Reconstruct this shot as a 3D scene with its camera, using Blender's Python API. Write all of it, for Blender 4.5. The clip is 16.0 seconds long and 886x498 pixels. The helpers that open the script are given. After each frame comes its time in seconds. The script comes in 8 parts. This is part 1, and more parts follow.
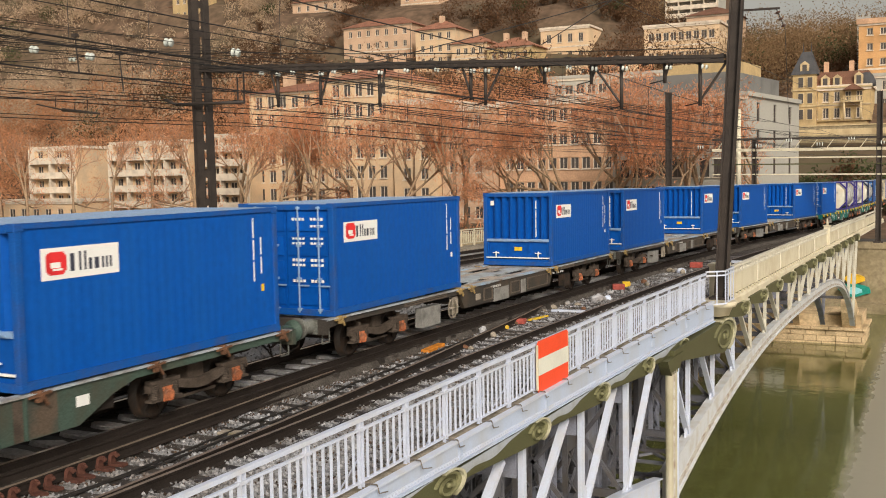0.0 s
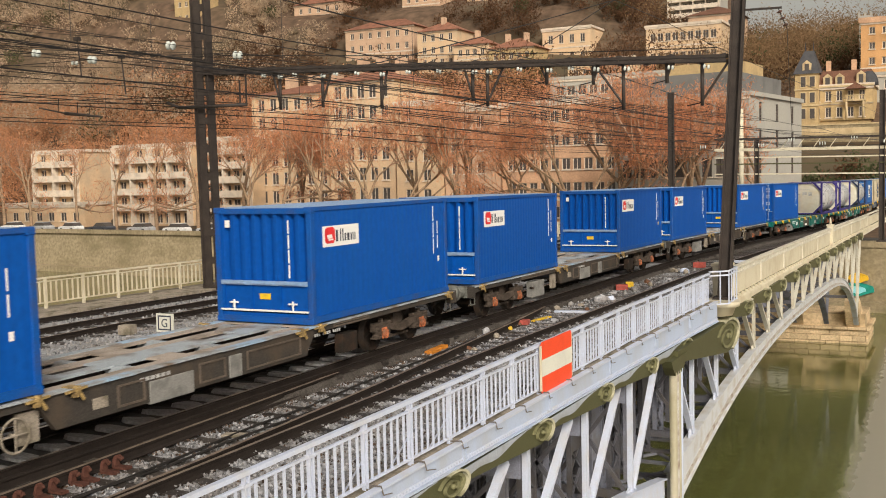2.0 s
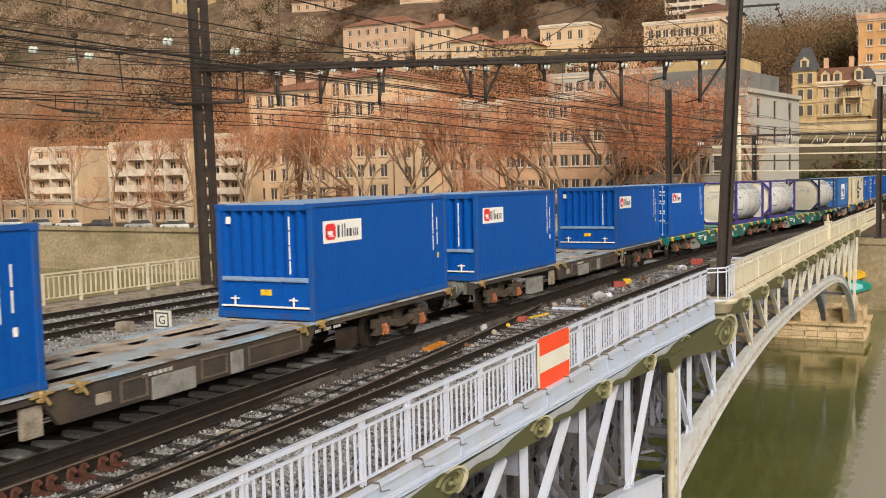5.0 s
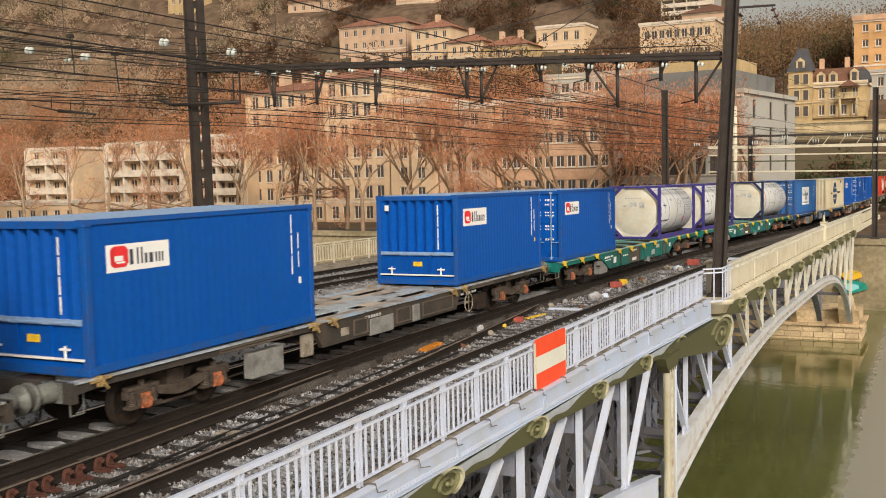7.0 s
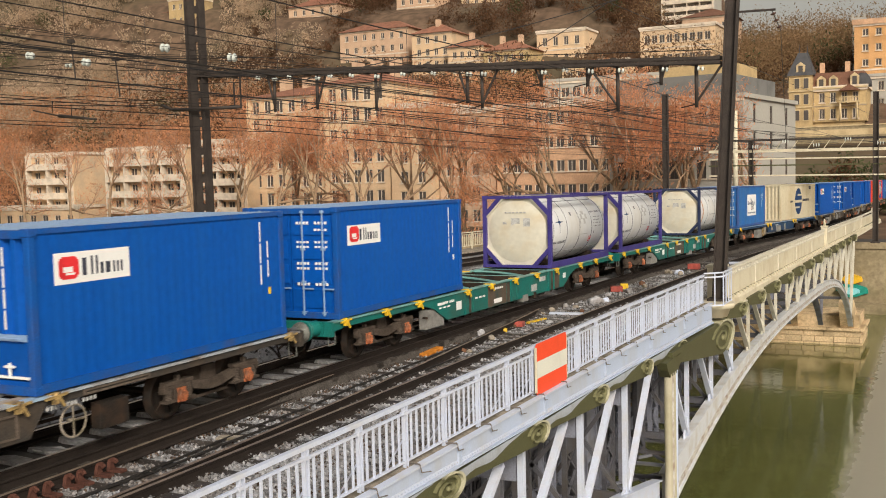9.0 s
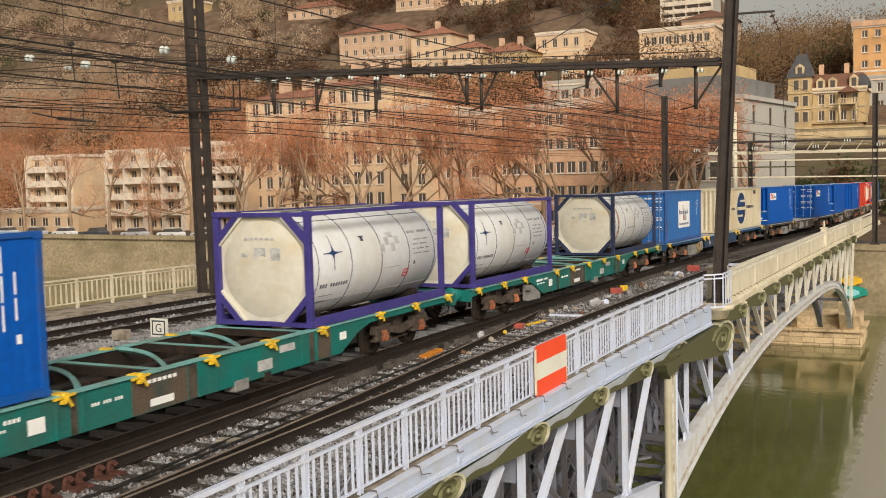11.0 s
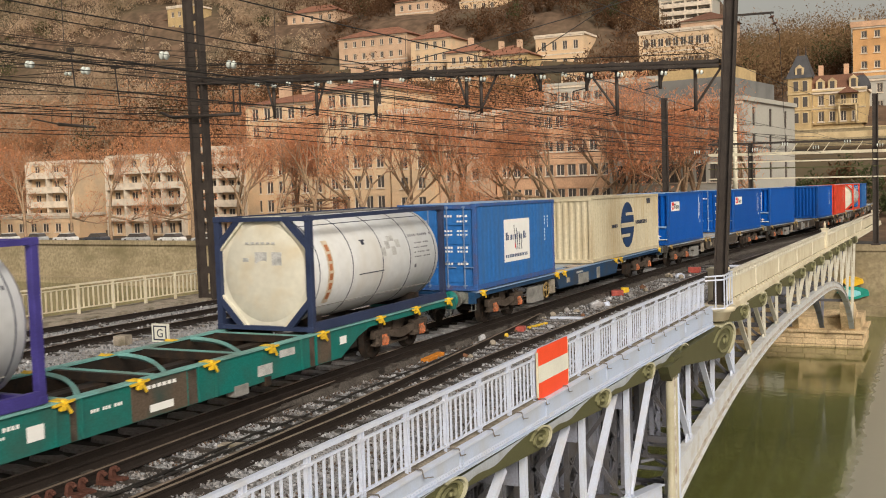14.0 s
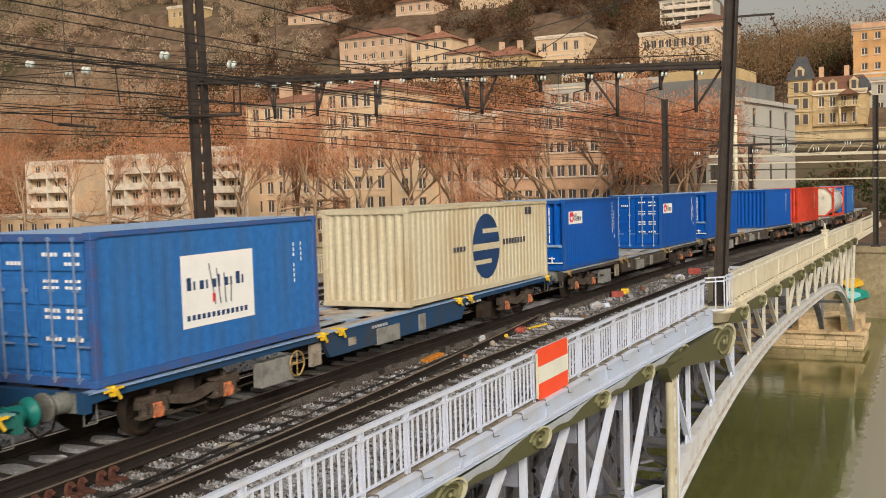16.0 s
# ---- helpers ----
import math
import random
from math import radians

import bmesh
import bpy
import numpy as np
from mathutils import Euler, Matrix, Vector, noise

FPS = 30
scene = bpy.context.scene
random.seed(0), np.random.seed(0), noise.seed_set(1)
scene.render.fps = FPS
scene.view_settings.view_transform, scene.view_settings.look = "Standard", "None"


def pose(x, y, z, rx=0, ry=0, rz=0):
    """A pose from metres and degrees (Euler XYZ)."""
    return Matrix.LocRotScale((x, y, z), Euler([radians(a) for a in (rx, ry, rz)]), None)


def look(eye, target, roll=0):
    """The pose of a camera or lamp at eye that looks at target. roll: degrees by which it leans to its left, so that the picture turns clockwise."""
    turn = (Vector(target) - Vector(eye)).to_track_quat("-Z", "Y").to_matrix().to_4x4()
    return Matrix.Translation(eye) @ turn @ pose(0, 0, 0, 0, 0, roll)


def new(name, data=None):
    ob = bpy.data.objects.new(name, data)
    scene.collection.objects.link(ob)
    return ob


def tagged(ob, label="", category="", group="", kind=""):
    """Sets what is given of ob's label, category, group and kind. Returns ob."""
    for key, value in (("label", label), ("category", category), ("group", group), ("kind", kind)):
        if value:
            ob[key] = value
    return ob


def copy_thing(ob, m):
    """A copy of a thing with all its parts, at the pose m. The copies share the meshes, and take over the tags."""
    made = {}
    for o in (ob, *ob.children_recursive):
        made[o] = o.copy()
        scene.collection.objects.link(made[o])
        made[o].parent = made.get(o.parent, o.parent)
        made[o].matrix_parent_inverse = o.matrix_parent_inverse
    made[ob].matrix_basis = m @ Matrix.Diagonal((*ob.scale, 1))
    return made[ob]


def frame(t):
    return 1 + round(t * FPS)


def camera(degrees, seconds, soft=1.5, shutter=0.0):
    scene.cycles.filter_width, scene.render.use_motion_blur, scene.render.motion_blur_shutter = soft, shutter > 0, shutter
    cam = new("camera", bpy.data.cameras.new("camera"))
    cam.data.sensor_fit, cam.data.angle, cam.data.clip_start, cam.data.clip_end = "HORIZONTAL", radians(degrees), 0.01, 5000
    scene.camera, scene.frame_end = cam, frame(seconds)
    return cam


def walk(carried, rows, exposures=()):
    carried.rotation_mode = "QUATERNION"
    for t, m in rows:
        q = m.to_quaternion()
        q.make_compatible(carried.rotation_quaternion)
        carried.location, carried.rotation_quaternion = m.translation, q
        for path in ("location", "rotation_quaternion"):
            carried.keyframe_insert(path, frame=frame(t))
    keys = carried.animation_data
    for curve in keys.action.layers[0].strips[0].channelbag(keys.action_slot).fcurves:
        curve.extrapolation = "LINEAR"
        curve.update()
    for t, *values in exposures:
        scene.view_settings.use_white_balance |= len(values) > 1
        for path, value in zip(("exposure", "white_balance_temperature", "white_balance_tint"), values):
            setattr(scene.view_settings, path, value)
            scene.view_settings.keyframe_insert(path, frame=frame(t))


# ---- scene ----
EYE = Vector((0.0, 0.0, 4.129))


def aim(yaw, pitch, roll):
    """Camera pose from the heading (right of +y), the pitch and the roll in degrees."""
    y, p = radians(yaw), radians(pitch)
    ahead = Vector((math.sin(y) * math.cos(p), math.cos(y) * math.cos(p), math.sin(p)))
    return look(EYE, EYE + ahead, roll)


cam = camera(46.72, 16.0, soft=1.0, shutter=0.2)
walk(cam, [
    (0, aim(-26.568, -4.251, -1.045)),
    (0.5, aim(-26.605, -4.222, -1.123)),
    (1, aim(-26.544, -4.182, -1.244)),
    (1.5, aim(-26.590, -4.169, -1.339)),
    (2, aim(-26.730, -4.172, -1.370)),
    (2.5, aim(-26.775, -4.216, -1.390)),
    (3, aim(-26.734, -4.225, -1.395)),
    (3.5, aim(-26.632, -4.277, -1.388)),
    (4, aim(-26.621, -4.363, -1.371)),
    (6.5, aim(-26.497, -4.317, -1.378)),
    (7, aim(-26.405, -4.320, -1.370)),
    (7.5, aim(-26.350, -4.326, -1.336)),
    (8, aim(-26.345, -4.314, -1.401)),
    (8.5, aim(-26.413, -4.125, -1.490)),
    (9, aim(-26.438, -4.065, -1.448)),
    (11.5, aim(-26.370, -3.890, -1.551)),
    (12, aim(-26.341, -3.813, -1.628)),
    (12.5, aim(-26.416, -3.753, -1.771)),
    (13, aim(-26.417, -3.645, -1.876)),
    (13.5, aim(-26.484, -3.699, -1.893)),
    (14, aim(-26.453, -3.768, -1.885)),
    (14.5, aim(-26.504, -3.658, -1.902)),
    (15, aim(-26.564, -3.644, -1.904)),
    (15.5, aim(-26.456, -3.713, -1.829)),
    (16, aim(-26.455, -3.729, -1.762)),
], exposures=[(0.0, 0.0), (9.0, 0.0), (11.5, -0.07), (13.0, -0.1), (16.0, -0.08)])

# ---- world and light: hazy, overcast winter day ----
world = bpy.data.worlds.new("sky")
scene.world = world
world.use_nodes = True
wn = world.node_tree.nodes
sky = wn.new("ShaderNodeTexSky")
sky.sky_type = "NISHITA"
sky.sun_disc = False
sky.sun_elevation, sky.sun_rotation = radians(32), radians(139)
sky.dust_density, sky.air_density = 4.0, 1.2
wn["Background"].inputs["Strength"].default_value = 0.101
haze = wn.new("ShaderNodeHueSaturation")
haze.inputs["Saturation"].default_value = 0.30
warm = wn.new("ShaderNodeMix")
warm.data_type, warm.blend_type = "RGBA", "MULTIPLY"
warm.inputs[0].default_value = 1.0
warm.inputs[7].default_value = (1.10, 1.0, 0.87, 1)
world.node_tree.links.new(sky.outputs[0], haze.inputs["Color"])
world.node_tree.links.new(haze.outputs[0], warm.inputs[6])
world.node_tree.links.new(warm.outputs[2], wn["Background"].inputs["Color"])

sun = new("sun", bpy.data.lights.new("sun", "SUN"))
sun.data.energy, sun.data.angle, sun.data.color = 3.05, radians(20), (1.0, 0.93, 0.83)
sun.matrix_basis = look((50, -58, 48), (0, 0, 0))


# ---- materials ----
def mat(name, colour, rough=0.6, metal=0.0, vary=0.25, scale=2.0, fine=40.0, bump=0.1, dirt=None, dirt_amount=0.3, random_tint=0.0, stretch=(1, 1, 1)):
    """Surface with large stains, fine grain and relief; stretch draws the stains out along an axis."""
    m = bpy.data.materials.new(name)
    m.use_nodes = True
    nt = m.node_tree
    bsdf = nt.nodes["Principled BSDF"]
    tc = nt.nodes.new("ShaderNodeTexCoord")
    mp = nt.nodes.new("ShaderNodeMapping")
    mp.inputs["Scale"].default_value = stretch
    nt.links.new(tc.outputs["Object"], mp.inputs[0])
    big, small = nt.nodes.new("ShaderNodeTexNoise"), nt.nodes.new("ShaderNodeTexNoise")
    big.inputs["Scale"].default_value, big.inputs["Detail"].default_value = scale, 6
    small.inputs["Scale"].default_value, small.inputs["Detail"].default_value = fine, 3
    nt.links.new(mp.outputs[0], big.inputs["Vector"])
    nt.links.new(tc.outputs["Object"], small.inputs["Vector"])
    c = Vector(colour)
    d = Vector(dirt) if dirt else c * 0.45
    ramp = nt.nodes.new("ShaderNodeValToRGB")
    ramp.color_ramp.elements[0].position, ramp.color_ramp.elements[1].position = 0.3, 0.7
    ramp.color_ramp.elements[0].color = (*(c * (1 - vary)), 1)
    ramp.color_ramp.elements[1].color = (*[min(1, v) for v in c * (1 + vary)], 1)
    nt.links.new(small.outputs["Fac"], ramp.inputs[0])
    stain = nt.nodes.new("ShaderNodeMapRange")
    stain.inputs["From Min"].default_value, stain.inputs["From Max"].default_value = 0.45, 0.72
    stain.inputs["To Max"].default_value = min(1.0, dirt_amount * 2)
    nt.links.new(big.outputs["Fac"], stain.inputs["Value"])
    mix = nt.nodes.new("ShaderNodeMix")
    mix.data_type = "RGBA"
    nt.links.new(stain.outputs[0], mix.inputs[0])
    nt.links.new(ramp.outputs[0], mix.inputs[6])
    mix.inputs[7].default_value = (*d, 1)
    out = mix.outputs[2]
    if random_tint:
        info = nt.nodes.new("ShaderNodeObjectInfo")
        mr = nt.nodes.new("ShaderNodeMapRange")
        mr.inputs["To Min"].default_value, mr.inputs["To Max"].default_value = 1 - random_tint, 1 + random_tint
        nt.links.new(info.outputs["Random"], mr.inputs["Value"])
        hsv = nt.nodes.new("ShaderNodeHueSaturation")
        nt.links.new(mr.outputs[0], hsv.inputs["Value"])
        nt.links.new(out, hsv.inputs["Color"])
        out = hsv.outputs[0]
    nt.links.new(out, bsdf.inputs["Base Color"])
    bsdf.inputs["Roughness"].default_value, bsdf.inputs["Metallic"].default_value = rough, metal
    bsdf.inputs["Specular IOR Level"].default_value = 0.22 if rough > 0.44 else 0.45
    if bump:
        b = nt.nodes.new("ShaderNodeBump")
        b.inputs["Strength"].default_value, b.inputs["Distance"].default_value = bump, 0.02
        nt.links.new(small.outputs["Fac"], b.inputs["Height"])
        nt.links.new(b.outputs[0], bsdf.inputs["Normal"])
    return m


BLUE = mat("blue_container_paint", (0.001, 0.075, 0.365), 0.46, vary=0.1, scale=0.9, fine=9, bump=0.05, dirt=(0.012, 0.10, 0.33), dirt_amount=0.14, stretch=(1, 1.6, 0.25), random_tint=0.12)
BLUE_DULL = mat("faded_blue_paint", (0.026, 0.14, 0.41), 0.5, vary=0.14, scale=0.9, fine=9, dirt=(0.05, 0.11, 0.22), dirt_amount=0.35, stretch=(1, 1.6, 0.25))
# this pale blue holds the sky's sheen on the container roofs
BLUE_ROOF = mat("sky_pale_blue_roof", (0.22, 0.34, 0.54), 0.35, vary=0.12, scale=1.5, fine=8, dirt=(0.25, 0.32, 0.42), dirt_amount=0.4)
BLUE_FRAME = mat("dark_blue_frame_paint", (0.006, 0.08, 0.33), 0.45, vary=0.2, scale=3, dirt=(0.07, 0.06, 0.06), dirt_amount=0.18)
CREAM = mat("cream_container_paint", (0.52, 0.465, 0.335), 0.5, vary=0.1, scale=1.2, fine=10, dirt=(0.40, 0.30, 0.17), dirt_amount=0.35, stretch=(1, 1, 0.3))
RED = mat("red_container_paint", (0.62, 0.06, 0.03), 0.5, vary=0.1)
TANK = mat("white_tank_cladding", (0.59, 0.605, 0.615), 0.35, vary=0.06, scale=1.1, fine=6, dirt=(0.50, 0.46, 0.39), dirt_amount=0.28, stretch=(1, 1, 0.35))
TANK_END = mat("cream_tank_end", (0.59, 0.565, 0.475), 0.45, vary=0.06, scale=1.6, fine=6, dirt=(0.52, 0.42, 0.26), dirt_amount=0.3)
PURPLE = mat("dark_violet_frame_paint", (0.055, 0.045, 0.21), 0.45, vary=0.15, scale=2)
NAVY = mat("navy_frame_paint", (0.03, 0.042, 0.09), 0.45, vary=0.15, scale=2)
FADED = mat("faded_grey_film", (0.46, 0.46, 0.45), 0.5, vary=0.25, scale=6, bump=0)
WHITE = mat("white_marking_film", (0.78, 0.78, 0.76), 0.5, vary=0.04, scale=3, dirt_amount=0.1, dirt=(0.55, 0.55, 0.55), bump=0)
LOGO_RED = mat("red_marking_film", (0.70, 0.035, 0.04), 0.5, vary=0.06, bump=0)
INK = mat("dark_marking_film", (0.05, 0.055, 0.08), 0.5, vary=0.1, bump=0)
INK_BLUE = mat("navy_marking_film", (0.016, 0.05, 0.14), 0.5, vary=0.1, bump=0)
YELLOW = mat("yellow_paint", (0.78, 0.50, 0.03), 0.45, vary=0.15, scale=6, dirt=(0.3, 0.2, 0.05))
RUST = mat("rust", (0.14, 0.07, 0.04), 0.8, vary=0.3, scale=4)
# grime colour, darkened further for the shade on the wagon sides
WAGON_GREY = mat("shaded_grimy_wagon_steel", (0.05, 0.044, 0.038), 0.7, vary=0.3, scale=2, dirt=(0.09, 0.066, 0.046), dirt_amount=0.35)
WAGON_TOP = mat("worn_wagon_deck_paint", (0.36, 0.40, 0.43), 0.6, vary=0.25, scale=2, dirt=(0.16, 0.11, 0.07), dirt_amount=0.45)
WAGON_GREEN = mat("green_wagon_paint", (0.010, 0.145, 0.125), 0.45, vary=0.2, scale=1.3, dirt=(0.06, 0.07, 0.055), dirt_amount=0.25)
WAGON_GREEN_TOP = mat("pale_green_wagon_deck_paint", (0.16, 0.36, 0.34), 0.5, vary=0.2, scale=1.5, dirt=(0.14, 0.12, 0.08), dirt_amount=0.3)
WAGON_OLD = mat("dirty_grey_green_wagon_paint", (0.055, 0.085, 0.068), 0.6, vary=0.25, scale=1.3, dirt=(0.07, 0.05, 0.035), dirt_amount=0.5)
WAGON_BLUE = mat("blue_wagon_paint", (0.014, 0.055, 0.13), 0.5, vary=0.2, scale=1.3, dirt=(0.05, 0.05, 0.05), dirt_amount=0.35)
DECK_WOOD = mat("dusty_deck_plates", (0.40, 0.34, 0.285), 0.6, vary=0.3, scale=2, dirt=(0.12, 0.09, 0.06), dirt_amount=0.35, random_tint=0.2)
BOGIE = mat("oily_bogie_steel", (0.022, 0.018, 0.015), 0.6, vary=0.35, scale=5, dirt=(0.06, 0.035, 0.022), dirt_amount=0.4)
AXLEBOX = mat("orange_axle_box_paint", (0.52, 0.17, 0.075), 0.6, vary=0.3, scale=7, dirt=(0.13, 0.07, 0.045), dirt_amount=0.5, random_tint=0.3)
BOX_GREY = mat("grey_equipment_box", (0.24, 0.235, 0.22), 0.6, vary=0.2, scale=4, dirt_amount=0.4)
RAIL_SIDE = mat("rusty_rail", (0.024, 0.018, 0.015), 0.75, vary=0.3, scale=3, fine=50)
RAIL_HEAD = mat("worn_rail_head", (0.26, 0.20, 0.155), 0.45, metal=0.3, vary=0.15, scale=3)
SLEEPER = mat("tarred_oak_sleeper", (0.048, 0.041, 0.036), 0.5, vary=0.4, scale=3, fine=25, bump=0.5, dirt=(0.065, 0.055, 0.048), dirt_amount=0.3, random_tint=0.35)
BALLAST = mat("grey_ballast", (0.33, 0.332, 0.34), 0.6, vary=0.5, scale=0.9, fine=24, bump=0.9, dirt=(0.15, 0.125, 0.105), dirt_amount=0.4)
STONE = mat("ballast_stone", (0.25, 0.252, 0.262), 0.6, vary=0.35, scale=1.0, fine=14, bump=0.3, dirt=(0.10, 0.08, 0.065), dirt_amount=0.5)
# the blue of the sky's fill light is mixed into these two paints
IRON_WHITE = mat("sky_tinted_white_iron", (0.52, 0.57, 0.695), 0.45, vary=0.07, scale=2.5, dirt=(0.50, 0.46, 0.40), dirt_amount=0.22)
IRON_GREY = mat("sky_tinted_grey_girder", (0.42, 0.49, 0.635), 0.5, vary=0.06, scale=1.3, dirt=(0.38, 0.37, 0.36), dirt_amount=0.3, stretch=(1, 1, 0.5))
IRON_CREAM = mat("cream_painted_iron", (0.60, 0.55, 0.42), 0.5, vary=0.07, scale=1.5, dirt=(0.42, 0.34, 0.22), dirt_amount=0.35)
# the shade under the deck is put into these two darker greys
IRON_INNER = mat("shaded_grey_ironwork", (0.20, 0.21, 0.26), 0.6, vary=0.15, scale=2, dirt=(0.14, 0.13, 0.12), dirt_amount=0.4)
IRON_DARK = mat("shade_dark_ironwork", (0.10, 0.10, 0.115), 0.6, vary=0.2, scale=2, dirt=(0.09, 0.075, 0.06), dirt_amount=0.4)
# olive darkened to hold the shade on the consoles
OLIVE = mat("olive_painted_iron", (0.078, 0.078, 0.036), 0.5, vary=0.2, scale=2, dirt=(0.07, 0.065, 0.03), dirt_amount=0.4)
KERB = mat("grimy_concrete_edge", (0.30, 0.26, 0.21), 0.9, vary=0.35, scale=3, dirt=(0.10, 0.085, 0.05), dirt_amount=0.5)
MAST = mat("dark_painted_mast_steel", (0.042, 0.034, 0.03), 0.6, vary=0.25, scale=2, dirt=(0.075, 0.06, 0.05), dirt_amount=0.3)
WIRE = mat("dark_contact_wire", (0.025, 0.022, 0.02), 0.5, vary=0.1, bump=0)
GLASS_INS = mat("white_glass_insulator", (0.60, 0.64, 0.60), 0.2, vary=0.05, bump=0)
INS_BROWN = mat("brown_porcelain", (0.10, 0.05, 0.035), 0.25, vary=0.2, bump=0)
SIGN_RED = mat("orange_red_sign_paint", (0.80, 0.075, 0.025), 0.45, vary=0.05, scale=3, dirt_amount=0.08, bump=0)
SIGN_WHITE = mat("off_white_sign_paint", (0.66, 0.66, 0.58), 0.45, vary=0.06, scale=3, dirt_amount=0.1, bump=0)
WALL_QUAY = mat("sandy_quay_masonry", (0.30, 0.245, 0.155), 0.9, vary=0.25, scale=0.25, fine=3, bump=0.4, dirt=(0.16, 0.13, 0.07), dirt_amount=0.4, stretch=(1, 1, 2.5))
PIER_STONE = mat("pale_pier_stone", (0.58, 0.44, 0.27), 0.85, vary=0.2, scale=0.7, fine=7, bump=0.4, dirt=(0.20, 0.15, 0.08), dirt_amount=0.4, random_tint=0.12)
ROAD = mat("quay_asphalt", (0.07, 0.068, 0.065), 0.85, vary=0.2, scale=0.5)
HILL = mat("winter_hillside_scrub", (0.125, 0.082, 0.054), 0.95, vary=0.4, scale=0.05, fine=0.5, bump=0.3, dirt=(0.09, 0.075, 0.045), dirt_amount=0.5)


def island_tint(m, low, high):
    """Lets each loose stone of a joined heap have its own brightness."""
    nt = m.node_tree
    socket = nt.nodes["Principled BSDF"].inputs["Base Color"]
    source = socket.links[0].from_socket
    geo, mr, hsv = nt.nodes.new("ShaderNodeNewGeometry"), nt.nodes.new("ShaderNodeMapRange"), nt.nodes.new("ShaderNodeHueSaturation")
    mr.inputs["To Min"].default_value, mr.inputs["To Max"].default_value = low, high
    nt.links.new(geo.outputs["Random Per Island"], mr.inputs["Value"])
    nt.links.new(mr.outputs[0], hsv.inputs["Value"])
    nt.links.new(source, hsv.inputs["Color"])
    nt.links.new(hsv.outputs[0], socket)


def water_material():
    m = bpy.data.materials.new("green_river_water")
    m.use_nodes = True
    nt = m.node_tree
    b = nt.nodes["Principled BSDF"]
    b.inputs["Base Color"].default_value = (0.12, 0.112, 0.04, 1)
    b.inputs["Roughness"].default_value = 0.05
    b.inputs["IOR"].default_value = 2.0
    tc, n, n2 = nt.nodes.new("ShaderNodeTexCoord"), nt.nodes.new("ShaderNodeTexNoise"), nt.nodes.new("ShaderNodeTexNoise")
    n.inputs["Scale"].default_value, n.inputs["Detail"].default_value = 1.6, 5
    n2.inputs["Scale"].default_value, n2.inputs["Detail"].default_value = 0.12, 3
    nt.links.new(tc.outputs["Object"], n.inputs["Vector"])
    nt.links.new(tc.outputs["Object"], n2.inputs["Vector"])
    ramp = nt.nodes.new("ShaderNodeValToRGB")
    ramp.color_ramp.elements[0].position, ramp.color_ramp.elements[1].position = 0.35, 0.65
    ramp.color_ramp.elements[0].color, ramp.color_ramp.elements[1].color = (0.098, 0.106, 0.030, 1), (0.138, 0.145, 0.046, 1)
    nt.links.new(n2.outputs["Fac"], ramp.inputs[0])
    # sky reflection painted as pale water, ragged-edged, beside the calm water under the bridge
    dot, add, edge, mixc = nt.nodes.new("ShaderNodeVectorMath"), nt.nodes.new("ShaderNodeMath"), nt.nodes.new("ShaderNodeMapRange"), nt.nodes.new("ShaderNodeMix")
    dot.operation, add.operation, mixc.data_type = "DOT_PRODUCT", "ADD", "RGBA"
    dot.inputs[1].default_value = (0.9999, 0.0170, 0.0)
    n3 = nt.nodes.new("ShaderNodeTexNoise")
    n3.inputs["Scale"].default_value, n3.inputs["Detail"].default_value = 0.9, 4
    nt.links.new(tc.outputs["Object"], n3.inputs["Vector"])
    nt.links.new(tc.outputs["Object"], dot.inputs[0])
    nt.links.new(dot.outputs["Value"], add.inputs[0])
    nt.links.new(n3.outputs["Fac"], add.inputs[1])
    edge.inputs["From Min"].default_value, edge.inputs["From Max"].default_value = -8.199, -7.649
    nt.links.new(add.outputs[0], edge.inputs["Value"])
    nt.links.new(edge.outputs[0], mixc.inputs[0])
    nt.links.new(ramp.outputs[0], mixc.inputs[6])
    mixc.inputs[7].default_value = (0.30, 0.285, 0.215, 1)
    nt.links.new(mixc.outputs[2], b.inputs["Base Color"])
    rr = nt.nodes.new("ShaderNodeMapRange")
    rr.inputs["To Min"].default_value, rr.inputs["To Max"].default_value = 0.05, 0.3
    nt.links.new(edge.outputs[0], rr.inputs["Value"])
    nt.links.new(rr.outputs[0], b.inputs["Roughness"])
    bp = nt.nodes.new("ShaderNodeBump")
    bp.inputs["Strength"].default_value, bp.inputs["Distance"].default_value = 0.16, 0.05
    nt.links.new(n.outputs["Fac"], bp.inputs["Height"])
    nt.links.new(bp.outputs[0], b.inputs["Normal"])
    return m


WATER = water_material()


# ---- mesh helpers ----
def box(bm, x0, x1, y0, y1, z0, z1):
    v = [bm.verts.new(p) for p in ((x0, y0, z0), (x1, y0, z0), (x1, y1, z0), (x0, y1, z0), (x0, y0, z1), (x1, y0, z1), (x1, y1, z1), (x0, y1, z1))]
    for f in ((3, 2, 1, 0), (4, 5, 6, 7), (0, 1, 5, 4), (1, 2, 6, 5), (2, 3, 7, 6), (3, 0, 4, 7)):
        bm.faces.new([v[i] for i in f])
    return v


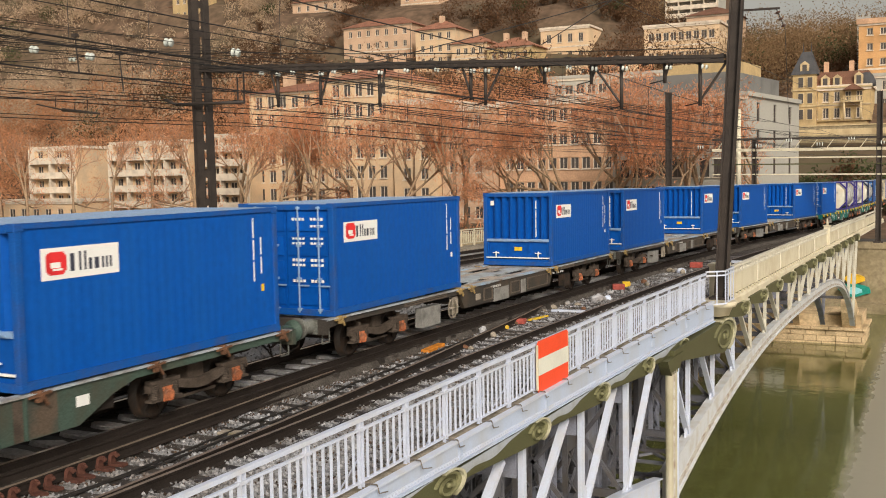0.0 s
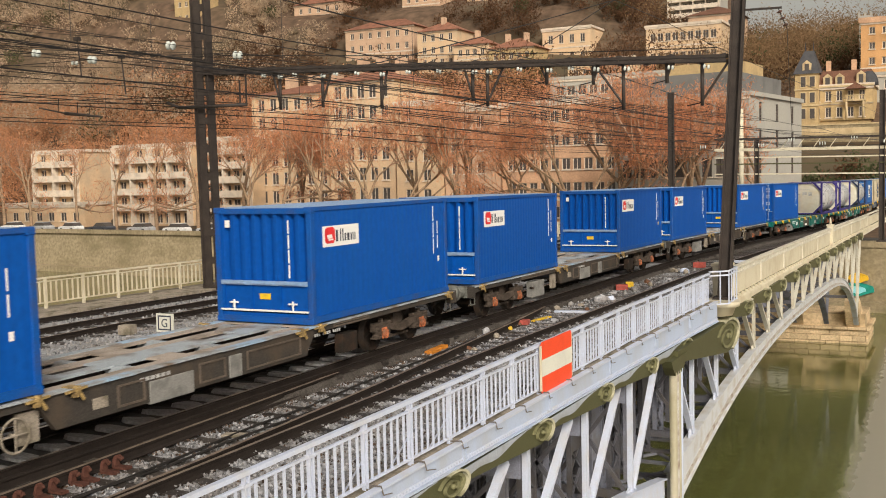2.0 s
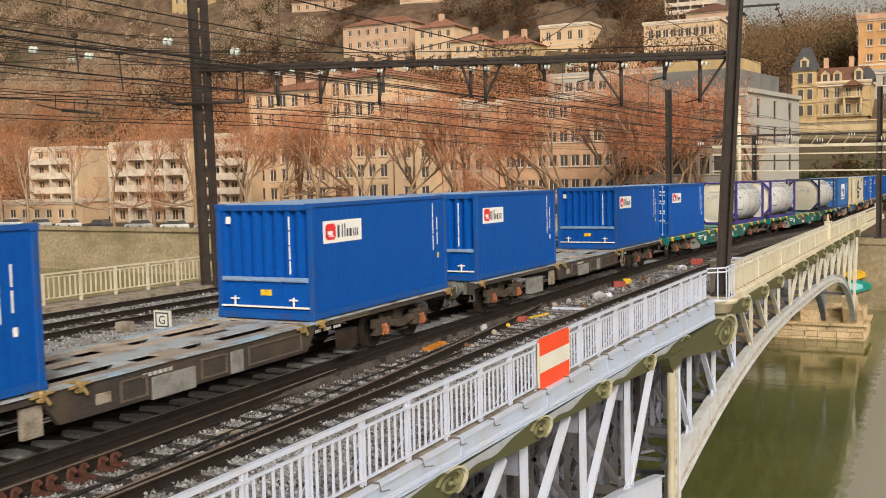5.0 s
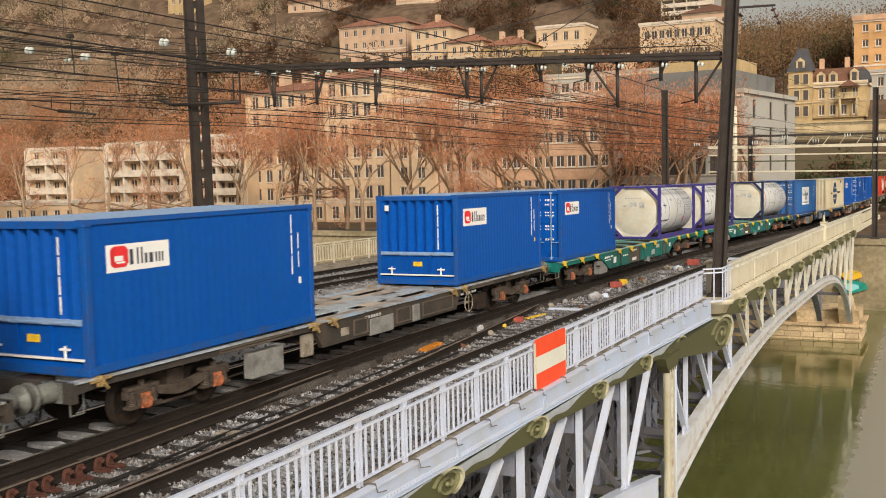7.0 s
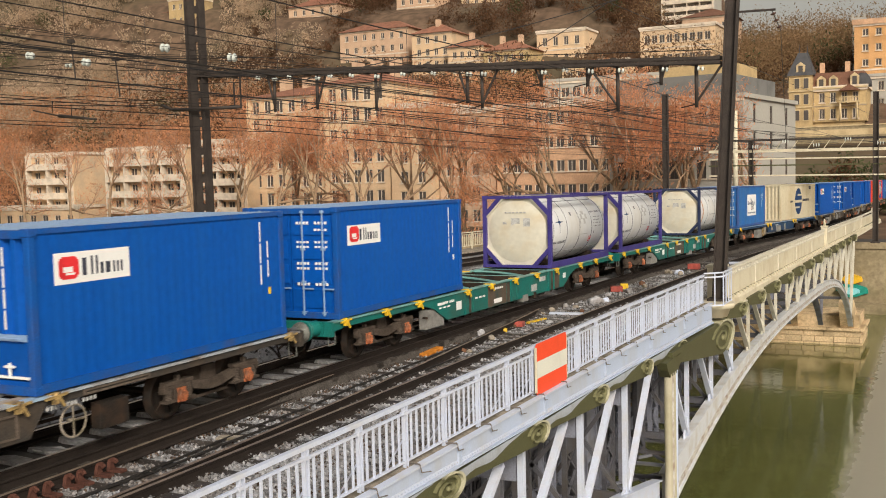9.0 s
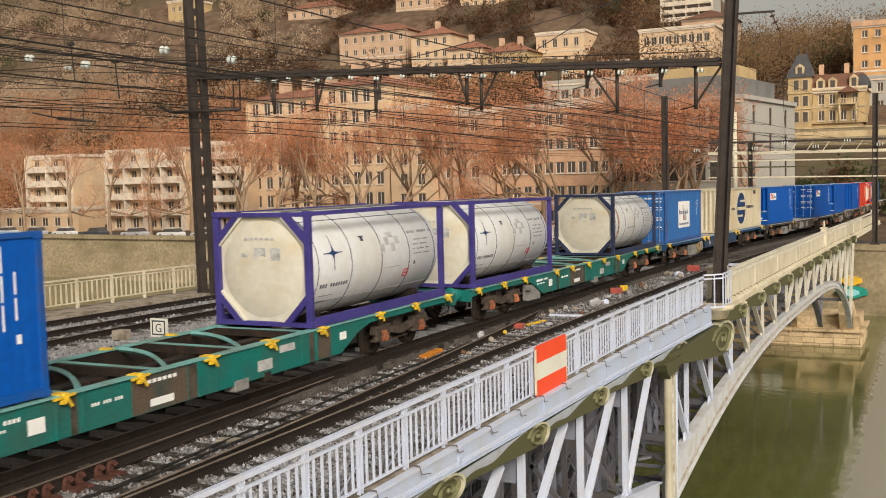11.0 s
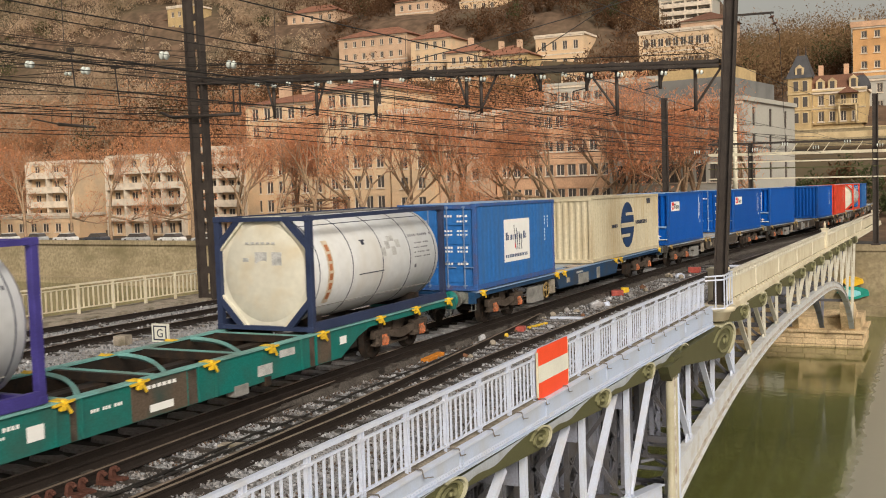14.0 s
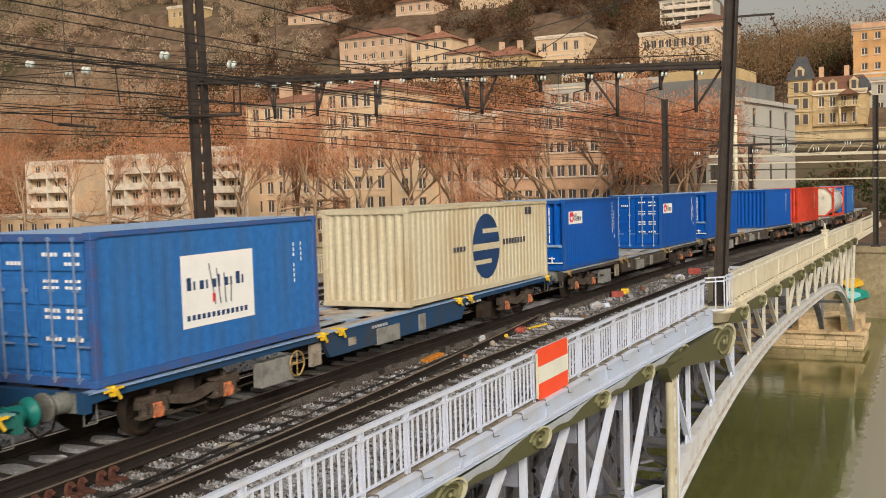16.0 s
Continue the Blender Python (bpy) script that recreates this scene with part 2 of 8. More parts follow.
def beam(bm, p, q, w, h, up=(0, 0, 1)):
    """A bar of section w x h from p to q."""
    p, q = Vector(p), Vector(q)
    d = (q - p).normalized()
    side = d.cross(Vector(up))
    if side.length < 1e-4:
        side = d.cross(Vector((0, 1, 0)))
    side.normalize()
    top = side.cross(d)
    ring = [(-w / 2, -h / 2), (w / 2, -h / 2), (w / 2, h / 2), (-w / 2, h / 2)]
    a = [bm.verts.new(p + side * i + top * j) for i, j in ring]
    b = [bm.verts.new(q + side * i + top * j) for i, j in ring]
    for i in range(4):
        bm.faces.new((a[i], a[(i + 1) % 4], b[(i + 1) % 4], b[i]))
    bm.faces.new(a[::-1])
    bm.faces.new(b)


def rod(bm, p, q, r, n=8, r2=None, caps=True):
    """A round bar from p to q, with an own radius at q if given."""
    p, q = Vector(p), Vector(q)
    d = (q - p).normalized()
    s = d.cross(Vector((0, 0, 1)))
    if s.length < 1e-4:
        s = Vector((1, 0, 0))
    s.normalize()
    t = s.cross(d)
    r2 = r if r2 is None else r2
    ang = [2 * math.pi * i / n for i in range(n)]
    a = [bm.verts.new(p + (s * math.cos(k) + t * math.sin(k)) * r) for k in ang]
    b = [bm.verts.new(q + (s * math.cos(k) + t * math.sin(k)) * r2) for k in ang]
    for i in range(n):
        f = bm.faces.new((a[i], a[(i + 1) % n], b[(i + 1) % n], b[i]))
        f.smooth = n > 6
    if caps:
        bm.faces.new(a[::-1])
        bm.faces.new(b)


def revolve(bm, axis_p, axis_d, profile, n=24, start=0.0):
    """A turned form: profile rows are (distance along the axis, radius)."""
    p, d = Vector(axis_p), Vector(axis_d).normalized()
    s = d.cross(Vector((0, 0, 1)))
    if s.length < 1e-4:
        s = Vector((1, 0, 0))
    s.normalize()
    t = s.cross(d)
    rings = []
    for a, r in profile:
        rings.append([bm.verts.new(p + d * a + (s * math.cos(start + 2 * math.pi * i / n) + t * math.sin(start + 2 * math.pi * i / n)) * max(r, 0.001)) for i in range(n)])
    for u, v in zip(rings, rings[1:]):
        for i in range(n):
            bm.faces.new((u[i], u[(i + 1) % n], v[(i + 1) % n], v[i])).smooth = True
    bm.faces.new(rings[0][::-1])
    bm.faces.new(rings[-1])


def prism(bm, outline, x0, x1):
    """A plate with an outline in (y, z), from x0 to x1."""
    a = [bm.verts.new((x0, y, z)) for y, z in outline]
    b = [bm.verts.new((x1, y, z)) for y, z in outline]
    n = len(outline)
    for i in range(n):
        bm.faces.new((a[i], a[(i + 1) % n], b[(i + 1) % n], b[i]))
    bm.faces.new(a[::-1])
    bm.faces.new(b)


def corrugated(bm, along, across, length, z0, z1, pitch, depth, fixed, outward):
    """A sheet with upright trapezoid ribs. along: axis 0 or 1 of its length, which starts at across."""
    n = max(1, round(length / pitch))
    step = length / n
    pts = []
    for i in range(n):
        a = across + i * step
        pts += [(a, 0), (a + step * 0.30, 0), (a + step * 0.5, 1), (a + step * 0.80, 1)]
    pts.append((across + length, 0))
    low, high = [], []
    for a, k in pts:
        off = fixed - outward * depth * k
        p = (off, a) if along == 1 else (a, off)
        low.append(bm.verts.new((*p, z0)))
        high.append(bm.verts.new((*p, z1)))
    for i in range(len(pts) - 1):
        bm.faces.new((low[i], low[i + 1], high[i + 1], high[i]))


def tube(bm, pts, r, n=5):
    """One unbroken round wire through the points."""
    rings = []
    for i, p in enumerate(pts):
        d = (pts[min(i + 1, len(pts) - 1)] - pts[max(i - 1, 0)]).normalized()
        s = d.cross(Vector((0, 0, 1)))
        s = s.normalized() if s.length > 1e-4 else Vector((1, 0, 0))
        t = s.cross(d)
        rings.append([bm.verts.new(p + (s * math.cos(2 * math.pi * k / n) + t * math.sin(2 * math.pi * k / n)) * r) for k in range(n)])
    for a, b in zip(rings, rings[1:]):
        for k in range(n):
            bm.faces.new((a[k], a[(k + 1) % n], b[(k + 1) % n], b[k]))


def finish(name, bm, material, bevel=0.0):
    bmesh.ops.recalc_face_normals(bm, faces=bm.faces)
    me = bpy.data.meshes.new(name)
    bm.to_mesh(me)
    bm.free()
    me.materials.append(material)
    return me


def part(name, bm, material, parent=None, label="", bevel=0.0):
    """Links a bmesh as one mesh object under a thing or a part."""
    ob = new(name, finish(name, bm, material))
    if parent:
        ob.parent = parent
    if bevel:
        mod = ob.modifiers.new("bevel", "BEVEL")
        mod.width, mod.segments, mod.limit_method = bevel, 2, "ANGLE"
    return tagged(ob, label)


def piece(name, mesh, parent, m=None):
    ob = new(name, mesh)
    ob.parent = parent
    if m is not None:
        ob.matrix_basis = m
    return ob


def thing(name, label, category, group="", kind="", at=None):
    ob = new(name)
    ob.empty_display_size = 0.3
    if at is not None:
        ob.matrix_basis = at
    return tagged(ob, label, category, group, kind)


# ---- the line: straight over the near span, then bending right and falling ----
TRACK_X = -12.676
RAIL_Z = 0.15  # the train's track lies a little higher than its neighbours


def bend(y, x=-12.0):
    """Shift to the right and fall of the line at y; the bridge's edge at x stays nearly straight."""
    k = min(1.0, max(0.12, (-7.2 - x) / 3.0))
    far = 0.0018 * max(0.0, min(y, 75.0) - 40.0) ** 2
    if y > 75.0:
        far += 1.4 * (1 - math.exp(-0.09 * (y - 75.0)))
    return k * far, -0.011 * max(0.0, y - 22.0)


def line_pose(x, y, z=0.0):
    """Pose on the line: x metres beside it, z over the rail level at y."""
    dx, dz = bend(y, x)
    slope = (bend(y + 0.5, x)[0] - bend(y - 0.5, x)[0])
    return Matrix.Translation((x + dx, y, z + dz)) @ Matrix.Rotation(-math.atan(slope), 4, "Z") @ Matrix.Rotation(-0.011 if y > 22 else 0, 4, "X")


def curve_bm(bm):
    for v in bm.verts:
        dx, dz = bend(v.co.y, v.co.x)
        v.co.x += dx
        v.co.z += dz


def strip(bm, outline, ys):
    """A bar with an outline in (x, z) along the line through the given y values."""
    rings = []
    for y in ys:
        rings.append([bm.verts.new((x + bend(y, x)[0], y, z + bend(y, x)[1])) for x, z in outline])
    n = len(outline)
    for a, b in zip(rings, rings[1:]):
        for i in range(n):
            bm.faces.new((a[i], a[(i + 1) % n], b[(i + 1) % n], b[i]))
    bm.faces.new(rings[0][::-1])
    bm.faces.new(rings[-1])


def rect(x0, x1, z0, z1):
    return [(x0, z0), (x1, z0), (x1, z1), (x0, z1)]


def span(y0, y1, step=3.0):
    n = max(1, math.ceil((y1 - y0) / step))
    return [y0 + (y1 - y0) * i / n for i in range(n + 1)]


BRIDGE_END = 104.0
EDGE_X, FAR_X = -6.5, -27.6
LONG = span(-136, 4, 20)[:-1] + span(4, BRIDGE_END, 3)

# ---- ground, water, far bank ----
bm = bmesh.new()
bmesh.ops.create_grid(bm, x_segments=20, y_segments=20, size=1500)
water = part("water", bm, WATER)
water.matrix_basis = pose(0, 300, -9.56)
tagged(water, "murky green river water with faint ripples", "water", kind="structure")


def bank_y(x):
    """The far bank runs a little askew to the bridge."""
    return 94.0 - 0.113 * (x + 102.0)


def hill_height(x, y):
    """Ground behind the quay: road level, then a steep slope, lower towards the right."""
    left = np.interp(y, (118, 128, 145, 158, 187, 192, 207, 232, 262, 300), (-2.2, 0.0, 8.6, 14.0, 23.0, 26.0, 39.0, 47.0, 66.0, 80.0))
    right = np.interp(y, (118, 128, 145, 158, 187, 207, 232, 262), (-2.2, 0.0, 9.0, 16.4, 21.5, 24.0, 25.5, 26.5))
    k = min(1.0, max(0.0, (x + 75.0) / 32.0))
    h = float(left * (1 - k) + right * k)
    h += max(0.0, -120.0 - x) * 0.16 * min(1.0, max(0.0, (y - 160.0) / 50.0))
    return h + (noise.noise((x * 0.03, y * 0.03, 0)) * 2.0 if y > 130 else 0.0)


bm = bmesh.new()
xs = [-420 + 4.0 * i for i in range(156)]
ys = [94.4, 104, 112, 118] + [118 + 5 * i for i in range(1, 32)] + [300, 420, 800, 1500]
grid = []
for y in ys:
    row = []
    for x in xs:
        yy = y + (bank_y(x) - 94.0) * max(0.0, 1 - (y - 94.0) / 24.0)
        row.append(bm.verts.new((x * (1 if y < 300 else y / 300), yy, -2.2 if y < 119 else hill_height(x, min(y, 300)))))
    grid.append(row)
for a, b in zip(grid, grid[1:]):
    for i in range(len(xs) - 1):
        bm.faces.new((a[i], a[i + 1], b[i + 1], b[i])).smooth = True
ground = part("ground", bm, HILL)
tagged(ground, "brown wooded winter hillside behind the quay road", "ground", kind="structure")


def bank_strip(name, outline, material, label, category):
    """A bar along the far bank; outline rows are (distance behind the water's edge, height)."""
    bm = bmesh.new()
    rings = [[bm.verts.new((x, bank_y(x) + d, z)) for d, z in outline] for x in (-420, -200, 0, 200)]
    n = len(outline)
    for u, v in zip(rings, rings[1:]):
        for i in range(n):
            bm.faces.new((u[i], u[(i + 1) % n], v[(i + 1) % n], v[i]))
    return tagged(part(name, bm, material), label, category, kind="structure")


bank_strip("road", [(1.2, -2.4), (11, -2.4), (11, -2.14), (1.2, -2.14)], ROAD, "grey asphalt quay road along the river", "road")
bank_strip("quay_wall", [(-0.6, -8.5), (1.3, -8.5), (1.3, -1.7), (0.75, -1.7), (0.7, -2.1), (0.2, -6.2), (-0.6, -6.3)], WALL_QUAY, "sandy masonry quay wall rising from the river", "wall")

# ---- bridge deck ----
bm = bmesh.new()
strip(bm, rect(FAR_X, -7.0, -0.62, -0.19), LONG)
deck = tagged(part("bridge_deck", bm, BALLAST), "railway bridge deck covered with grey ballast", "bridge", kind="structure")

RAIL_SECTION = [(-0.075, -0.17), (0.075, -0.17), (0.075, -0.155), (0.012, -0.135), (0.012, -0.045), (0.036, -0.03), (0.036, 0.0), (-0.036, 0.0), (-0.036, -0.03), (-0.012, -0.045), (-0.012, -0.135), (-0.075, -0.155)]


RAIL_BRIGHT = mat("polished_rail_head", (0.62, 0.60, 0.58), 0.28, metal=0.9, vary=0.1, scale=3)


def rail(x, y0=-135, y1=BRIDGE_END, ends=None, up=0.0, head=RAIL_HEAD):
    """A rail at x, or from x to ends between y0 and y1, up metres over the common level."""
    bm = bmesh.new()
    ys = span(y0, y1, 2.0) if y0 > -10 else [y0, -60, 0] + span(2, y1, 2.0)
    if ends is None:
        strip(bm, [(x + a, b + up) for a, b in RAIL_SECTION], ys)
    else:
        rings = []
        for y in ys:
            k = (y - y0) / (y1 - y0)
            xx = x + (ends - x) * (0.25 * k + 0.75 * k * k)
            dx, dz = bend(y)
            rings.append([bm.verts.new((xx + a + dx, y, b + up + dz)) for a, b in RAIL_SECTION])
        n = len(RAIL_SECTION)
        for a, b in zip(rings, rings[1:]):
            for i in range(n):
                bm.faces.new((a[i], a[(i + 1) % n], b[(i + 1) % n], b[i]))
    bmesh.ops.recalc_face_normals(bm, faces=bm.faces)
    ob = part("rail", bm, RAIL_SIDE)
    ob.data.materials.append(head)
    for f in ob.data.polygons:
        if f.normal.z > 0.9 and f.center.z > up - 0.02 + bend(f.center.y)[1]:
            f.material_index = 1
    return tagged(ob, "rusty steel rail with a worn bright head", "rail", "rails on the bridge", "structure")


for x in (TRACK_X - 0.72, TRACK_X + 0.72):
    rail(x, up=RAIL_Z, head=RAIL_BRIGHT)
for x in (-9.82, -16.6, -18.05, -19.3, -22.0, -23.45, -25.3):
    rail(x)
rail(-9.9, 8.0, 30.0, -11.56)
rail(-11.18, 2.0, 18.0, -11.60, up=0.04)
rail(-11.62, -20.0, 60.0, up=RAIL_Z - 0.03)


# ---- sleepers and ballast ----
def sleeper_row(x0, x1, y0, y1, step, joined=False, up=0.0):
    if joined:
        bm = bmesh.new()
        y = y0
        while y < y1:
            box(bm, x0, x1, y, y + 0.24, up - 0.30, up - 0.165)
            y += step
        curve_bm(bm)
        return tagged(part("sleepers", bm, SLEEPER), "dark tarred wooden sleepers in grey ballast", "sleeper", kind="stuff")
    bm = bmesh.new()
    box(bm, -0.5, 0.5, -0.12, 0.12, -0.32, -0.165)
    me = finish("sleeper", bm, SLEEPER)
    bed = thing("sleeper_bed", "dark tarred wooden sleepers under the rails", "sleeper", kind="structure")
    y = y0
    while y < y1:
        w = x1 - x0
        k = random.uniform(-0.06, 0.06)
        piece("sleeper", me, bed, line_pose((x0 + x1) / 2 + k, y, up + random.uniform(-0.012, 0.012)) @ Matrix.Rotation(random.uniform(-0.012, 0.012), 4, "Z") @ Matrix.Diagonal((w, random.uniform(0.92, 1.08), 1, 1)))
        y += step


sleeper_row(TRACK_X - 1.3, TRACK_X + 1.18, -10, 60, 0.62, up=RAIL_Z)
sleeper_row(-11.44, -9.25, 2, 60, 0.62)
sleeper_row(TRACK_X - 1.3, -9.4, 60, BRIDGE_END, 0.62, True)
sleeper_row(TRACK_X - 1.3, -9.4, -134, -10.5, 0.62, True)
sleeper_row(-18.6, -16.0, 4, BRIDGE_END, 0.65, True)
sleeper_row(-24.2, -21.4, 8, BRIDGE_END, 0.65, True)


def stones(name, count, region, size, z, material, label, seed):
    """Loose stones strewn over a stretch of the deck."""
    rng = np.random.default_rng(seed)
    x0, x1, y0, y1 = region
    base = np.array([(1, 0, 0), (-1, 0, 0), (0, 1, 0), (0, -1, 0), (0, 0, 1), (0, 0, -1)], float)
    tri = np.array([(0, 2, 4), (2, 1, 4), (1, 3, 4), (3, 0, 4), (2, 0, 5), (1, 2, 5), (3, 1, 5), (0, 3, 5)])
    verts, faces = [], []
    k = rng.random(count)
    ys = y0 + (y1 - y0) * k ** 1.5
    xs = rng.uniform(x0, x1, count)
    for i in range(count):
        s = size * rng.uniform(0.5, 1.35)
        q = Euler(rng.uniform(0, 6.28, 3)).to_matrix()
        dx, dz = bend(ys[i])
        if -11.9 < xs[i] < -9.2 and abs(((ys[i] - 2) / 0.62 + 0.5) % 1 - 0.5) < 0.24:
            s *= 0.3
        pts = (base * rng.uniform(0.6, 1.2, (6, 1)) * s) @ np.array(q)
        faces.append(tri + 6 * i)
        verts.append(pts + (xs[i] + dx, ys[i], z + dz + s * 0.3 + rng.uniform(0, 0.03)))
    me = bpy.data.meshes.new(name)
    me.from_pydata(np.concatenate(verts).tolist(), [], np.concatenate(faces).tolist())
    me.materials.append(material)
    return tagged(new(name, me), label, "ballast", kind="stuff")


# ballast of the train's track; the pockets between its sleepers carry painted light
bm = bmesh.new()
strip(bm, [(TRACK_X - 1.75, -0.24), (TRACK_X + 1.3, -0.24), (TRACK_X + 1.16, -0.03), (TRACK_X - 1.45, -0.03)], LONG)
tagged(part("ballast_bed", bm, mat("dark_brown_ballast_bed", (0.075, 0.066, 0.058), 0.85, vary=0.5, scale=1.2, fine=24, bump=0.9, dirt=(0.04, 0.033, 0.028), dirt_amount=0.4)), "dark brown ballast bed under the train's track", "ballast", kind="structure")
POCKET = mat("light_painted_ballast", (0.42, 0.42, 0.43), 0.45, vary=0.3, scale=2.0, fine=18, bump=0.6, dirt=(0.3, 0.27, 0.25), dirt_amount=0.35)
bm = bmesh.new()
rnd_p = random.Random(8)
for k in range(100):
    y = -2.0 + 0.62 * k + 0.19
    n = 9
    ring = [(TRACK_X + 0.12 + 0.52 * math.cos(2 * math.pi * i / n) * rnd_p.uniform(0.75, 1.1), y + 0.12 + 0.15 * math.sin(2 * math.pi * i / n) * rnd_p.uniform(0.8, 1.1)) for i in range(n)]
    a = [bm.verts.new((px, py, -0.05)) for px, py in ring]
    b = [bm.verts.new((TRACK_X + 0.12 + (px - TRACK_X - 0.12) * 0.9, py, 0.03 + rnd_p.uniform(0, 0.03))) for px, py in ring]
    bm.faces.new(b)
    for i in range(n):
        bm.faces.new((a[i], a[(i + 1) % n], b[(i + 1) % n], b[i]))
curve_bm(bm)
tagged(part("ballast_pockets", bm, POCKET), "ballast heaped between the sleepers, paled to look lit", "ballast", kind="stuff")

STONE_PALE = mat("pale_ballast_stone", (0.27, 0.262, 0.26), 0.85, vary=0.3, scale=1.0, fine=14, dirt=(0.2, 0.17, 0.14), dirt_amount=0.4)
island_tint(STONE, 0.4, 1.65)
LITTER = mat("brown_leaf_litter", (0.085, 0.058, 0.042), 0.85, vary=0.35, scale=3)
island_tint(LITTER, 0.35, 1.6)
stones("leaf_litter", 5000, (-11.4, -7.0, 5, 40), 0.026, -0.185, LITTER, "brown leaf litter and rust crumbs between the rails", 6)
stones("leaf_litter", 2500, (-11.5, -11.2, 4, 30), 0.022, -0.175, LITTER, "brown leaf litter and rust crumbs along the rail", 7)
stones("ballast_stones", 42000, (-11.45, -6.95, 5, 44), 0.032, -0.188, STONE, "loose grey ballast stones between the sleepers", 2)
stones("ballast_stones", 5000, (-11.4, -7.0, 6, 50), 0.026, -0.182, STONE_PALE, "pale grey ballast stones between the sleepers", 3)
stones("ballast_stones", 11000, (-27.3, -13.5, 10, 46), 0.045, -0.19, STONE, "loose grey ballast stones between the sleepers", 4)
stones("ballast_stones", 1500, (-21.3, -18.6, 14, 40), 0.045, -0.185, STONE_PALE, "pale grey ballast stones between the sleepers", 5)

for x0, x1, y0, y1 in ((-10.75, -10.35, 5.0, 21.5), (-10.6, -11.2, 9.0, 26.0), (-9.35, -9.2, 6.0, 38.0)):
    bm = bmesh.new()
    tube(bm, [Vector((x0 + (x1 - x0) * k / 10 + 0.03 * math.sin(k * 1.9), y0 + (y1 - y0) * k / 10, -0.13 + 0.015 * math.sin(k * 2.7))) for k in range(11)], 0.022, 6)
    tagged(part("signal_cable", bm, WIRE), "black signal cable lying along the track", "cable", "cables along the track")

# ---- outer girder, kerb and consoles ----
NEAR_END = 30.6
CONSOLE_STEP = 3.55
EDGE = [-135, -60, -14] + span(-12, 31, 3)


def edge_low(y):
    """Lower edge of the edge girder, which deepens along the span."""
    return -0.12 - 0.0158 * (max(0.0, y) - 14.0)


def edge_bar(name, x0, x1, low, high, material, label=""):
    """A bar along the edge; low and high give its heights at y."""
    bm = bmesh.new()
    rings = [[bm.verts.new((x + bend(y, x)[0], y, f(y) + bend(y, x)[1])) for x, f in ((x0, low), (x1, low), (x1, high), (x0, high))] for y in EDGE]
    for a, b in zip(rings, rings[1:]):
        for i in range(4):
            bm.faces.new((a[i], a[(i + 1) % 4], b[(i + 1) % 4], b[i]))
    bm.faces.new(rings[0][::-1])
    bm.faces.new(rings[-1])
    return part(name, bm, material, girder, label)


bm = bmesh.new()
strip(bm, [(-7.15, -0.3), (-6.52, -0.3), (-6.52, 0.205), (-6.66, 0.215), (-6.70, 0.12), (-7.1, 0.06)], EDGE)
tagged(part("kerb", bm, KERB), "grimy mossy concrete edge of the bridge deck", "kerb", kind="structure")
girder = thing("edge_girder", "pale grey painted iron edge girder of the bridge", "girder", kind="structure")
edge_bar("girder_web", -6.52, -6.44, lambda y: edge_low(y) + 0.03, lambda y: 0.20, IRON_GREY)
edge_bar("girder_flange", -6.52, -6.40, lambda y: 0.20, lambda y: 0.23, IRON_WHITE, "pale upper flange")
edge_bar("girder_flange", -6.52, -6.38, edge_low, lambda y: edge_low(y) + 0.03, IRON_GREY)
edge_bar("rivet_angle", -6.44, -6.428, lambda y: edge_low(y) + 0.032, lambda y: edge_low(y) + 0.10, IRON_WHITE, "riveted angle along the lower edge")
bm = bmesh.new()
box(bm, -0.012, 0.03, -0.05, 0.05, -0.10, 0.195)
for i in range(6):
    for e in (-0.03, 0.03):
        rod(bm, (0.03, e, -0.08 + i * 0.05), (0.04, e, -0.08 + i * 0.05), 0.011, 6)
joint_mesh = finish("joint_plate", bm, IRON_GREY)
bm = bmesh.new()
rod(bm, (-0.16, 0, 0.245), (0.03, 0.01, 0.255), 0.011, 6)
rod(bm, (0.03, 0.01, 0.255), (0.05, 0.03, 0.14), 0.010, 6)
rod(bm, (0.05, 0.03, 0.14), (0.07, 0.19, 0.125), 0.008, 6)
hook_mesh = finish("hook", bm, mat("grey_brown_iron_hook", (0.16, 0.14, 0.125), 0.6, vary=0.3, scale=8))
bm = bmesh.new()
for i in range(40):
    z = -0.05 - 0.0158 * i * 0.0888
    rod(bm, (-6.428, i * 0.0888, z), (-6.416, i * 0.0888, z), 0.013, 5)
rivet_mesh = finish("rivet_row", bm, IRON_GREY)
for k in range(-3, 5):
    y = 13.3 + CONSOLE_STEP * k
    piece("joint_plate", joint_mesh, girder, line_pose(-6.44, y))
    tagged(piece("rivet_row", rivet_mesh, girder, pose(0, y, edge_low(y) + 0.12)), kind="stuff")
for k in range(26):
    y = 1.4 + 1.18 * k
    if y < 30.3:
        piece("hook", hook_mesh, girder, line_pose(-6.44, y + random.uniform(-0.05, 0.05)) @ Matrix.Rotation(random.uniform(-0.3, 0.3), 4, "Z"))


# scroll bands painted paler, so the ridge looks lit beside its shaded groove
OLIVE_PALE = mat("pale_olive_scroll_paint", (0.185, 0.18, 0.095), 0.5, vary=0.2, scale=3)


RIM_PAINT = mat("weathered_cream_rim_paint", (0.46, 0.44, 0.31), 0.5, vary=0.15, scale=3, dirt=(0.2, 0.19, 0.1), dirt_amount=0.4)
WAVE_PAINT = mat("faded_grey_paint_remains", (0.34, 0.37, 0.42), 0.55, vary=0.1, scale=2, dirt=(0.22, 0.22, 0.18), dirt_amount=0.35)


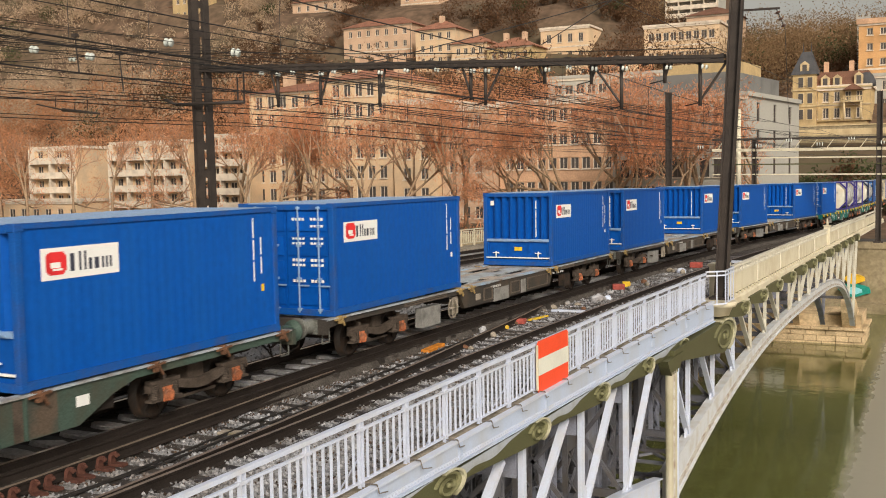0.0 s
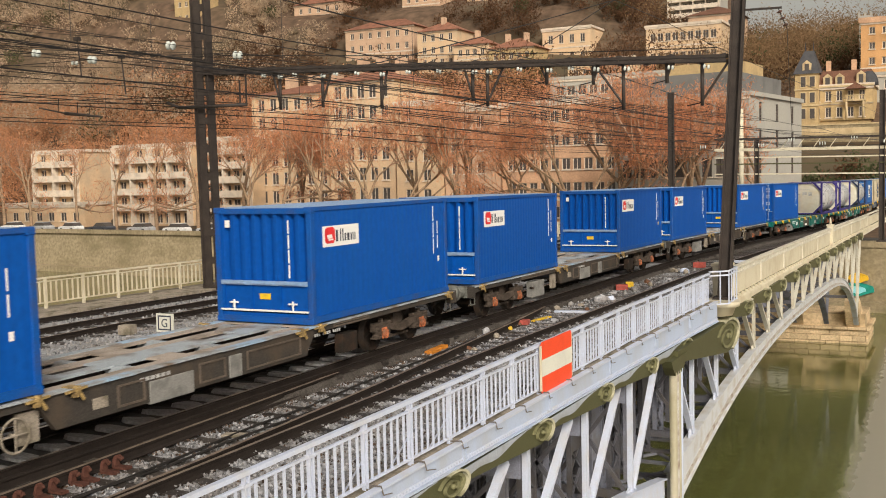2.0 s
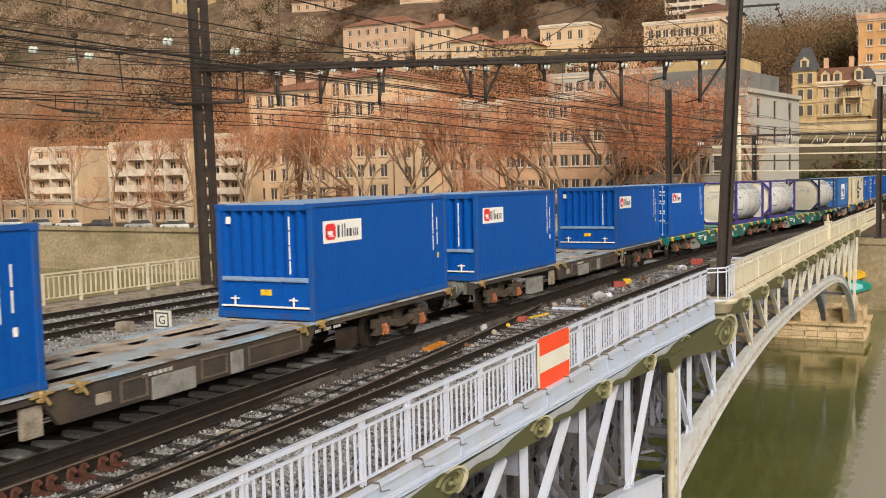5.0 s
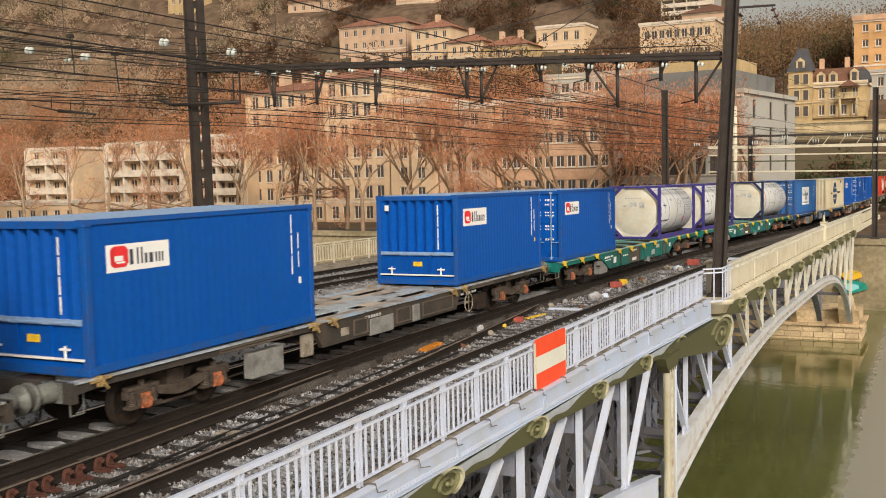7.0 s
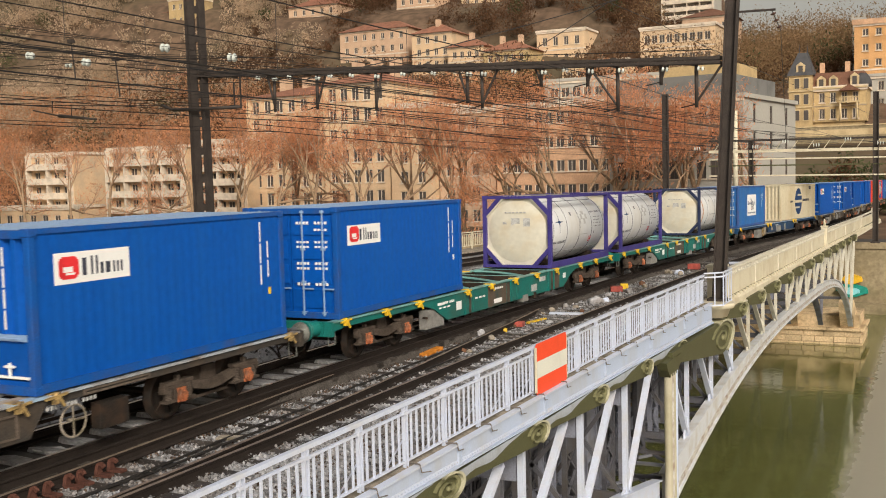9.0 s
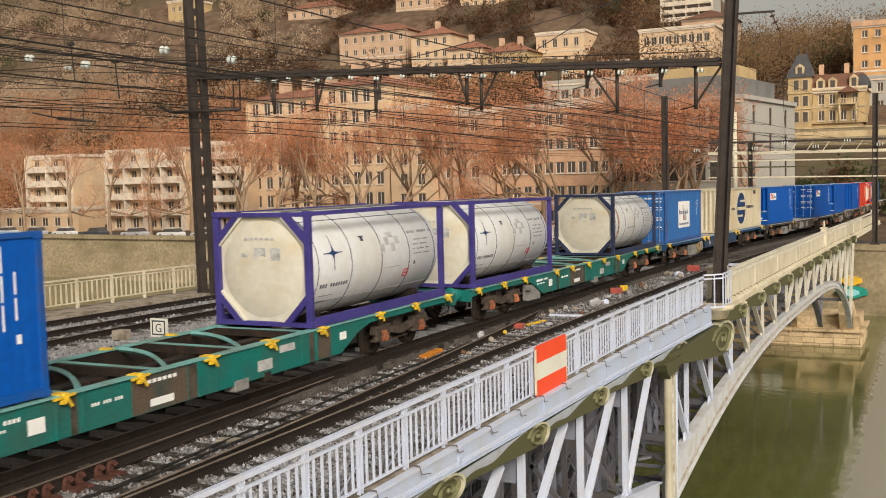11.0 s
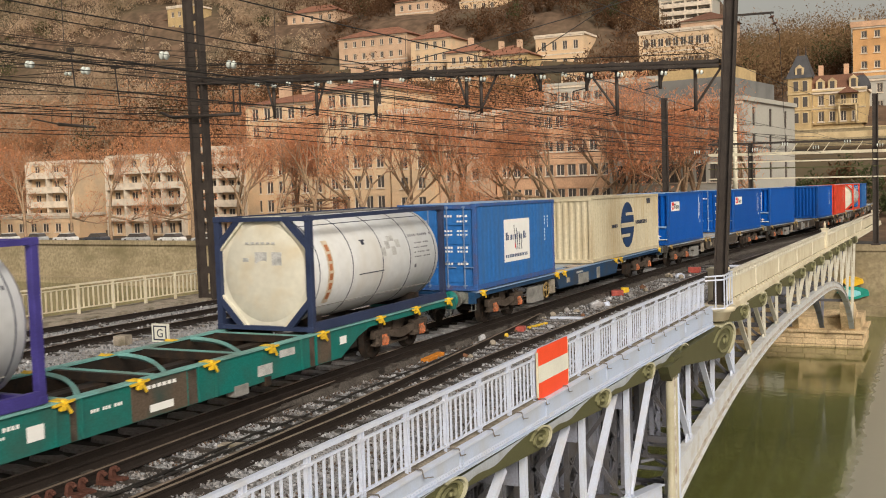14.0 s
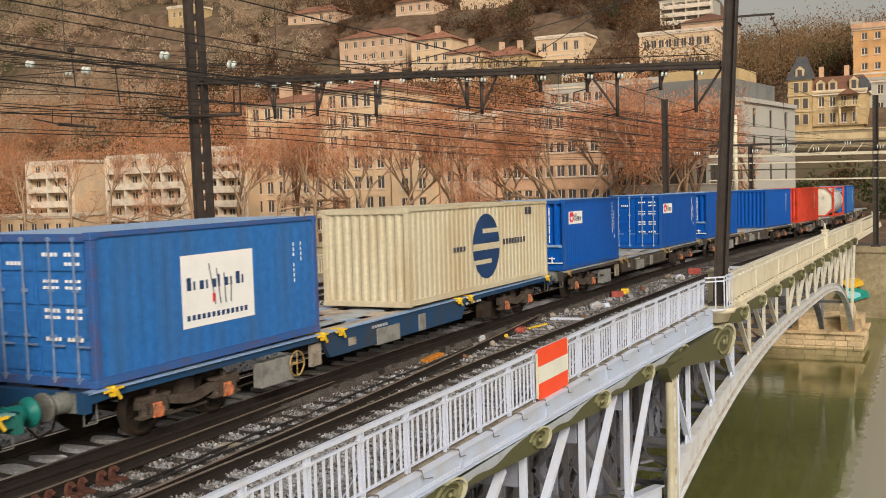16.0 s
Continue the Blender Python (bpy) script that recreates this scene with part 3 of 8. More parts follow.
def console_meshes(ry, rz, length, tail=0.5):
    """A long scrolled bracket: body, volute, pale paint remains and the rim of the scroll."""
    def low(k):
        return -2 * rz * (tail + (1 - tail) * k)

    bm = bmesh.new()
    n = 14
    out = [(-length, -0.01)] + [(-length + length * i / n, low(i / n)) for i in range(n + 1)]
    out += [(ry * math.sin(a), -rz - rz * math.cos(a)) for a in [math.pi * i / 14 for i in range(1, 14)]] + [(0.0, 0.0)]
    prism(bm, out, -0.36, 0.0)
    body = finish("console", bm, OLIVE)
    bm = bmesh.new()
    last = None
    turns, m, width = 1.6, 54, 0.17
    for i in range(m + 1):
        k = i / m
        a = math.pi * 0.9 - k * turns * 2 * math.pi
        g = 1 - 0.72 * k
        p = [(ry * e * math.cos(a), -rz + rz * e * math.sin(a)) for e in (g, max(0.05, g - width * (1 - 0.4 * k)))]
        ring = [bm.verts.new((-0.01, *p[0])), bm.verts.new((0.055, *p[0])), bm.verts.new((0.035, *p[1])), bm.verts.new((-0.01, *p[1]))]
        if last:
            for j in range(4):
                bm.faces.new((last[j], last[(j + 1) % 4], ring[(j + 1) % 4], ring[j]))
        last = ring
    revolve(bm, (-0.01, 0, -rz), (1, 0, 0), [(0, rz * 0.2), (0.05, rz * 0.19), (0.07, rz * 0.08)], 14)
    vol = finish("volute", bm, OLIVE_PALE)
    bm = bmesh.new()
    top, bot = [], []
    n = 30
    for i in range(n + 1):
        k = 0.86 * i / n
        d = low(k) * max(0.0, 1 - k / 0.80) ** 0.8 * (0.80 + 0.20 * math.sin(2.5 + k * 13))
        top.append((-length + length * k, -0.004))
        bot.append((-length + length * k, min(-0.015, d)))
    prism(bm, top + bot[::-1], -0.01, 0.007)
    wave = finish("flaking_paint", bm, WAVE_PAINT)
    bm = bmesh.new()
    last = None
    for i in range(19):
        a = math.pi * (0.62 - 1.0 * i / 18)
        w = 0.16 * math.sin(math.pi * (i + 0.6) / 19.2)
        p = [(ry * e * math.cos(a), -rz + rz * e * math.sin(a)) for e in (1.03 + w * 0.6, 0.97)]
        ring = [bm.verts.new((-0.30, *p[0])), bm.verts.new((0.064, *p[0])), bm.verts.new((0.064, *p[1])), bm.verts.new((-0.30, *p[1]))]
        if last:
            for j in range(4):
                bm.faces.new((last[j], last[(j + 1) % 4], ring[(j + 1) % 4], ring[j]))
        last = ring
    rim = finish("rim", bm, RIM_PAINT)
    return body, vol, wave, rim


def console(x, y, z, meshes, label="olive iron scroll console under the bridge edge"):
    c = tagged(new("console", meshes[0]), label, "console", "scroll consoles along the bridge edge")
    c.matrix_basis = line_pose(x, y, z)
    piece("volute", meshes[1], c)
    if x < -6.33:
        tagged(piece("flaking_paint", meshes[2], c), "pale grey wavy paint remains")
    tagged(piece("rim", meshes[3], c), "pale rim of the volute")


near_console = console_meshes(0.46, 0.20, 3.15)
for k in range(-2, 5):
    y = 12.8 + 3.53 * k
    console(-6.40, y, edge_low(y) - 0.005, near_console)
console(-6.28, 31.7, -0.42, console_meshes(1.55, 0.50, 6.2, 0.3), "large olive iron scroll console under the mast pedestal")
far_console = console_meshes(0.75, 0.25, 2.6)
for k in range(0, 12):
    y = 35.1 + 3.75 * k
    console(-6.27, y, -0.20 + 0.0045 * (y - 35), far_console)

# ---- near railing ----
railing = thing("railing", "white painted iron railing with upright bars", "railing", kind="structure")
RX = -6.6
for z, h, w, nm in ((1.08, 0.055, 0.07, "handrail"), (0.95, 0.03, 0.04, "upper_rail"), (0.29, 0.03, 0.04, "lower_rail")):
    bm = bmesh.new()
    strip(bm, rect(RX - w / 2, RX + w / 2, z - h / 2, z + h / 2), span(1, NEAR_END, 2))
    part(nm, bm, IRON_WHITE, railing)
bm = bmesh.new()
for s in (-1, 1):
    box(bm, -0.025, 0.025, s * 0.036 - 0.011, s * 0.036 + 0.011, 0.12, 1.06)
box(bm, -0.035, 0.035, -0.07, 0.07, 0.93, 0.97)
box(bm, -0.06, 0.06, -0.08, 0.08, 0.12, 0.15)
rod(bm, (-0.02, 0.0, 0.6), (-0.32, 0.0, 0.14), 0.012, 6)
post_mesh = finish("post", bm, IRON_WHITE)
bm = bmesh.new()
box(bm, -0.012, 0.012, -0.016, 0.016, 0.29, 0.95)
bar_mesh = finish("bar", bm, IRON_WHITE)
POST = 1.19
for k in range(25):
    y = 1.27 + POST * k
    if y > NEAR_END:
        break
    piece("post", post_mesh, railing, line_pose(RX, y))
    for i in range(1, 7):
        if y + POST * i / 7 < NEAR_END:
            piece("bar", bar_mesh, railing, line_pose(RX, y + POST * i / 7) @ Matrix.Rotation(random.uniform(-0.008, 0.008), 4, "X"))

# far railing on the other edge
far_rail = thing("railing", "white iron railing on the far edge of the bridge", "railing", kind="structure")
for z, h in ((0.98, 0.06), (0.86, 0.03), (0.14, 0.04)):
    bm = bmesh.new()
    strip(bm, rect(FAR_X - 0.03, FAR_X + 0.03, z - h / 2, z + h / 2), span(8, BRIDGE_END, 3))
    part("handrail" if z > 0.9 else "rail_bar", bm, IRON_CREAM, far_rail)
bm = bmesh.new()
y = 8.0
i = 0
while y < BRIDGE_END:
    if i % 7 == 0:
        box(bm, FAR_X - 0.04, FAR_X + 0.04, y - 0.05, y + 0.05, -0.2, 1.0)
    else:
        box(bm, FAR_X - 0.015, FAR_X + 0.015, y - 0.03, y + 0.03, 0.12, 0.88)
    y += 0.24
    i += 1
curve_bm(bm)
tagged(part("bars", bm, IRON_CREAM, far_rail), "white upright bars", kind="stuff")
bm = bmesh.new()
strip(bm, rect(FAR_X - 0.5, FAR_X + 1.3, -0.4, -0.06), LONG)
tagged(part("walkway", bm, KERB), "dusty concrete walkway along the far railing", "walkway", kind="structure")

# warning sign on the railing
sign = thing("warning_sign", "red and white banded warning board on the railing", "sign")
bm = bmesh.new()
prism(bm, [(16.72, 0.22), (18.18, 0.22), (18.22, 0.28), (18.22, 1.09), (18.18, 1.14), (16.72, 1.14), (16.66, 1.08), (16.66, 0.28)], -6.53, -6.505)
part("board", bm, SIGN_RED, sign)
bm = bmesh.new()
box(bm, -6.52, -6.500, 16.66, 18.22, 0.53, 0.83)
part("white_band", bm, SIGN_WHITE, sign, "off-white middle band")
for y in (16.645, 18.215):
    bm = bmesh.new()
    box(bm, -6.54, -6.498, y, y + 0.016, 0.28, 1.08)
    part("edge_trim", bm, IRON_CREAM, sign)

# ---- parapet beyond the mast ----
PARAPET_EDGE = mat("yellowed_parapet_edge_paint", (0.60, 0.57, 0.48), 0.5, vary=0.08, scale=2, dirt=(0.42, 0.35, 0.24), dirt_amount=0.3)
parapet = thing("parapet", "cream painted iron plate parapet with a slotted top", "parapet", kind="structure")
FAR = span(33.2, BRIDGE_END, 3)
for nm, o, m in (("panel", rect(-6.62, -6.54, 0.1, 0.74), IRON_CREAM), ("handrail", rect(-6.66, -6.48, 0.94, 1.02), PARAPET_EDGE), ("panel_rail", rect(-6.64, -6.50, 0.74, 0.79), PARAPET_EDGE), ("plinth", [(-7.1, -0.24), (-6.36, -0.24), (-6.36, -0.02), (-6.5, 0.1), (-7.1, 0.1)], IRON_CREAM), ("cornice", rect(-6.7, -6.3, -0.30, -0.24), PARAPET_EDGE)):
    bm = bmesh.new()
    strip(bm, o, FAR)
    part(nm, bm, m, parapet)
bm = bmesh.new()
box(bm, -0.05, 0.05, -0.13, 0.13, 0.79, 0.94)
block = finish("block", bm, PARAPET_EDGE)
bm = bmesh.new()
box(bm, -0.03, 0.03, -0.04, 0.04, 0.1, 0.75)
stud = finish("stiffener", bm, PARAPET_EDGE)
bm = bmesh.new()
strip(bm, rect(-6.50, -6.45, 0.0, 0.11), FAR)
part("foot_gap", bm, OLIVE, parapet, "dark olive strip along the foot of the panels")
bm = bmesh.new()
box(bm, -0.03, 0.03, -0.17, 0.17, 0.0, 0.115)
foot_block = finish("foot_block", bm, IRON_CREAM)
for k in range(84):
    piece("block", block, parapet, line_pose(-6.57, 33.6 + 0.62 * k))
    piece("foot_block", foot_block, parapet, line_pose(-6.44, 33.8 + 0.62 * k))
    if k % 9 == 0:
        piece("stiffener", stud, parapet, line_pose(-6.535, 33.6 + 0.62 * k))
for y in (61.5, 97.0):
    bm = bmesh.new()
    box(bm, -0.16, 0.16, -0.16, 0.16, -0.2, 1.15)
    box(bm, -0.2, 0.2, -0.2, 0.2, 1.15, 1.22)
    rod(bm, (0, 0, 1.22), (0, 0, 1.6), 0.09, 10, 0.03)
    piece("pedestal", finish("pedestal", bm, IRON_CREAM), parapet, line_pose(-6.55, y))

# mast pedestal with its own guard rail
ped = thing("mast_pedestal", "white iron pedestal with a small guard rail round the mast", "pedestal", kind="structure")
bm = bmesh.new()
revolve(bm, (-6.55, 31.75, 0.0), (0, 0, 1), [(-0.42, 0.22), (-0.38, 0.42), (-0.12, 0.52), (-0.1, 0.62), (0.04, 0.66), (0.06, 0.62)], 28)
part("bowl", bm, IRON_CREAM, ped, "rounded cream bracket")
bm = bmesh.new()
box(bm, -6.95, -6.42, 32.75, 33.3, -0.3, 1.02)
box(bm, -7.0, -6.37, 32.7, 33.35, 1.02, 1.1)
part("pier_block", bm, IRON_CREAM, ped, bevel=0.02)
bm = bmesh.new()
for z in (0.06, 0.92, 1.04):
    beam(bm, (-6.6, 30.65, z), (-6.12, 31.1, z), 0.05, 0.04)
    beam(bm, (-6.12, 31.1, z), (-6.12, 32.4, z), 0.05, 0.04)
    beam(bm, (-6.12, 32.4, z), (-6.5, 32.8, z), 0.05, 0.04)
part("guard_frame", bm, IRON_WHITE, ped)
for y in (30.9, 31.15, 31.55, 31.95, 32.35, 32.6):
    bm = bmesh.new()
    box(bm, -6.135, -6.105, y - 0.03, y + 0.03, 0.04, 1.04) if 31.1 < y < 32.4 else box(bm, -6.34, -6.31, y - 0.03, y + 0.03, 0.04, 1.04)
    part("guard_bar", bm, IRON_WHITE, ped)


# ---- arches below the deck ----
def rib_low(y):
    """Underside of the arch rib, over the line's own fall."""
    if y < 25.5:
        y = 51.0 - y
    if y <= 51:
        return -2.42 - 2.13 * ((51 - y) / 24.5) ** 2.5
    return -2.42 - 2.25 * ((y - 51) / 23.0) ** 5


def rib_high(y):
    """Upper edge of the rib, which is deepest at the springing."""
    k = abs(y - 25.5)
    return rib_low(y) + 0.46 + 0.62 * max(0.0, 1 - k / 20.0) ** 1.7


NEAR_NODES = [25.5 - 3.12 * i for i in range(1, 6)]
NODES = NEAR_NODES[::-1] + [25.2 + 3.24 * i for i in range(1, 17)]


IRON_RIB = mat("dirty_white_rib_paint", (0.53, 0.55, 0.575), 0.5, vary=0.1, scale=2, dirt=(0.38, 0.33, 0.25), dirt_amount=0.35)
IRON_FAR = mat("yellowed_white_iron_paint", (0.55, 0.53, 0.45), 0.5, vary=0.1, scale=2, dirt=(0.40, 0.34, 0.24), dirt_amount=0.35)


def arch(x, metal, detail):
    a = thing("arch_rib", "pale painted iron arch with slender spandrel struts" if detail else "grey iron arch rib behind the outer arch", "arch", "arch ribs of the bridge", "structure")
    for y0, y1 in ((-26.0, 25.2), (25.8, 77.0)):
        ys = span(y0, y1, 0.9)
        for x0, x1, lo, hi, nm in ((x - 0.05, x + 0.05, lambda y: rib_low(y) + 0.03, lambda y: rib_high(y) - 0.03, "rib_web"), (x - 0.13, x + 0.13, lambda y: rib_high(y) - 0.035, rib_high, "rib_flange"), (x - 0.17, x + 0.17, rib_low, lambda y: rib_low(y) + 0.06, "rib_flange"), (x + 0.05, x + 0.09, lambda y: rib_low(y) + 0.06, lambda y: rib_low(y) + 0.17, "rib_angle")):
            bm = bmesh.new()
            rings = []
            for y in ys:
                dx, dz = bend(y, -6.6)
                rings.append([bm.verts.new(p) for p in ((x0 + dx, y, lo(y) + dz), (x1 + dx, y, lo(y) + dz), (x1 + dx, y, hi(y) + dz), (x0 + dx, y, hi(y) + dz))])
            for u, v in zip(rings, rings[1:]):
                for i in range(4):
                    bm.faces.new((u[i], u[(i + 1) % 4], v[(i + 1) % 4], v[i]))
            bm.faces.new(rings[0][::-1])
            bm.faces.new(rings[-1])
            part(nm, bm, RIB_EDGE if detail and nm == "rib_angle" else IRON_RIB if detail and y0 > 25 else metal, a)
    for y in NODES:
        dx, dz = bend(y, -6.6)
        foot = Vector((x + dx, y, rib_high(y) - 0.02 + dz))
        head = Vector((x + dx, y, -0.62 + dz))
        if head.z - foot.z < 0.12:
            continue
        bm = bmesh.new()
        beam(bm, foot, head, 0.11, 0.13, (0, 1, 0))
        paint = IRON_FAR if detail and y > 37 else metal
        part("strut", bm, paint, a)
        side = 1 if y < 25.5 or y > 47 else -1
        y2 = y + side * 2.2
        dx2, dz2 = bend(y2, -6.6)
        bm = bmesh.new()
        beam(bm, foot + Vector((0, side * 0.1, 0.05)), (x + dx2, y2, -0.62 + dz2), 0.09, 0.15, (1, 0, 0))
        part("diagonal", bm, paint, a)
        # flared gusset at the foot
        bm = bmesh.new()
        z = foot.z
        sl = (rib_high(y + 0.5) - rib_high(y - 0.5))
        k = 1.0 if head.z - foot.z > 1 else 0.5
        prism(bm, [(y - 0.42, z - 0.42 * sl - 0.03), (y + 0.42, z + 0.42 * sl - 0.03), (y + 0.20 + 0.10 * side, z + 0.14 * k), (y + 0.10 + 0.13 * side, z + 0.55 * k), (y - 0.10 + 0.13 * side, z + 0.55 * k), (y - 0.20 + 0.10 * side, z + 0.14 * k)], x + dx - 0.03, x + dx + 0.03)
        part("gusset", bm, paint, a)
    return a


RIB_EDGE = mat("flaking_rib_edge_paint", (0.42, 0.40, 0.36), 0.6, vary=0.3, scale=3, dirt=(0.20, 0.14, 0.10), dirt_amount=0.5)
arch(-6.62, IRON_WHITE, True)
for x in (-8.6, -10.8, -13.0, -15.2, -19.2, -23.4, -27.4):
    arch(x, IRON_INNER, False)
bracing = thing("cross_bracing", "iron lattice bracing between the arch ribs, darkened for shade", "bracing", kind="structure")
for y in NODES:
    dx, dz = bend(y, -6.6)
    if y > 76:
        continue
    zf, zt = rib_high(y) - 0.1 + dz, -0.72 + dz
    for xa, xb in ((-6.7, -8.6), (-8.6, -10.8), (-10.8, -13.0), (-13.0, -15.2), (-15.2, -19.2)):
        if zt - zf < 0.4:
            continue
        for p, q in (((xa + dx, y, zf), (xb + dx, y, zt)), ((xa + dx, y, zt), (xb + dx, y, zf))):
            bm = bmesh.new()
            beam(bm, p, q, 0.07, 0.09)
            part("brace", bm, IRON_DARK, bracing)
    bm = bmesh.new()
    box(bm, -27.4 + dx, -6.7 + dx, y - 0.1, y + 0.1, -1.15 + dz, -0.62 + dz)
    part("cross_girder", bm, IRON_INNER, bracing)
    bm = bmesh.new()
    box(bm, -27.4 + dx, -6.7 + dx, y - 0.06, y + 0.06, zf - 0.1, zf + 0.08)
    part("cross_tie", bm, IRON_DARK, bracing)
# flat lattice between the ribs, in the plane of the arch
for xa, xb in ((-6.75, -8.6), (-8.6, -10.8)):
    for y in span(11.5, 34.0, 1.5)[:-1]:
        z0, z1 = rib_low(y) + 0.12 + bend(y, -6.6)[1], rib_low(y + 1.5) + 0.12 + bend(y + 1.5, -6.6)[1]
        for p, q, w in (((xa, y, z0), (xb, y + 1.5, z1), 0.10), ((xb, y, z0), (xa, y + 1.5, z1), 0.10), ((xa, y, z0 + 0.06), (xb, y, z0 + 0.06), 0.16), ((xa, y + 0.75, (z0 + z1) / 2 + 0.06), (xb, y + 0.75, (z0 + z1) / 2 + 0.06), 0.22)):
            bm = bmesh.new()
            beam(bm, p, q, w, 0.07)
            part("lateral_brace", bm, IRON_INNER if w < 0.2 else IRON_DARK, bracing)
# plates added between the inner ribs, dark to stand for underdeck shade
for wx, ya, yb in ((-9.0, 10, 31), (-12.6, -6, 72), (-18.0, -6, 72)):
    bm = bmesh.new()
    rings = []
    for y in span(ya, yb, 2):
        dx, dz = bend(y, -6.6)
        rings.append([bm.verts.new((wx + e + dx, y, z + dz)) for e, z in ((-0.02, rib_low(y)), (0.02, rib_low(y)), (0.02, -0.62), (-0.02, -0.62))])
    for u, v in zip(rings, rings[1:]):
        for i in range(4):
            bm.faces.new((u[i], u[(i + 1) % 4], v[(i + 1) % 4], v[i]))
    part("web_plate", bm, IRON_DARK, bracing, "added dark plate for the shade between the ribs")
# lattice girder panels and stringers behind the outer arch, added to deepen the shade
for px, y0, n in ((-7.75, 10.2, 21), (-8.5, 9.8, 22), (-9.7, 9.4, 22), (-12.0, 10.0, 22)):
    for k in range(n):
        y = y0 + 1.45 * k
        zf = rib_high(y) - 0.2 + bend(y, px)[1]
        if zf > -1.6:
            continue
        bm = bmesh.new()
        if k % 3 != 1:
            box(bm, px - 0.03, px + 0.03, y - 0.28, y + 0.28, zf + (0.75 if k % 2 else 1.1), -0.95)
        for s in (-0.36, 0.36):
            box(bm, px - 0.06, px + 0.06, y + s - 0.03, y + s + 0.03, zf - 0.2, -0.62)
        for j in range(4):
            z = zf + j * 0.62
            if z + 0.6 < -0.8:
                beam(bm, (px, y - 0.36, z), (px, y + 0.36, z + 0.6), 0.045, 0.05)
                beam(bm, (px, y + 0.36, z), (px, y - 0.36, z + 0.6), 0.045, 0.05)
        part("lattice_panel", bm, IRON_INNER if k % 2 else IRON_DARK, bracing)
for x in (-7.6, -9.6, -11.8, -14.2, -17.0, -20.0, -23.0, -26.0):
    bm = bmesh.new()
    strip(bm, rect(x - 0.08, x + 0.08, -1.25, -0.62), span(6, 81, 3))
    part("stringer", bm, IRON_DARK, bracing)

PIPE_PAINT = mat("dirty_olive_cream_paint", (0.38, 0.35, 0.26), 0.5, vary=0.1, scale=1.2, dirt=(0.24, 0.22, 0.12), dirt_amount=0.45)
column = thing("pipe_column", "cream and grey clustered pipe column on the near pier", "column", kind="structure")
for e, m in ((-0.30, PIPE_PAINT), (-0.1, RIB_EDGE), (0.1, PIPE_PAINT), (0.3, IRON_GREY)):
    bm = bmesh.new()
    rod(bm, (-6.33, 25.5 + e, -9.8), (-6.33, 25.5 + e, -0.95), 0.1, 14)
    part("pipe", bm, m, column)
bm = bmesh.new()
prism(bm, [(25.1, -1.02), (25.9, -1.02), (26.15, -0.8), (26.3, -0.6), (24.7, -0.6), (24.85, -0.8)], -6.5, -6.24)
part("capital", bm, OLIVE, column, "olive iron capital")


# ---- stone piers ----
def pier(y0, y1, x0, x1, courses, label):
    p = thing("stone_pier", label, "pier", kind="structure")
    bm = bmesh.new()
    box(bm, x0 + 0.25, x1 - 0.25, y0 + 0.25, y1 - 0.25, -9, courses[-1][1] - 0.05)
    part("core", bm, PIER_STONE, p)
    rnd = random.Random(5)
    for z0, z1, inset in courses:
        x = x0 + inset
        while x < x1 - inset - 0.2:
            w = min(rnd.uniform(0.9, 1.5), x1 - inset - x)
            bm = bmesh.new()
            box(bm, x + 0.012, x + w - 0.012, y0 + inset + rnd.uniform(-0.02, 0.02), y1 - inset, z0 + 0.012, z1 - 0.012)
            part("stone", bm, PIER_STONE, p, bevel=0.03)
            x += w
    return p


pier(83.4, 89.0, -31, -6.0, [(-10.2, -9.4, 0.0), (-9.4, -8.95, 0.0), (-8.95, -8.5, 0.05), (-8.5, -8.25, -0.15), (-8.25, -7.75, 1.3), (-7.75, -7.3, 1.7)], "pale weathered stone bridge pier standing in the river")
pier(-38.0, -32.4, -31, -6.0, [(-10.2, -9.4, 0.0), (-9.4, -8.5, 0.0), (-8.5, -8.25, -0.15), (-8.25, -6.4, 1.0)], "pale stone bridge pier at the near river bank")
pier(24.0, 27.0, -29, -6.3, [(-10.2, -8.8, 0.0), (-8.8, -7.4, 0.0), (-7.4, -6.2, 0.05), (-6.2, -5.2, 0.1)], "pale stone bridge pier under the near arches")
for x in (-7.1, -11.2, -15.4):
    bm = bmesh.new()
    prism(bm, [(83.6, -8.25), (86.0, -8.25), (85.6, -7.2), (83.0, -6.0), (82.0, -6.2), (82.4, -7.0)], x - 0.5, x + 0.5)
    tagged(part("bearing_block", bm, PIER_STONE), "stone bearing block under an arch end", "bearing block", "bearing blocks on the pier")


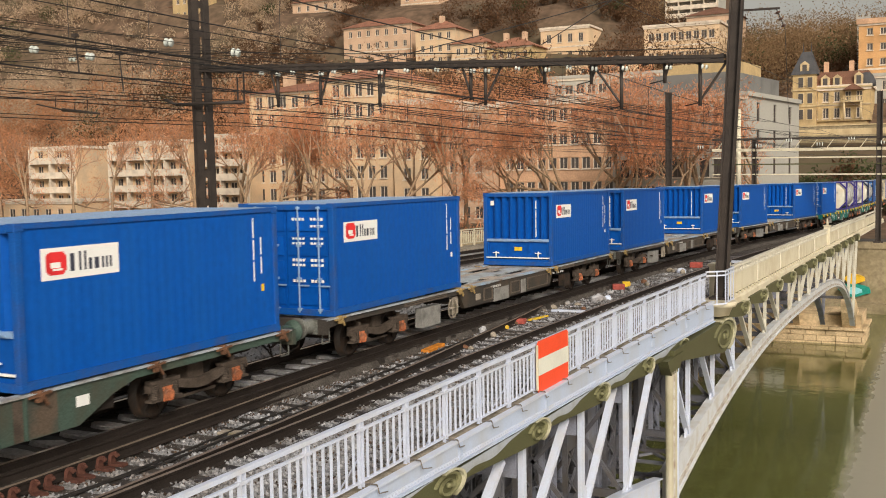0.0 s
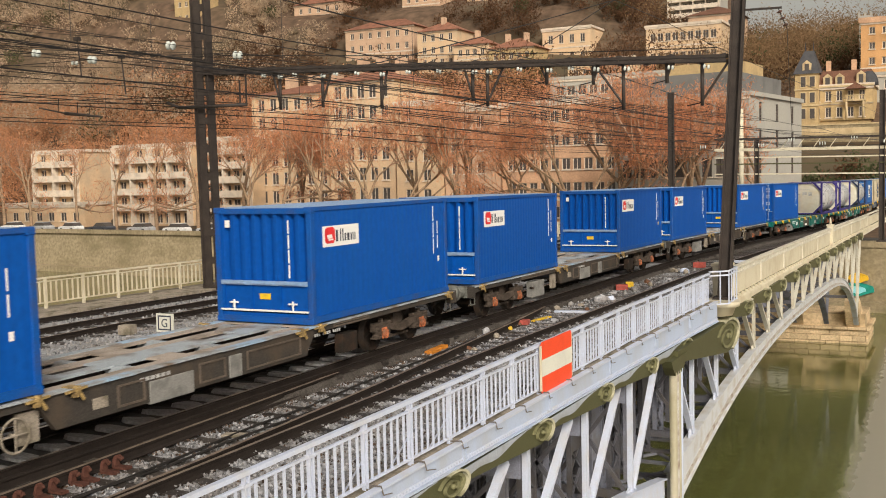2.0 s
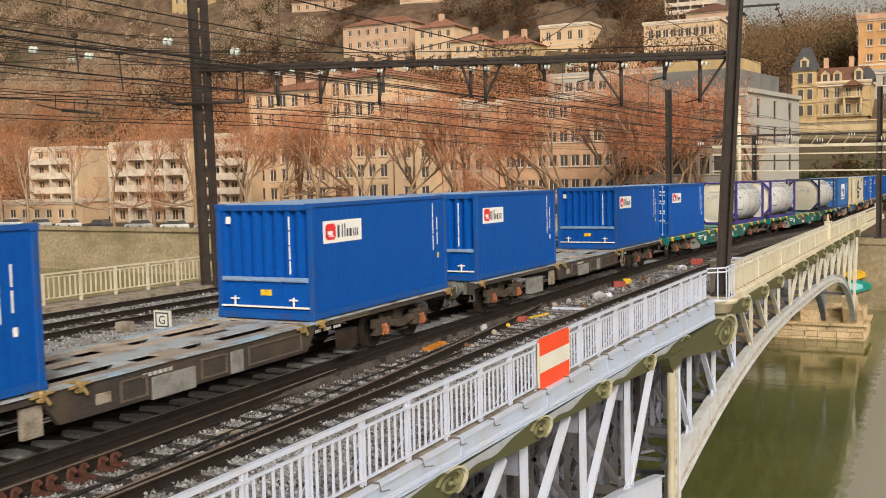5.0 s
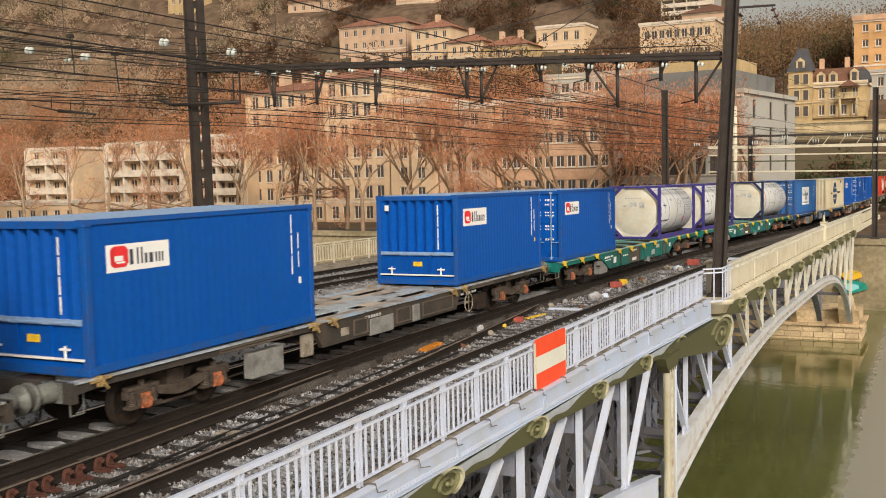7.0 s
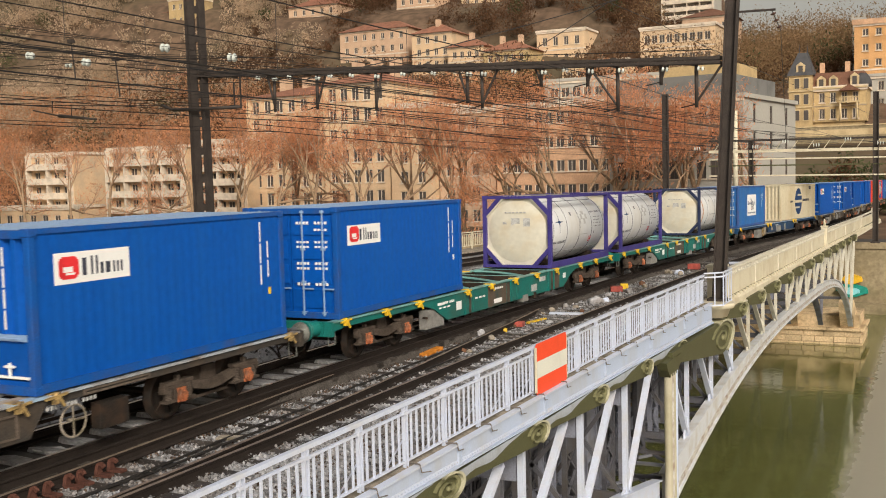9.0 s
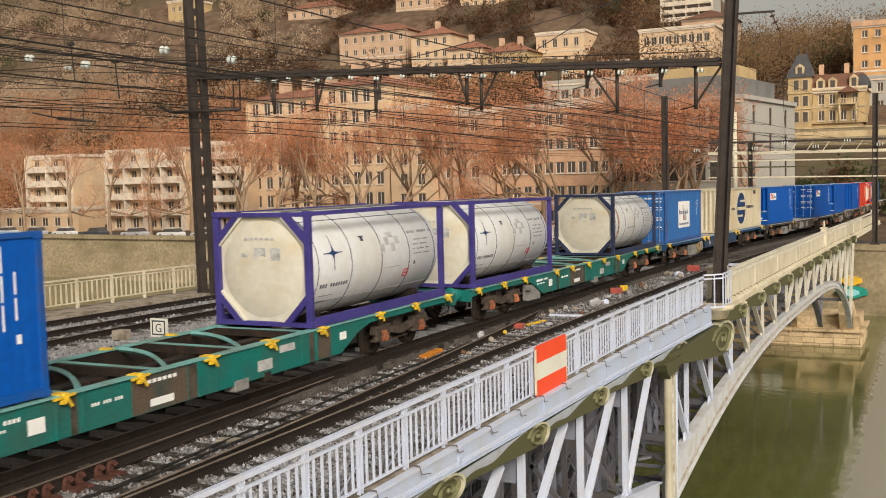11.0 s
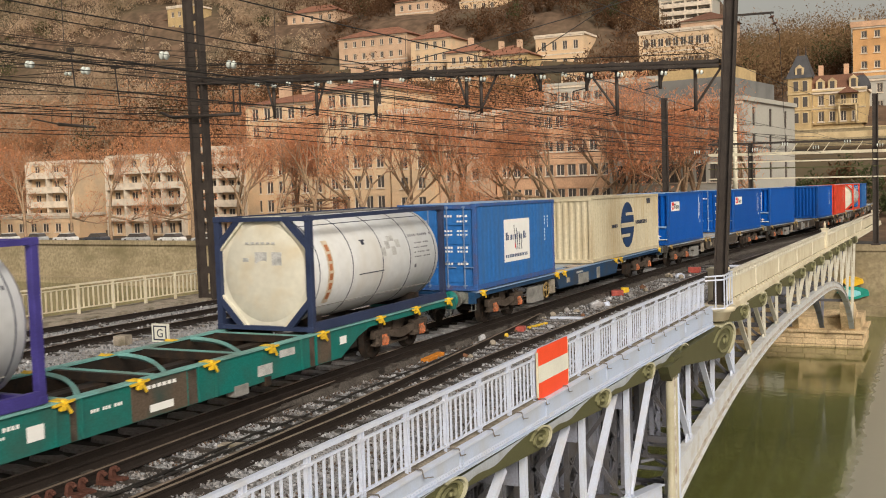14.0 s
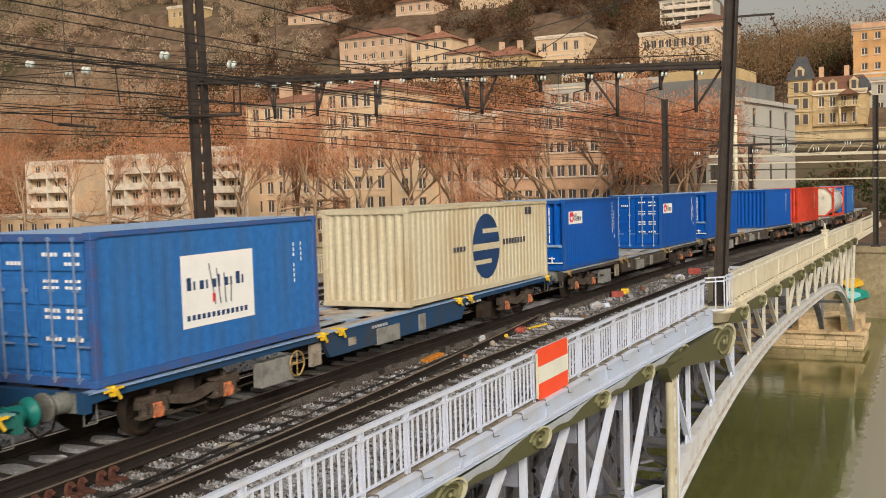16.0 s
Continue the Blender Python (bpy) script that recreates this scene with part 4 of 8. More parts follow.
# ---- masts, gantry and wires ----
def mast(x, y, z0, top, width, depth, lean=0.0, slots=False, label="dark steel overhead line mast"):
    c = thing("overhead_line_mast", label, "mast", "overhead line masts", at=pose(x, y, z0, 0, lean, 0))
    h = top - z0
    for s in (-1, 1):
        bm = bmesh.new()
        box(bm, s * width / 2 - 0.05 * (s > 0) - 0.0, s * width / 2 + 0.05 * (s < 0), -depth / 2, depth / 2, 0, h)
        part("flange", bm, MAST, c)
    bm = bmesh.new()
    if slots:
        z = 0.0
        while z < h - 0.2:
            batten = bmesh.new()
            box(batten, -0.02, 0.12, -0.028, 0.028, z, min(h, z + 0.28))
            part("batten", batten, MAST, c)
            z += 1.1
        strip_ = bmesh.new()
        box(strip_, 0.12, width / 2 - 0.05, -0.03, 0.03, 0, h)
        part("web", strip_, MAST, c)
        box(bm, -width / 2 + 0.05, -0.02, -0.03, 0.03, 0, h)
    else:
        box(bm, -width / 2 + 0.05, width / 2 - 0.05, -0.04, 0.04, 0, h)
    part("web", bm, MAST, c)
    bm = bmesh.new()
    box(bm, -width / 2 - 0.12, width / 2 + 0.12, -depth / 2 - 0.12, depth / 2 + 0.12, -0.05, 0.06)
    part("foot", bm, MAST, c)
    return c


mast(-6.46, 32.15, 0.06, 12.5, 0.38, 0.30, 2.9)
mast(-26.45, 32.15, -0.3, 13.0, 0.74, 0.36, -0.6, True, "dark slotted steel overhead line mast")


def insulator(p, q, n, r, material=GLASS_INS, label="string of white glass insulators on the overhead line"):
    """A string of discs from p to q."""
    c = thing("insulator", label, "insulator", "insulators of the overhead line")
    p, q = Vector(p), Vector(q)
    bm = bmesh.new()
    rod(bm, p, q, 0.015, 6)
    part("pin", bm, WIRE, c)
    d = (q - p).normalized()
    for i in range(n):
        a = p + (q - p) * ((i + 0.5) / n)
        bm = bmesh.new()
        revolve(bm, a - d * 0.035, d, [(0, 0.03), (0.02, r), (0.05, r * 0.9), (0.075, 0.03)], 14)
        part("disc", bm, material, c)
    return c


# gantry beam
GY = 32.15
B0, B1 = Vector((-26.4, GY, 8.33)), Vector((-6.35, GY, 7.45))
gantry = thing("gantry_beam", "dark lattice steel gantry beam between two masts", "gantry")
for dz_ in (0.03, 0.16):
    for dy in (-0.16, 0.16):
        bm = bmesh.new()
        beam(bm, B0 + Vector((0, dy, dz_ - 0.1)), B1 + Vector((0, dy, dz_ - 0.1)), 0.09, 0.09)
        part("chord", bm, MAST, gantry)
N = 24
for i in range(N):
    a, b = B0.lerp(B1, i / N), B0.lerp(B1, (i + 1) / N)
    bm = bmesh.new()
    for dy in (-0.16, 0.16):
        beam(bm, a + Vector((0, dy, -0.13 if i % 2 else 0.13)), b + Vector((0, dy, 0.13 if i % 2 else -0.13)), 0.05, 0.05)
    box(bm, a.x - 0.04, a.x + 0.04, a.y - 0.17, a.y + 0.17, a.z - 0.16, a.z - 0.1)
    part("lattice_bar", bm, MAST, gantry)


def beam_z(x):
    return B0.z + (B1.z - B0.z) * (x - B0.x) / (B1.x - B0.x)


drop = 0
for x, low, brace in ((-7.1, 6.05, 0.8), (-9.6, 6.05, -0.9), (-14.35, 6.4, 0.6), (-14.9, 6.6, -0.3), (-18.5, 6.55, 0.25), (-21.0, 6.7, 0.4), (-22.9, 6.7, -0.3), (-10.6, 6.9, 0.2), (-8.2, 6.8, 0.15), (-12.2, 7.0, -0.2)):
    d = thing("drop_bracket", "dark steel drop bracket hanging under the gantry", "bracket", "drop brackets under the gantry")
    zt = beam_z(x) - 0.13
    bm = bmesh.new()
    rod(bm, (x, GY, zt), (x, GY, low), 0.06, 8)
    part("drop_tube", bm, MAST, d)
    bm = bmesh.new()
    rod(bm, (x + brace, GY, zt), (x, GY, low + 0.15), 0.04, 6)
    part("stay", bm, MAST, d)
    bm = bmesh.new()
    rod(bm, (x, GY, low + 0.1), (x - 0.5, GY + 0.1, low + 0.02), 0.02, 6)
    part("registration_arm", bm, WIRE, d)
    insulator((x + 0.05, GY - 0.2, zt - 0.12), (x + 0.3, GY - 0.22, zt - 0.16), 2, 0.075, label="small white insulators below the gantry")
for x in (-23.6, -22.2, -20.4, -19.5, -17.4, -16.2, -13.2, -11.4):
    insulator((x, GY - 0.2, beam_z(x) - 0.18), (x + 0.22, GY - 0.2, beam_z(x) - 0.24), 2, 0.07, label="small white insulators below the gantry")
for x, y, z in ((-35.4, 32, 9.7), (-32.2, 32, 9.2), (-27.1, 31, 9.3), (-24.7, 32, 8.85), (-33.2, 32, 9.15)):
    insulator((x - 0.22, y, z + 0.03), (x + 0.22, y, z - 0.03), 2, 0.17 if z != 9.15 else 0.1)
# cross arm at the slotted mast
arm = thing("cross_arm", "dark steel cross arm on the slotted mast", "bracket")
bm = bmesh.new()
rod(bm, (-28.2, 31.9, 7.22), (-27.6, 31.9, 7.0), 0.06, 8)
rod(bm, (-27.6, 31.9, 7.0), (-24.3, 31.9, 6.95), 0.065, 8)
part("arm_tube", bm, MAST, arm)
bm = bmesh.new()
beam(bm, (-24.6, 31.9, 6.9), (-24.6, 31.9, 7.9), 0.05, 0.05)
beam(bm, (-24.3, 31.9, 6.9), (-24.3, 31.9, 8.1), 0.05, 0.05)
part("arm_post", bm, MAST, arm)
section = thing("section_insulator", "dark section insulator hung in the overhead wires", "insulator")
bm = bmesh.new()
rod(bm, (-35.4, 32.0, 7.38), (-33.9, 32.0, 7.08), 0.035, 6)
rod(bm, (-33.9, 32.0, 7.08), (-31.8, 32.0, 6.84), 0.075, 8, 0.04)
part("runner", bm, MAST, section)
for x, z in ((-34.3, 7.2), (-33.2, 7.02), (-32.5, 6.95)):
    bm = bmesh.new()
    rod(bm, (x, 32.0, z), (x + 0.06, 32.0, z + 0.5), 0.018, 6)
    part("hanger", bm, WIRE, section)
arm = thing("cross_arm", "dark steel arm with an insulator at the mast top", "bracket")
bm = bmesh.new()
beam(bm, (-6.1, GY, 8.85), (-4.75, GY, 8.82), 0.06, 0.06)
part("arm_tube", bm, MAST, arm)
insulator((-4.85, GY, 8.8), (-4.6, GY, 8.2), 3, 0.08, INS_BROWN, "brown porcelain insulator hanging from the mast arm")


def wire(points, r=0.012, name="overhead_wire"):
    """A sagging wire through the given points."""
    bm = bmesh.new()
    line = []
    for p, q in zip(points, points[1:]):
        p, q = Vector(p), Vector(q)
        n = 6
        sag = 0.006 * (q - p).length
        pts = [p.lerp(q, i / n) - Vector((0, 0, sag * 4 * (i / n) * (1 - i / n))) for i in range(n + 1)]
        line += pts if not line else pts[1:]
    tube(bm, line, r * 1.05)
    return tagged(part(name, bm, WIRE), "thin dark overhead line wire", "wire", "overhead line wires")


def along(x, z, y0=1.0, drift=0.0, r=0.012):
    dx, dz = bend(72)
    wire([(x, y0, z + 0.1), (x, GY, z), (x + dx + drift, 72, z + dz - 0.1), (x + dx * 1.8 + drift, 100, z + dz * 1.6)], r)


for x in (-9.9, -12.68, -17.3, -22.7):
    along(x, 5.95, r=0.012)
    along(x, 7.15, r=0.012)
    bm = bmesh.new()
    for k in range(12):
        rod(bm, (x, 5 + 4.5 * k, 5.9), (x, 5 + 4.5 * k, 7.1), 0.006, 4, caps=False)
    tagged(part("dropper_wires", bm, WIRE), "thin upright dropper wires of the overhead line", "wire", kind="stuff")
for x, z in ((-14.2, 6.6), (-15.6, 7.6), (-19.6, 6.3), (-20.6, 7.5), (-24.8, 6.2), (-25.4, 7.0), (-27.6, 8.9), (-28.6, 9.6), (-24.4, 8.9), (-29.2, 8.1), (-8.6, 8.9)):
    along(x, z, 4.0, random.uniform(-0.6, 0.6), 0.011)
wire([(-52, 30, 10.6), (-35.4, 32, 9.72), (-27.0, 32.1, 9.0), (-24.7, 32, 8.85), (-7, 34, 8.0)], 0.016)
wire([(-52, 30, 9.6), (-32.2, 32, 9.22), (-26.8, 32.1, 8.4)], 0.016)
wire([(-50, 30, 8.7), (-28.2, 31.9, 7.2)], 0.018)
wire([(-50, 29, 8.2), (-31, 31, 7.7), (-24.3, 32, 7.0)], 0.014)
wire([(-44, 20, 10.2), (-24, 33, 8.4), (-14, 46, 6.6)], 0.012)
wire([(-4.6, GY, 8.2), (-7.2, 52, 5.6)], 0.010)
wire([(-6.3, GY, 10.2), (-13.5, 26, 7.6), (-16, 24, 6.9)], 0.014)
wire([(-6.2, GY, 11.5), (-11.5, 30, 8.0)], 0.014)
for x, z in ((-30.6, 7.7), (-33.0, 8.6)):
    d = thing("drop_bracket", "dark steel drop bracket hanging under the gantry", "bracket", "drop brackets under the gantry")
    bm = bmesh.new()
    rod(bm, (x, 32, z + 1.5), (x + 0.15, 32, z), 0.03, 6)
    box(bm, x - 0.12, x + 0.12, 31.9, 32.1, z + 1.45, z + 1.6)
    part("drop_tube", bm, MAST, d)

# second gantry at the far end of the bridge
FY = 74.0
for x, top, w in ((-18.6, 9.6, 0.42), (-12.6, 6.0, 0.3), (-4.55, 9.0, 0.36)):
    mast(x, FY, -1.0, top, w, 0.3, label="dark steel overhead line mast at the far end of the bridge")
bm = bmesh.new()
rod(bm, (-14.4, 78, -1.0), (-14.4, 78, 8.4), 0.2, 10, 0.16)
tagged(part("signal_post", bm, IRON_CREAM), "pale painted signal post", "post")
far_gantry = thing("gantry_beam", "slender steel gantry beam over the far tracks", "gantry")
for z, m in ((6.05, MAST), (5.3, IRON_CREAM), (4.75, IRON_CREAM), (4.3, OLIVE), (3.6, IRON_CREAM)):
    bm = bmesh.new()
    beam(bm, (-15.5, FY, z + 0.05), (-2.5, FY, z - 0.1), 0.2, 0.14 if m is MAST else 0.2 if z > 5 else 0.09)
    part("chord", bm, m, far_gantry)
bm = bmesh.new()
for i in range(12):
    x = -15.2 + i * 1.05
    beam(bm, (x, FY, 5.3), (x + 0.5, FY, 6.0), 0.05, 0.05)
part("lattice_bar", bm, IRON_CREAM, far_gantry)
for k in range(7):
    wire([(-24 + 2.2 * k, GY, 6.3 + 0.2 * (k % 3)), (-20 + 2.4 * k, FY, 5.8 + 0.25 * (k % 3)), (-16 + 3 * k, 120, 6.2)], 0.014)
    x = -16.5 + 2 * k
    insulator((x, FY - 0.3, 5.6 + 0.3 * (k % 2)), (x + 0.5, FY - 0.3, 5.6 + 0.3 * (k % 2)), 3, 0.14, label="white insulators on the far overhead line")

# ---- things lying beside the track ----
def lump(name, x, y, sx, sy, sz, colour, label, category, seed):
    bm = bmesh.new()
    bmesh.ops.create_icosphere(bm, subdivisions=2, radius=0.5)
    for v in bm.verts:
        v.co = Vector((v.co.x * sx, v.co.y * sy, v.co.z * sz)) * (1 + 0.35 * noise.noise(v.co * 3 + Vector((seed, 0, 0))))
    ob = part(name, bm, colour)
    ob.matrix_basis = line_pose(x, y, -0.2 + sz * 0.3) @ Matrix.Rotation(seed, 4, "Z")
    return tagged(ob, label, category)


def board(name, x, y, lx, ly, h, turn, colour, label, category):
    bm = bmesh.new()
    box(bm, -lx / 2, lx / 2, -ly / 2, ly / 2, 0, h)
    ob = part(name, bm, colour, bevel=min(0.02, h * 0.3))
    ob.matrix_basis = line_pose(x, y, -0.17) @ Matrix.Rotation(radians(turn), 4, "Z")
    return tagged(ob, label, category)


ORANGE = mat("orange_painted_steel", (0.60, 0.22, 0.03), 0.55, vary=0.2, scale=6)
RED_OBJ = mat("dull_red_plastic", (0.40, 0.09, 0.07), 0.5, vary=0.15, scale=6)
board("cable_cover", -10.7, 30.0, 1.05, 0.22, 0.07, 6, IRON_WHITE, "white board lying between the tracks", "board")
board("point_motor", -11.32, 22.0, 0.2, 1.05, 0.09, 4, ORANGE, "orange painted point rod cover beside the rail", "point gear")
board("red_block", -11.1, 27.1, 0.28, 0.32, 0.14, 10, RED_OBJ, "dull red block lying on the ballast", "block")
board("yellow_block", -11.1, 25.9, 0.24, 0.2, 0.1, 30, YELLOW, "yellow block lying on the ballast", "block")
board("yellow_lath", -11.0, 28.2, 0.12, 1.1, 0.05, -8, YELLOW, "yellow lath lying on the ballast", "lath")
lump("rubble_lump", -10.8, 33.3, 0.6, 0.5, 0.3, STONE, "grey lump of rubble on the ballast", "rubble", 1.0)
lump("white_stone", -10.55, 33.6, 0.26, 0.26, 0.26, IRON_WHITE, "white painted stone on the ballast", "stone", 2.0)
board("red_block", -11.2, 37.0, 0.45, 0.35, 0.2, 20, RED_OBJ, "dull red block lying on the ballast", "block")
board("yellow_block", -11.2, 38.0, 0.3, 0.3, 0.2, 20, YELLOW, "yellow block lying on the ballast", "block")
lump("white_stone", -10.7, 44.6, 0.5, 0.4, 0.3, IRON_WHITE, "white painted stone on the ballast", "stone", 3.0)
board("red_block", -10.75, 47.4, 0.5, 0.4, 0.25, 0, RED_OBJ, "dull red block lying on the ballast", "block")
board("pale_plank", -10.78, 13.5, 0.42, 0.22, 0.05, 12, KERB, "pale plank lying between the rails", "plank")
board("white_sack", -9.6, 50.5, 1.2, 0.3, 0.12, 0, IRON_WHITE, "white board lying beside the far rail", "board")
for i in range(26):
    y = random.uniform(22, 46)
    lump("rubble", random.uniform(-11.5, -10.4), y, *[random.uniform(0.12, 0.3) for _ in range(3)], random.choice((STONE, STONE_PALE, KERB, RUST)), "small lump of rubble along the track", "rubble", i * 1.7)
CLIP = mat("red_brown_rust", (0.10, 0.042, 0.03), 0.8, vary=0.3, scale=8)
bm = bmesh.new()
prism(bm, [(-0.09, 0.0), (0.09, 0.0), (0.07, 0.05), (0.03, 0.17), (-0.03, 0.17), (-0.07, 0.05)], 0.0, 0.07)
for i in range(5):
    a0, a1 = math.pi * i / 6, math.pi * (i + 1) / 6
    beam(bm, (0.10 + 0.10 * math.cos(math.pi - a0), 0, 0.08 + 0.12 * math.sin(a0)), (0.10 + 0.10 * math.cos(math.pi - a1), 0, 0.08 + 0.12 * math.sin(a1)), 0.07, 0.05, (0, 1, 0))
box(bm, -0.02, 0.34, -0.08, 0.08, -0.03, 0.02)
chair_mesh = finish("rail_chair", bm, CLIP)
for i in range(14):
    y = 7.3 + 0.62 * (i // 2) + 0.25 * (i % 2)
    tagged(new("rail_chair", chair_mesh), "rusty claw-shaped rail chair beside the rail", "rail chair", "rail chairs along the rusty rail").matrix_basis = line_pose(-11.2 - 0.007 * (y - 6) ** 1.5, y, -0.13) @ Matrix.Rotation(0.12 * math.sin(i * 2.1), 4, "Z") @ Matrix.Scale(0.8, 4)

box_sign = thing("track_sign", "small white boxed track sign with a letter", "sign", at=line_pose(-20.05, 22.2, -0.24))
bm = bmesh.new()
box(bm, -0.3, 0.3, -0.03, 0.03, 0.1, 0.62)
plate = part("sign_plate", bm, SIGN_WHITE, box_sign)
bm = bmesh.new()
for x0, x1, z0, z1 in ((-0.24, 0.24, 0.53, 0.57), (-0.24, 0.24, 0.15, 0.19), (-0.24, -0.2, 0.19, 0.53), (0.2, 0.24, 0.19, 0.53)):
    box(bm, x0, x1, -0.036, -0.03, z0, z1)
part("border", bm, INK, plate, "dark border line")
txt = bpy.data.curves.new("letter", "FONT")
txt.body, txt.size, txt.extrude, txt.align_x = "G", 0.34, 0.003, "CENTER"
letter = new("letter", txt)
letter.data.materials.append(INK)
letter.parent = plate
letter.matrix_basis = pose(0, -0.034, 0.24, 90, 0, 0)
for x in (-0.22, 0.22):
    bm = bmesh.new()
    box(bm, x - 0.03, x + 0.03, 0.0, 0.06, 0.0, 0.3)
    part("leg", bm, BOX_GREY, box_sign)
board("cable_box", -20.9, 21.6, 0.4, 0.35, 0.28, 8, KERB, "pale concrete cable box between the tracks", "cable box")

# graffiti patches on the far quay wall
for i, (x0, x1, z0, z1, c) in enumerate(((-9.6, -6.9, -8.1, -6.9, (0.02, 0.28, 0.22)), (-9.2, -7.4, -6.9, -6.0, (0.75, 0.45, 0.03)), (-8.9, -7.6, -7.9, -7.2, (0.25, 0.62, 0.68)))):
    bm = bmesh.new()
    n = 14
    ring = [(0.5 * (x0 + x1) + 0.5 * (x1 - x0) * math.cos(2 * math.pi * k / n) * (1 + 0.12 * math.sin(3 * k)), 0.5 * (z0 + z1) + 0.5 * (z1 - z0) * math.sin(2 * math.pi * k / n) * (1 + 0.12 * math.cos(5 * k))) for k in range(n)]
    a = [bm.verts.new((x, 102.3 - 0.01 * i, z)) for x, z in ring]
    b = [bm.verts.new((x, 102.9, z)) for x, z in ring]
    bm.faces.new(a)
    for k in range(n):
        bm.faces.new((a[k], a[(k + 1) % n], b[(k + 1) % n], b[k]))
    tagged(part("graffiti_patch", bm, mat("graffiti_paint", c, 0.6, vary=0.1, scale=2)), "bright sprayed graffiti patch on the quay wall", "graffiti", "graffiti on the quay wall")
for k in range(5):
    wire([(-60, 28 - 2 * k, 12.5 - 0.9 * k), (-36, 30, 10.6 - 0.75 * k), (-25.5 + 0.4 * k, 32.1, 9.4 - 0.5 * k)], 0.012)
for k in range(4):
    wire([(-40 + 3 * k, 12, 9.4), (-24 + k, 33, 8.9 - 0.3 * k), (-12 + k, 60, 7.2 - 0.2 * k)], 0.011)


# ---- far bank: buildings ----
# wall colours are warmed to carry the orange haze over the far bank
PALE = mat("pale_cream_render", (0.64, 0.46, 0.29), 0.85, vary=0.08, scale=0.4, fine=5, dirt=(0.42, 0.34, 0.25), dirt_amount=0.3)
PINKISH = mat("pink_beige_render", (0.55, 0.38, 0.26), 0.85, vary=0.1, scale=0.4, fine=5, dirt=(0.36, 0.24, 0.16), dirt_amount=0.3)
BRICKY = mat("brown_orange_cladding", (0.58, 0.36, 0.225), 0.85, vary=0.15, scale=0.4, fine=5)
GREY_R = mat("pale_grey_render", (0.39, 0.375, 0.33), 0.85, vary=0.06, scale=0.3, fine=4, dirt=(0.34, 0.33, 0.30), dirt_amount=0.3)
GREY_D = mat("dark_grey_cladding", (0.18, 0.178, 0.17), 0.7, vary=0.1, scale=0.5)
ORANGE = mat("orange_render", (0.60, 0.34, 0.15), 0.85, vary=0.08, scale=0.4, fine=5)
VILLA = mat("yellow_limestone", (0.48, 0.35, 0.18), 0.85, vary=0.12, scale=0.6, fine=5, dirt=(0.32, 0.24, 0.13), dirt_amount=0.4)
TILE = mat("red_roof_tiles", (0.27, 0.125, 0.08), 0.85, vary=0.25, scale=1.0, fine=8, random_tint=0.15)
SLATE = mat("dark_slate_roof", (0.075, 0.075, 0.08), 0.7, vary=0.2, scale=1.0)
TRIM = mat("white_stone_trim", (0.66, 0.57, 0.46), 0.8, vary=0.06, scale=1.0)
SHADE = mat("dark_window_frame", (0.10, 0.08, 0.07), 0.6, vary=0.2)


def pane_material():
    m = bpy.data.materials.new("window_glass")
    m.use_nodes = True
    b = m.node_tree.nodes["Principled BSDF"]
    # glass colour is lifted for reflected sky and distant haze
    b.inputs["Base Color"].default_value = (0.085, 0.075, 0.07, 1)
    b.inputs["Roughness"].default_value = 0.2
    return m


PANE = pane_material()


def window_meshes(w, h):
    bm = bmesh.new()
    box(bm, -w / 2, w / 2, 0.16, 0.2, 0, h)
    pane = finish("pane", bm, PANE)
    bm = bmesh.new()
    for x0, x1, z0, z1 in ((-w / 2, w / 2, 0, 0.08), (-w / 2, w / 2, h - 0.08, h), (-w / 2, -w / 2 + 0.08, 0, h), (w / 2 - 0.08, w / 2, 0, h), (-0.03, 0.03, 0, h)):
        box(bm, x0, x1, 0.1, 0.16, z0, z1)
    frame_ = finish("window", bm, TRIM if w != 0.95 else SHADE)
    bm = bmesh.new()
    box(bm, -w / 2 - 0.1, w / 2 + 0.1, -0.12, 0.1, -0.12, 0.0)
    sill = finish("window_sill", bm, TRIM)
    return frame_, pane, sill


WINDOW_CACHE = {}


def facade(parent, x0, x1, z0, floors, bays, storey, win_w, win_h, wall, y=0.0, turn=None, sill=True, margin=0.6, skip=()):
    """A wall with real openings, piers and window pieces; its outer face is at y."""
    key = (round(win_w, 2), round(win_h, 2))
    if key not in WINDOW_CACHE:
        WINDOW_CACHE[key] = window_meshes(*key)
    frame_, pane, sill_me = WINDOW_CACHE[key]
    m = turn or Matrix()
    bm = bmesh.new()
    step = (x1 - x0 - 2 * margin) / bays
    gap = (storey - win_h) * 0.45
    t = 0.3
    for f in range(floors):
        zb = z0 + f * storey
        box(bm, x0, x1, y, y + t, zb, zb + gap)
        box(bm, x0, x1, y, y + t, zb + gap + win_h, zb + storey)
        edges = [x0] + [x0 + margin + step * (i + 0.5) for i in range(bays)] + [x1]
        for i in range(bays + 1):
            a = x0 if i == 0 else edges[i] + win_w / 2
            b = x1 if i == bays else edges[i + 1] - win_w / 2
            box(bm, a, b, y, y + t, zb + gap, zb + gap + win_h)
        for i in range(bays):
            if (f, i) in skip:
                continue
            p = m @ Matrix.Translation((edges[i + 1], y, zb + gap))
            w = piece("window", frame_, parent, p)
            piece("pane", pane, w)
            if sill:
                piece("window_sill", sill_me, w)
    ob = part("wall", bm, wall, parent)
    ob.matrix_basis = m
    return ob


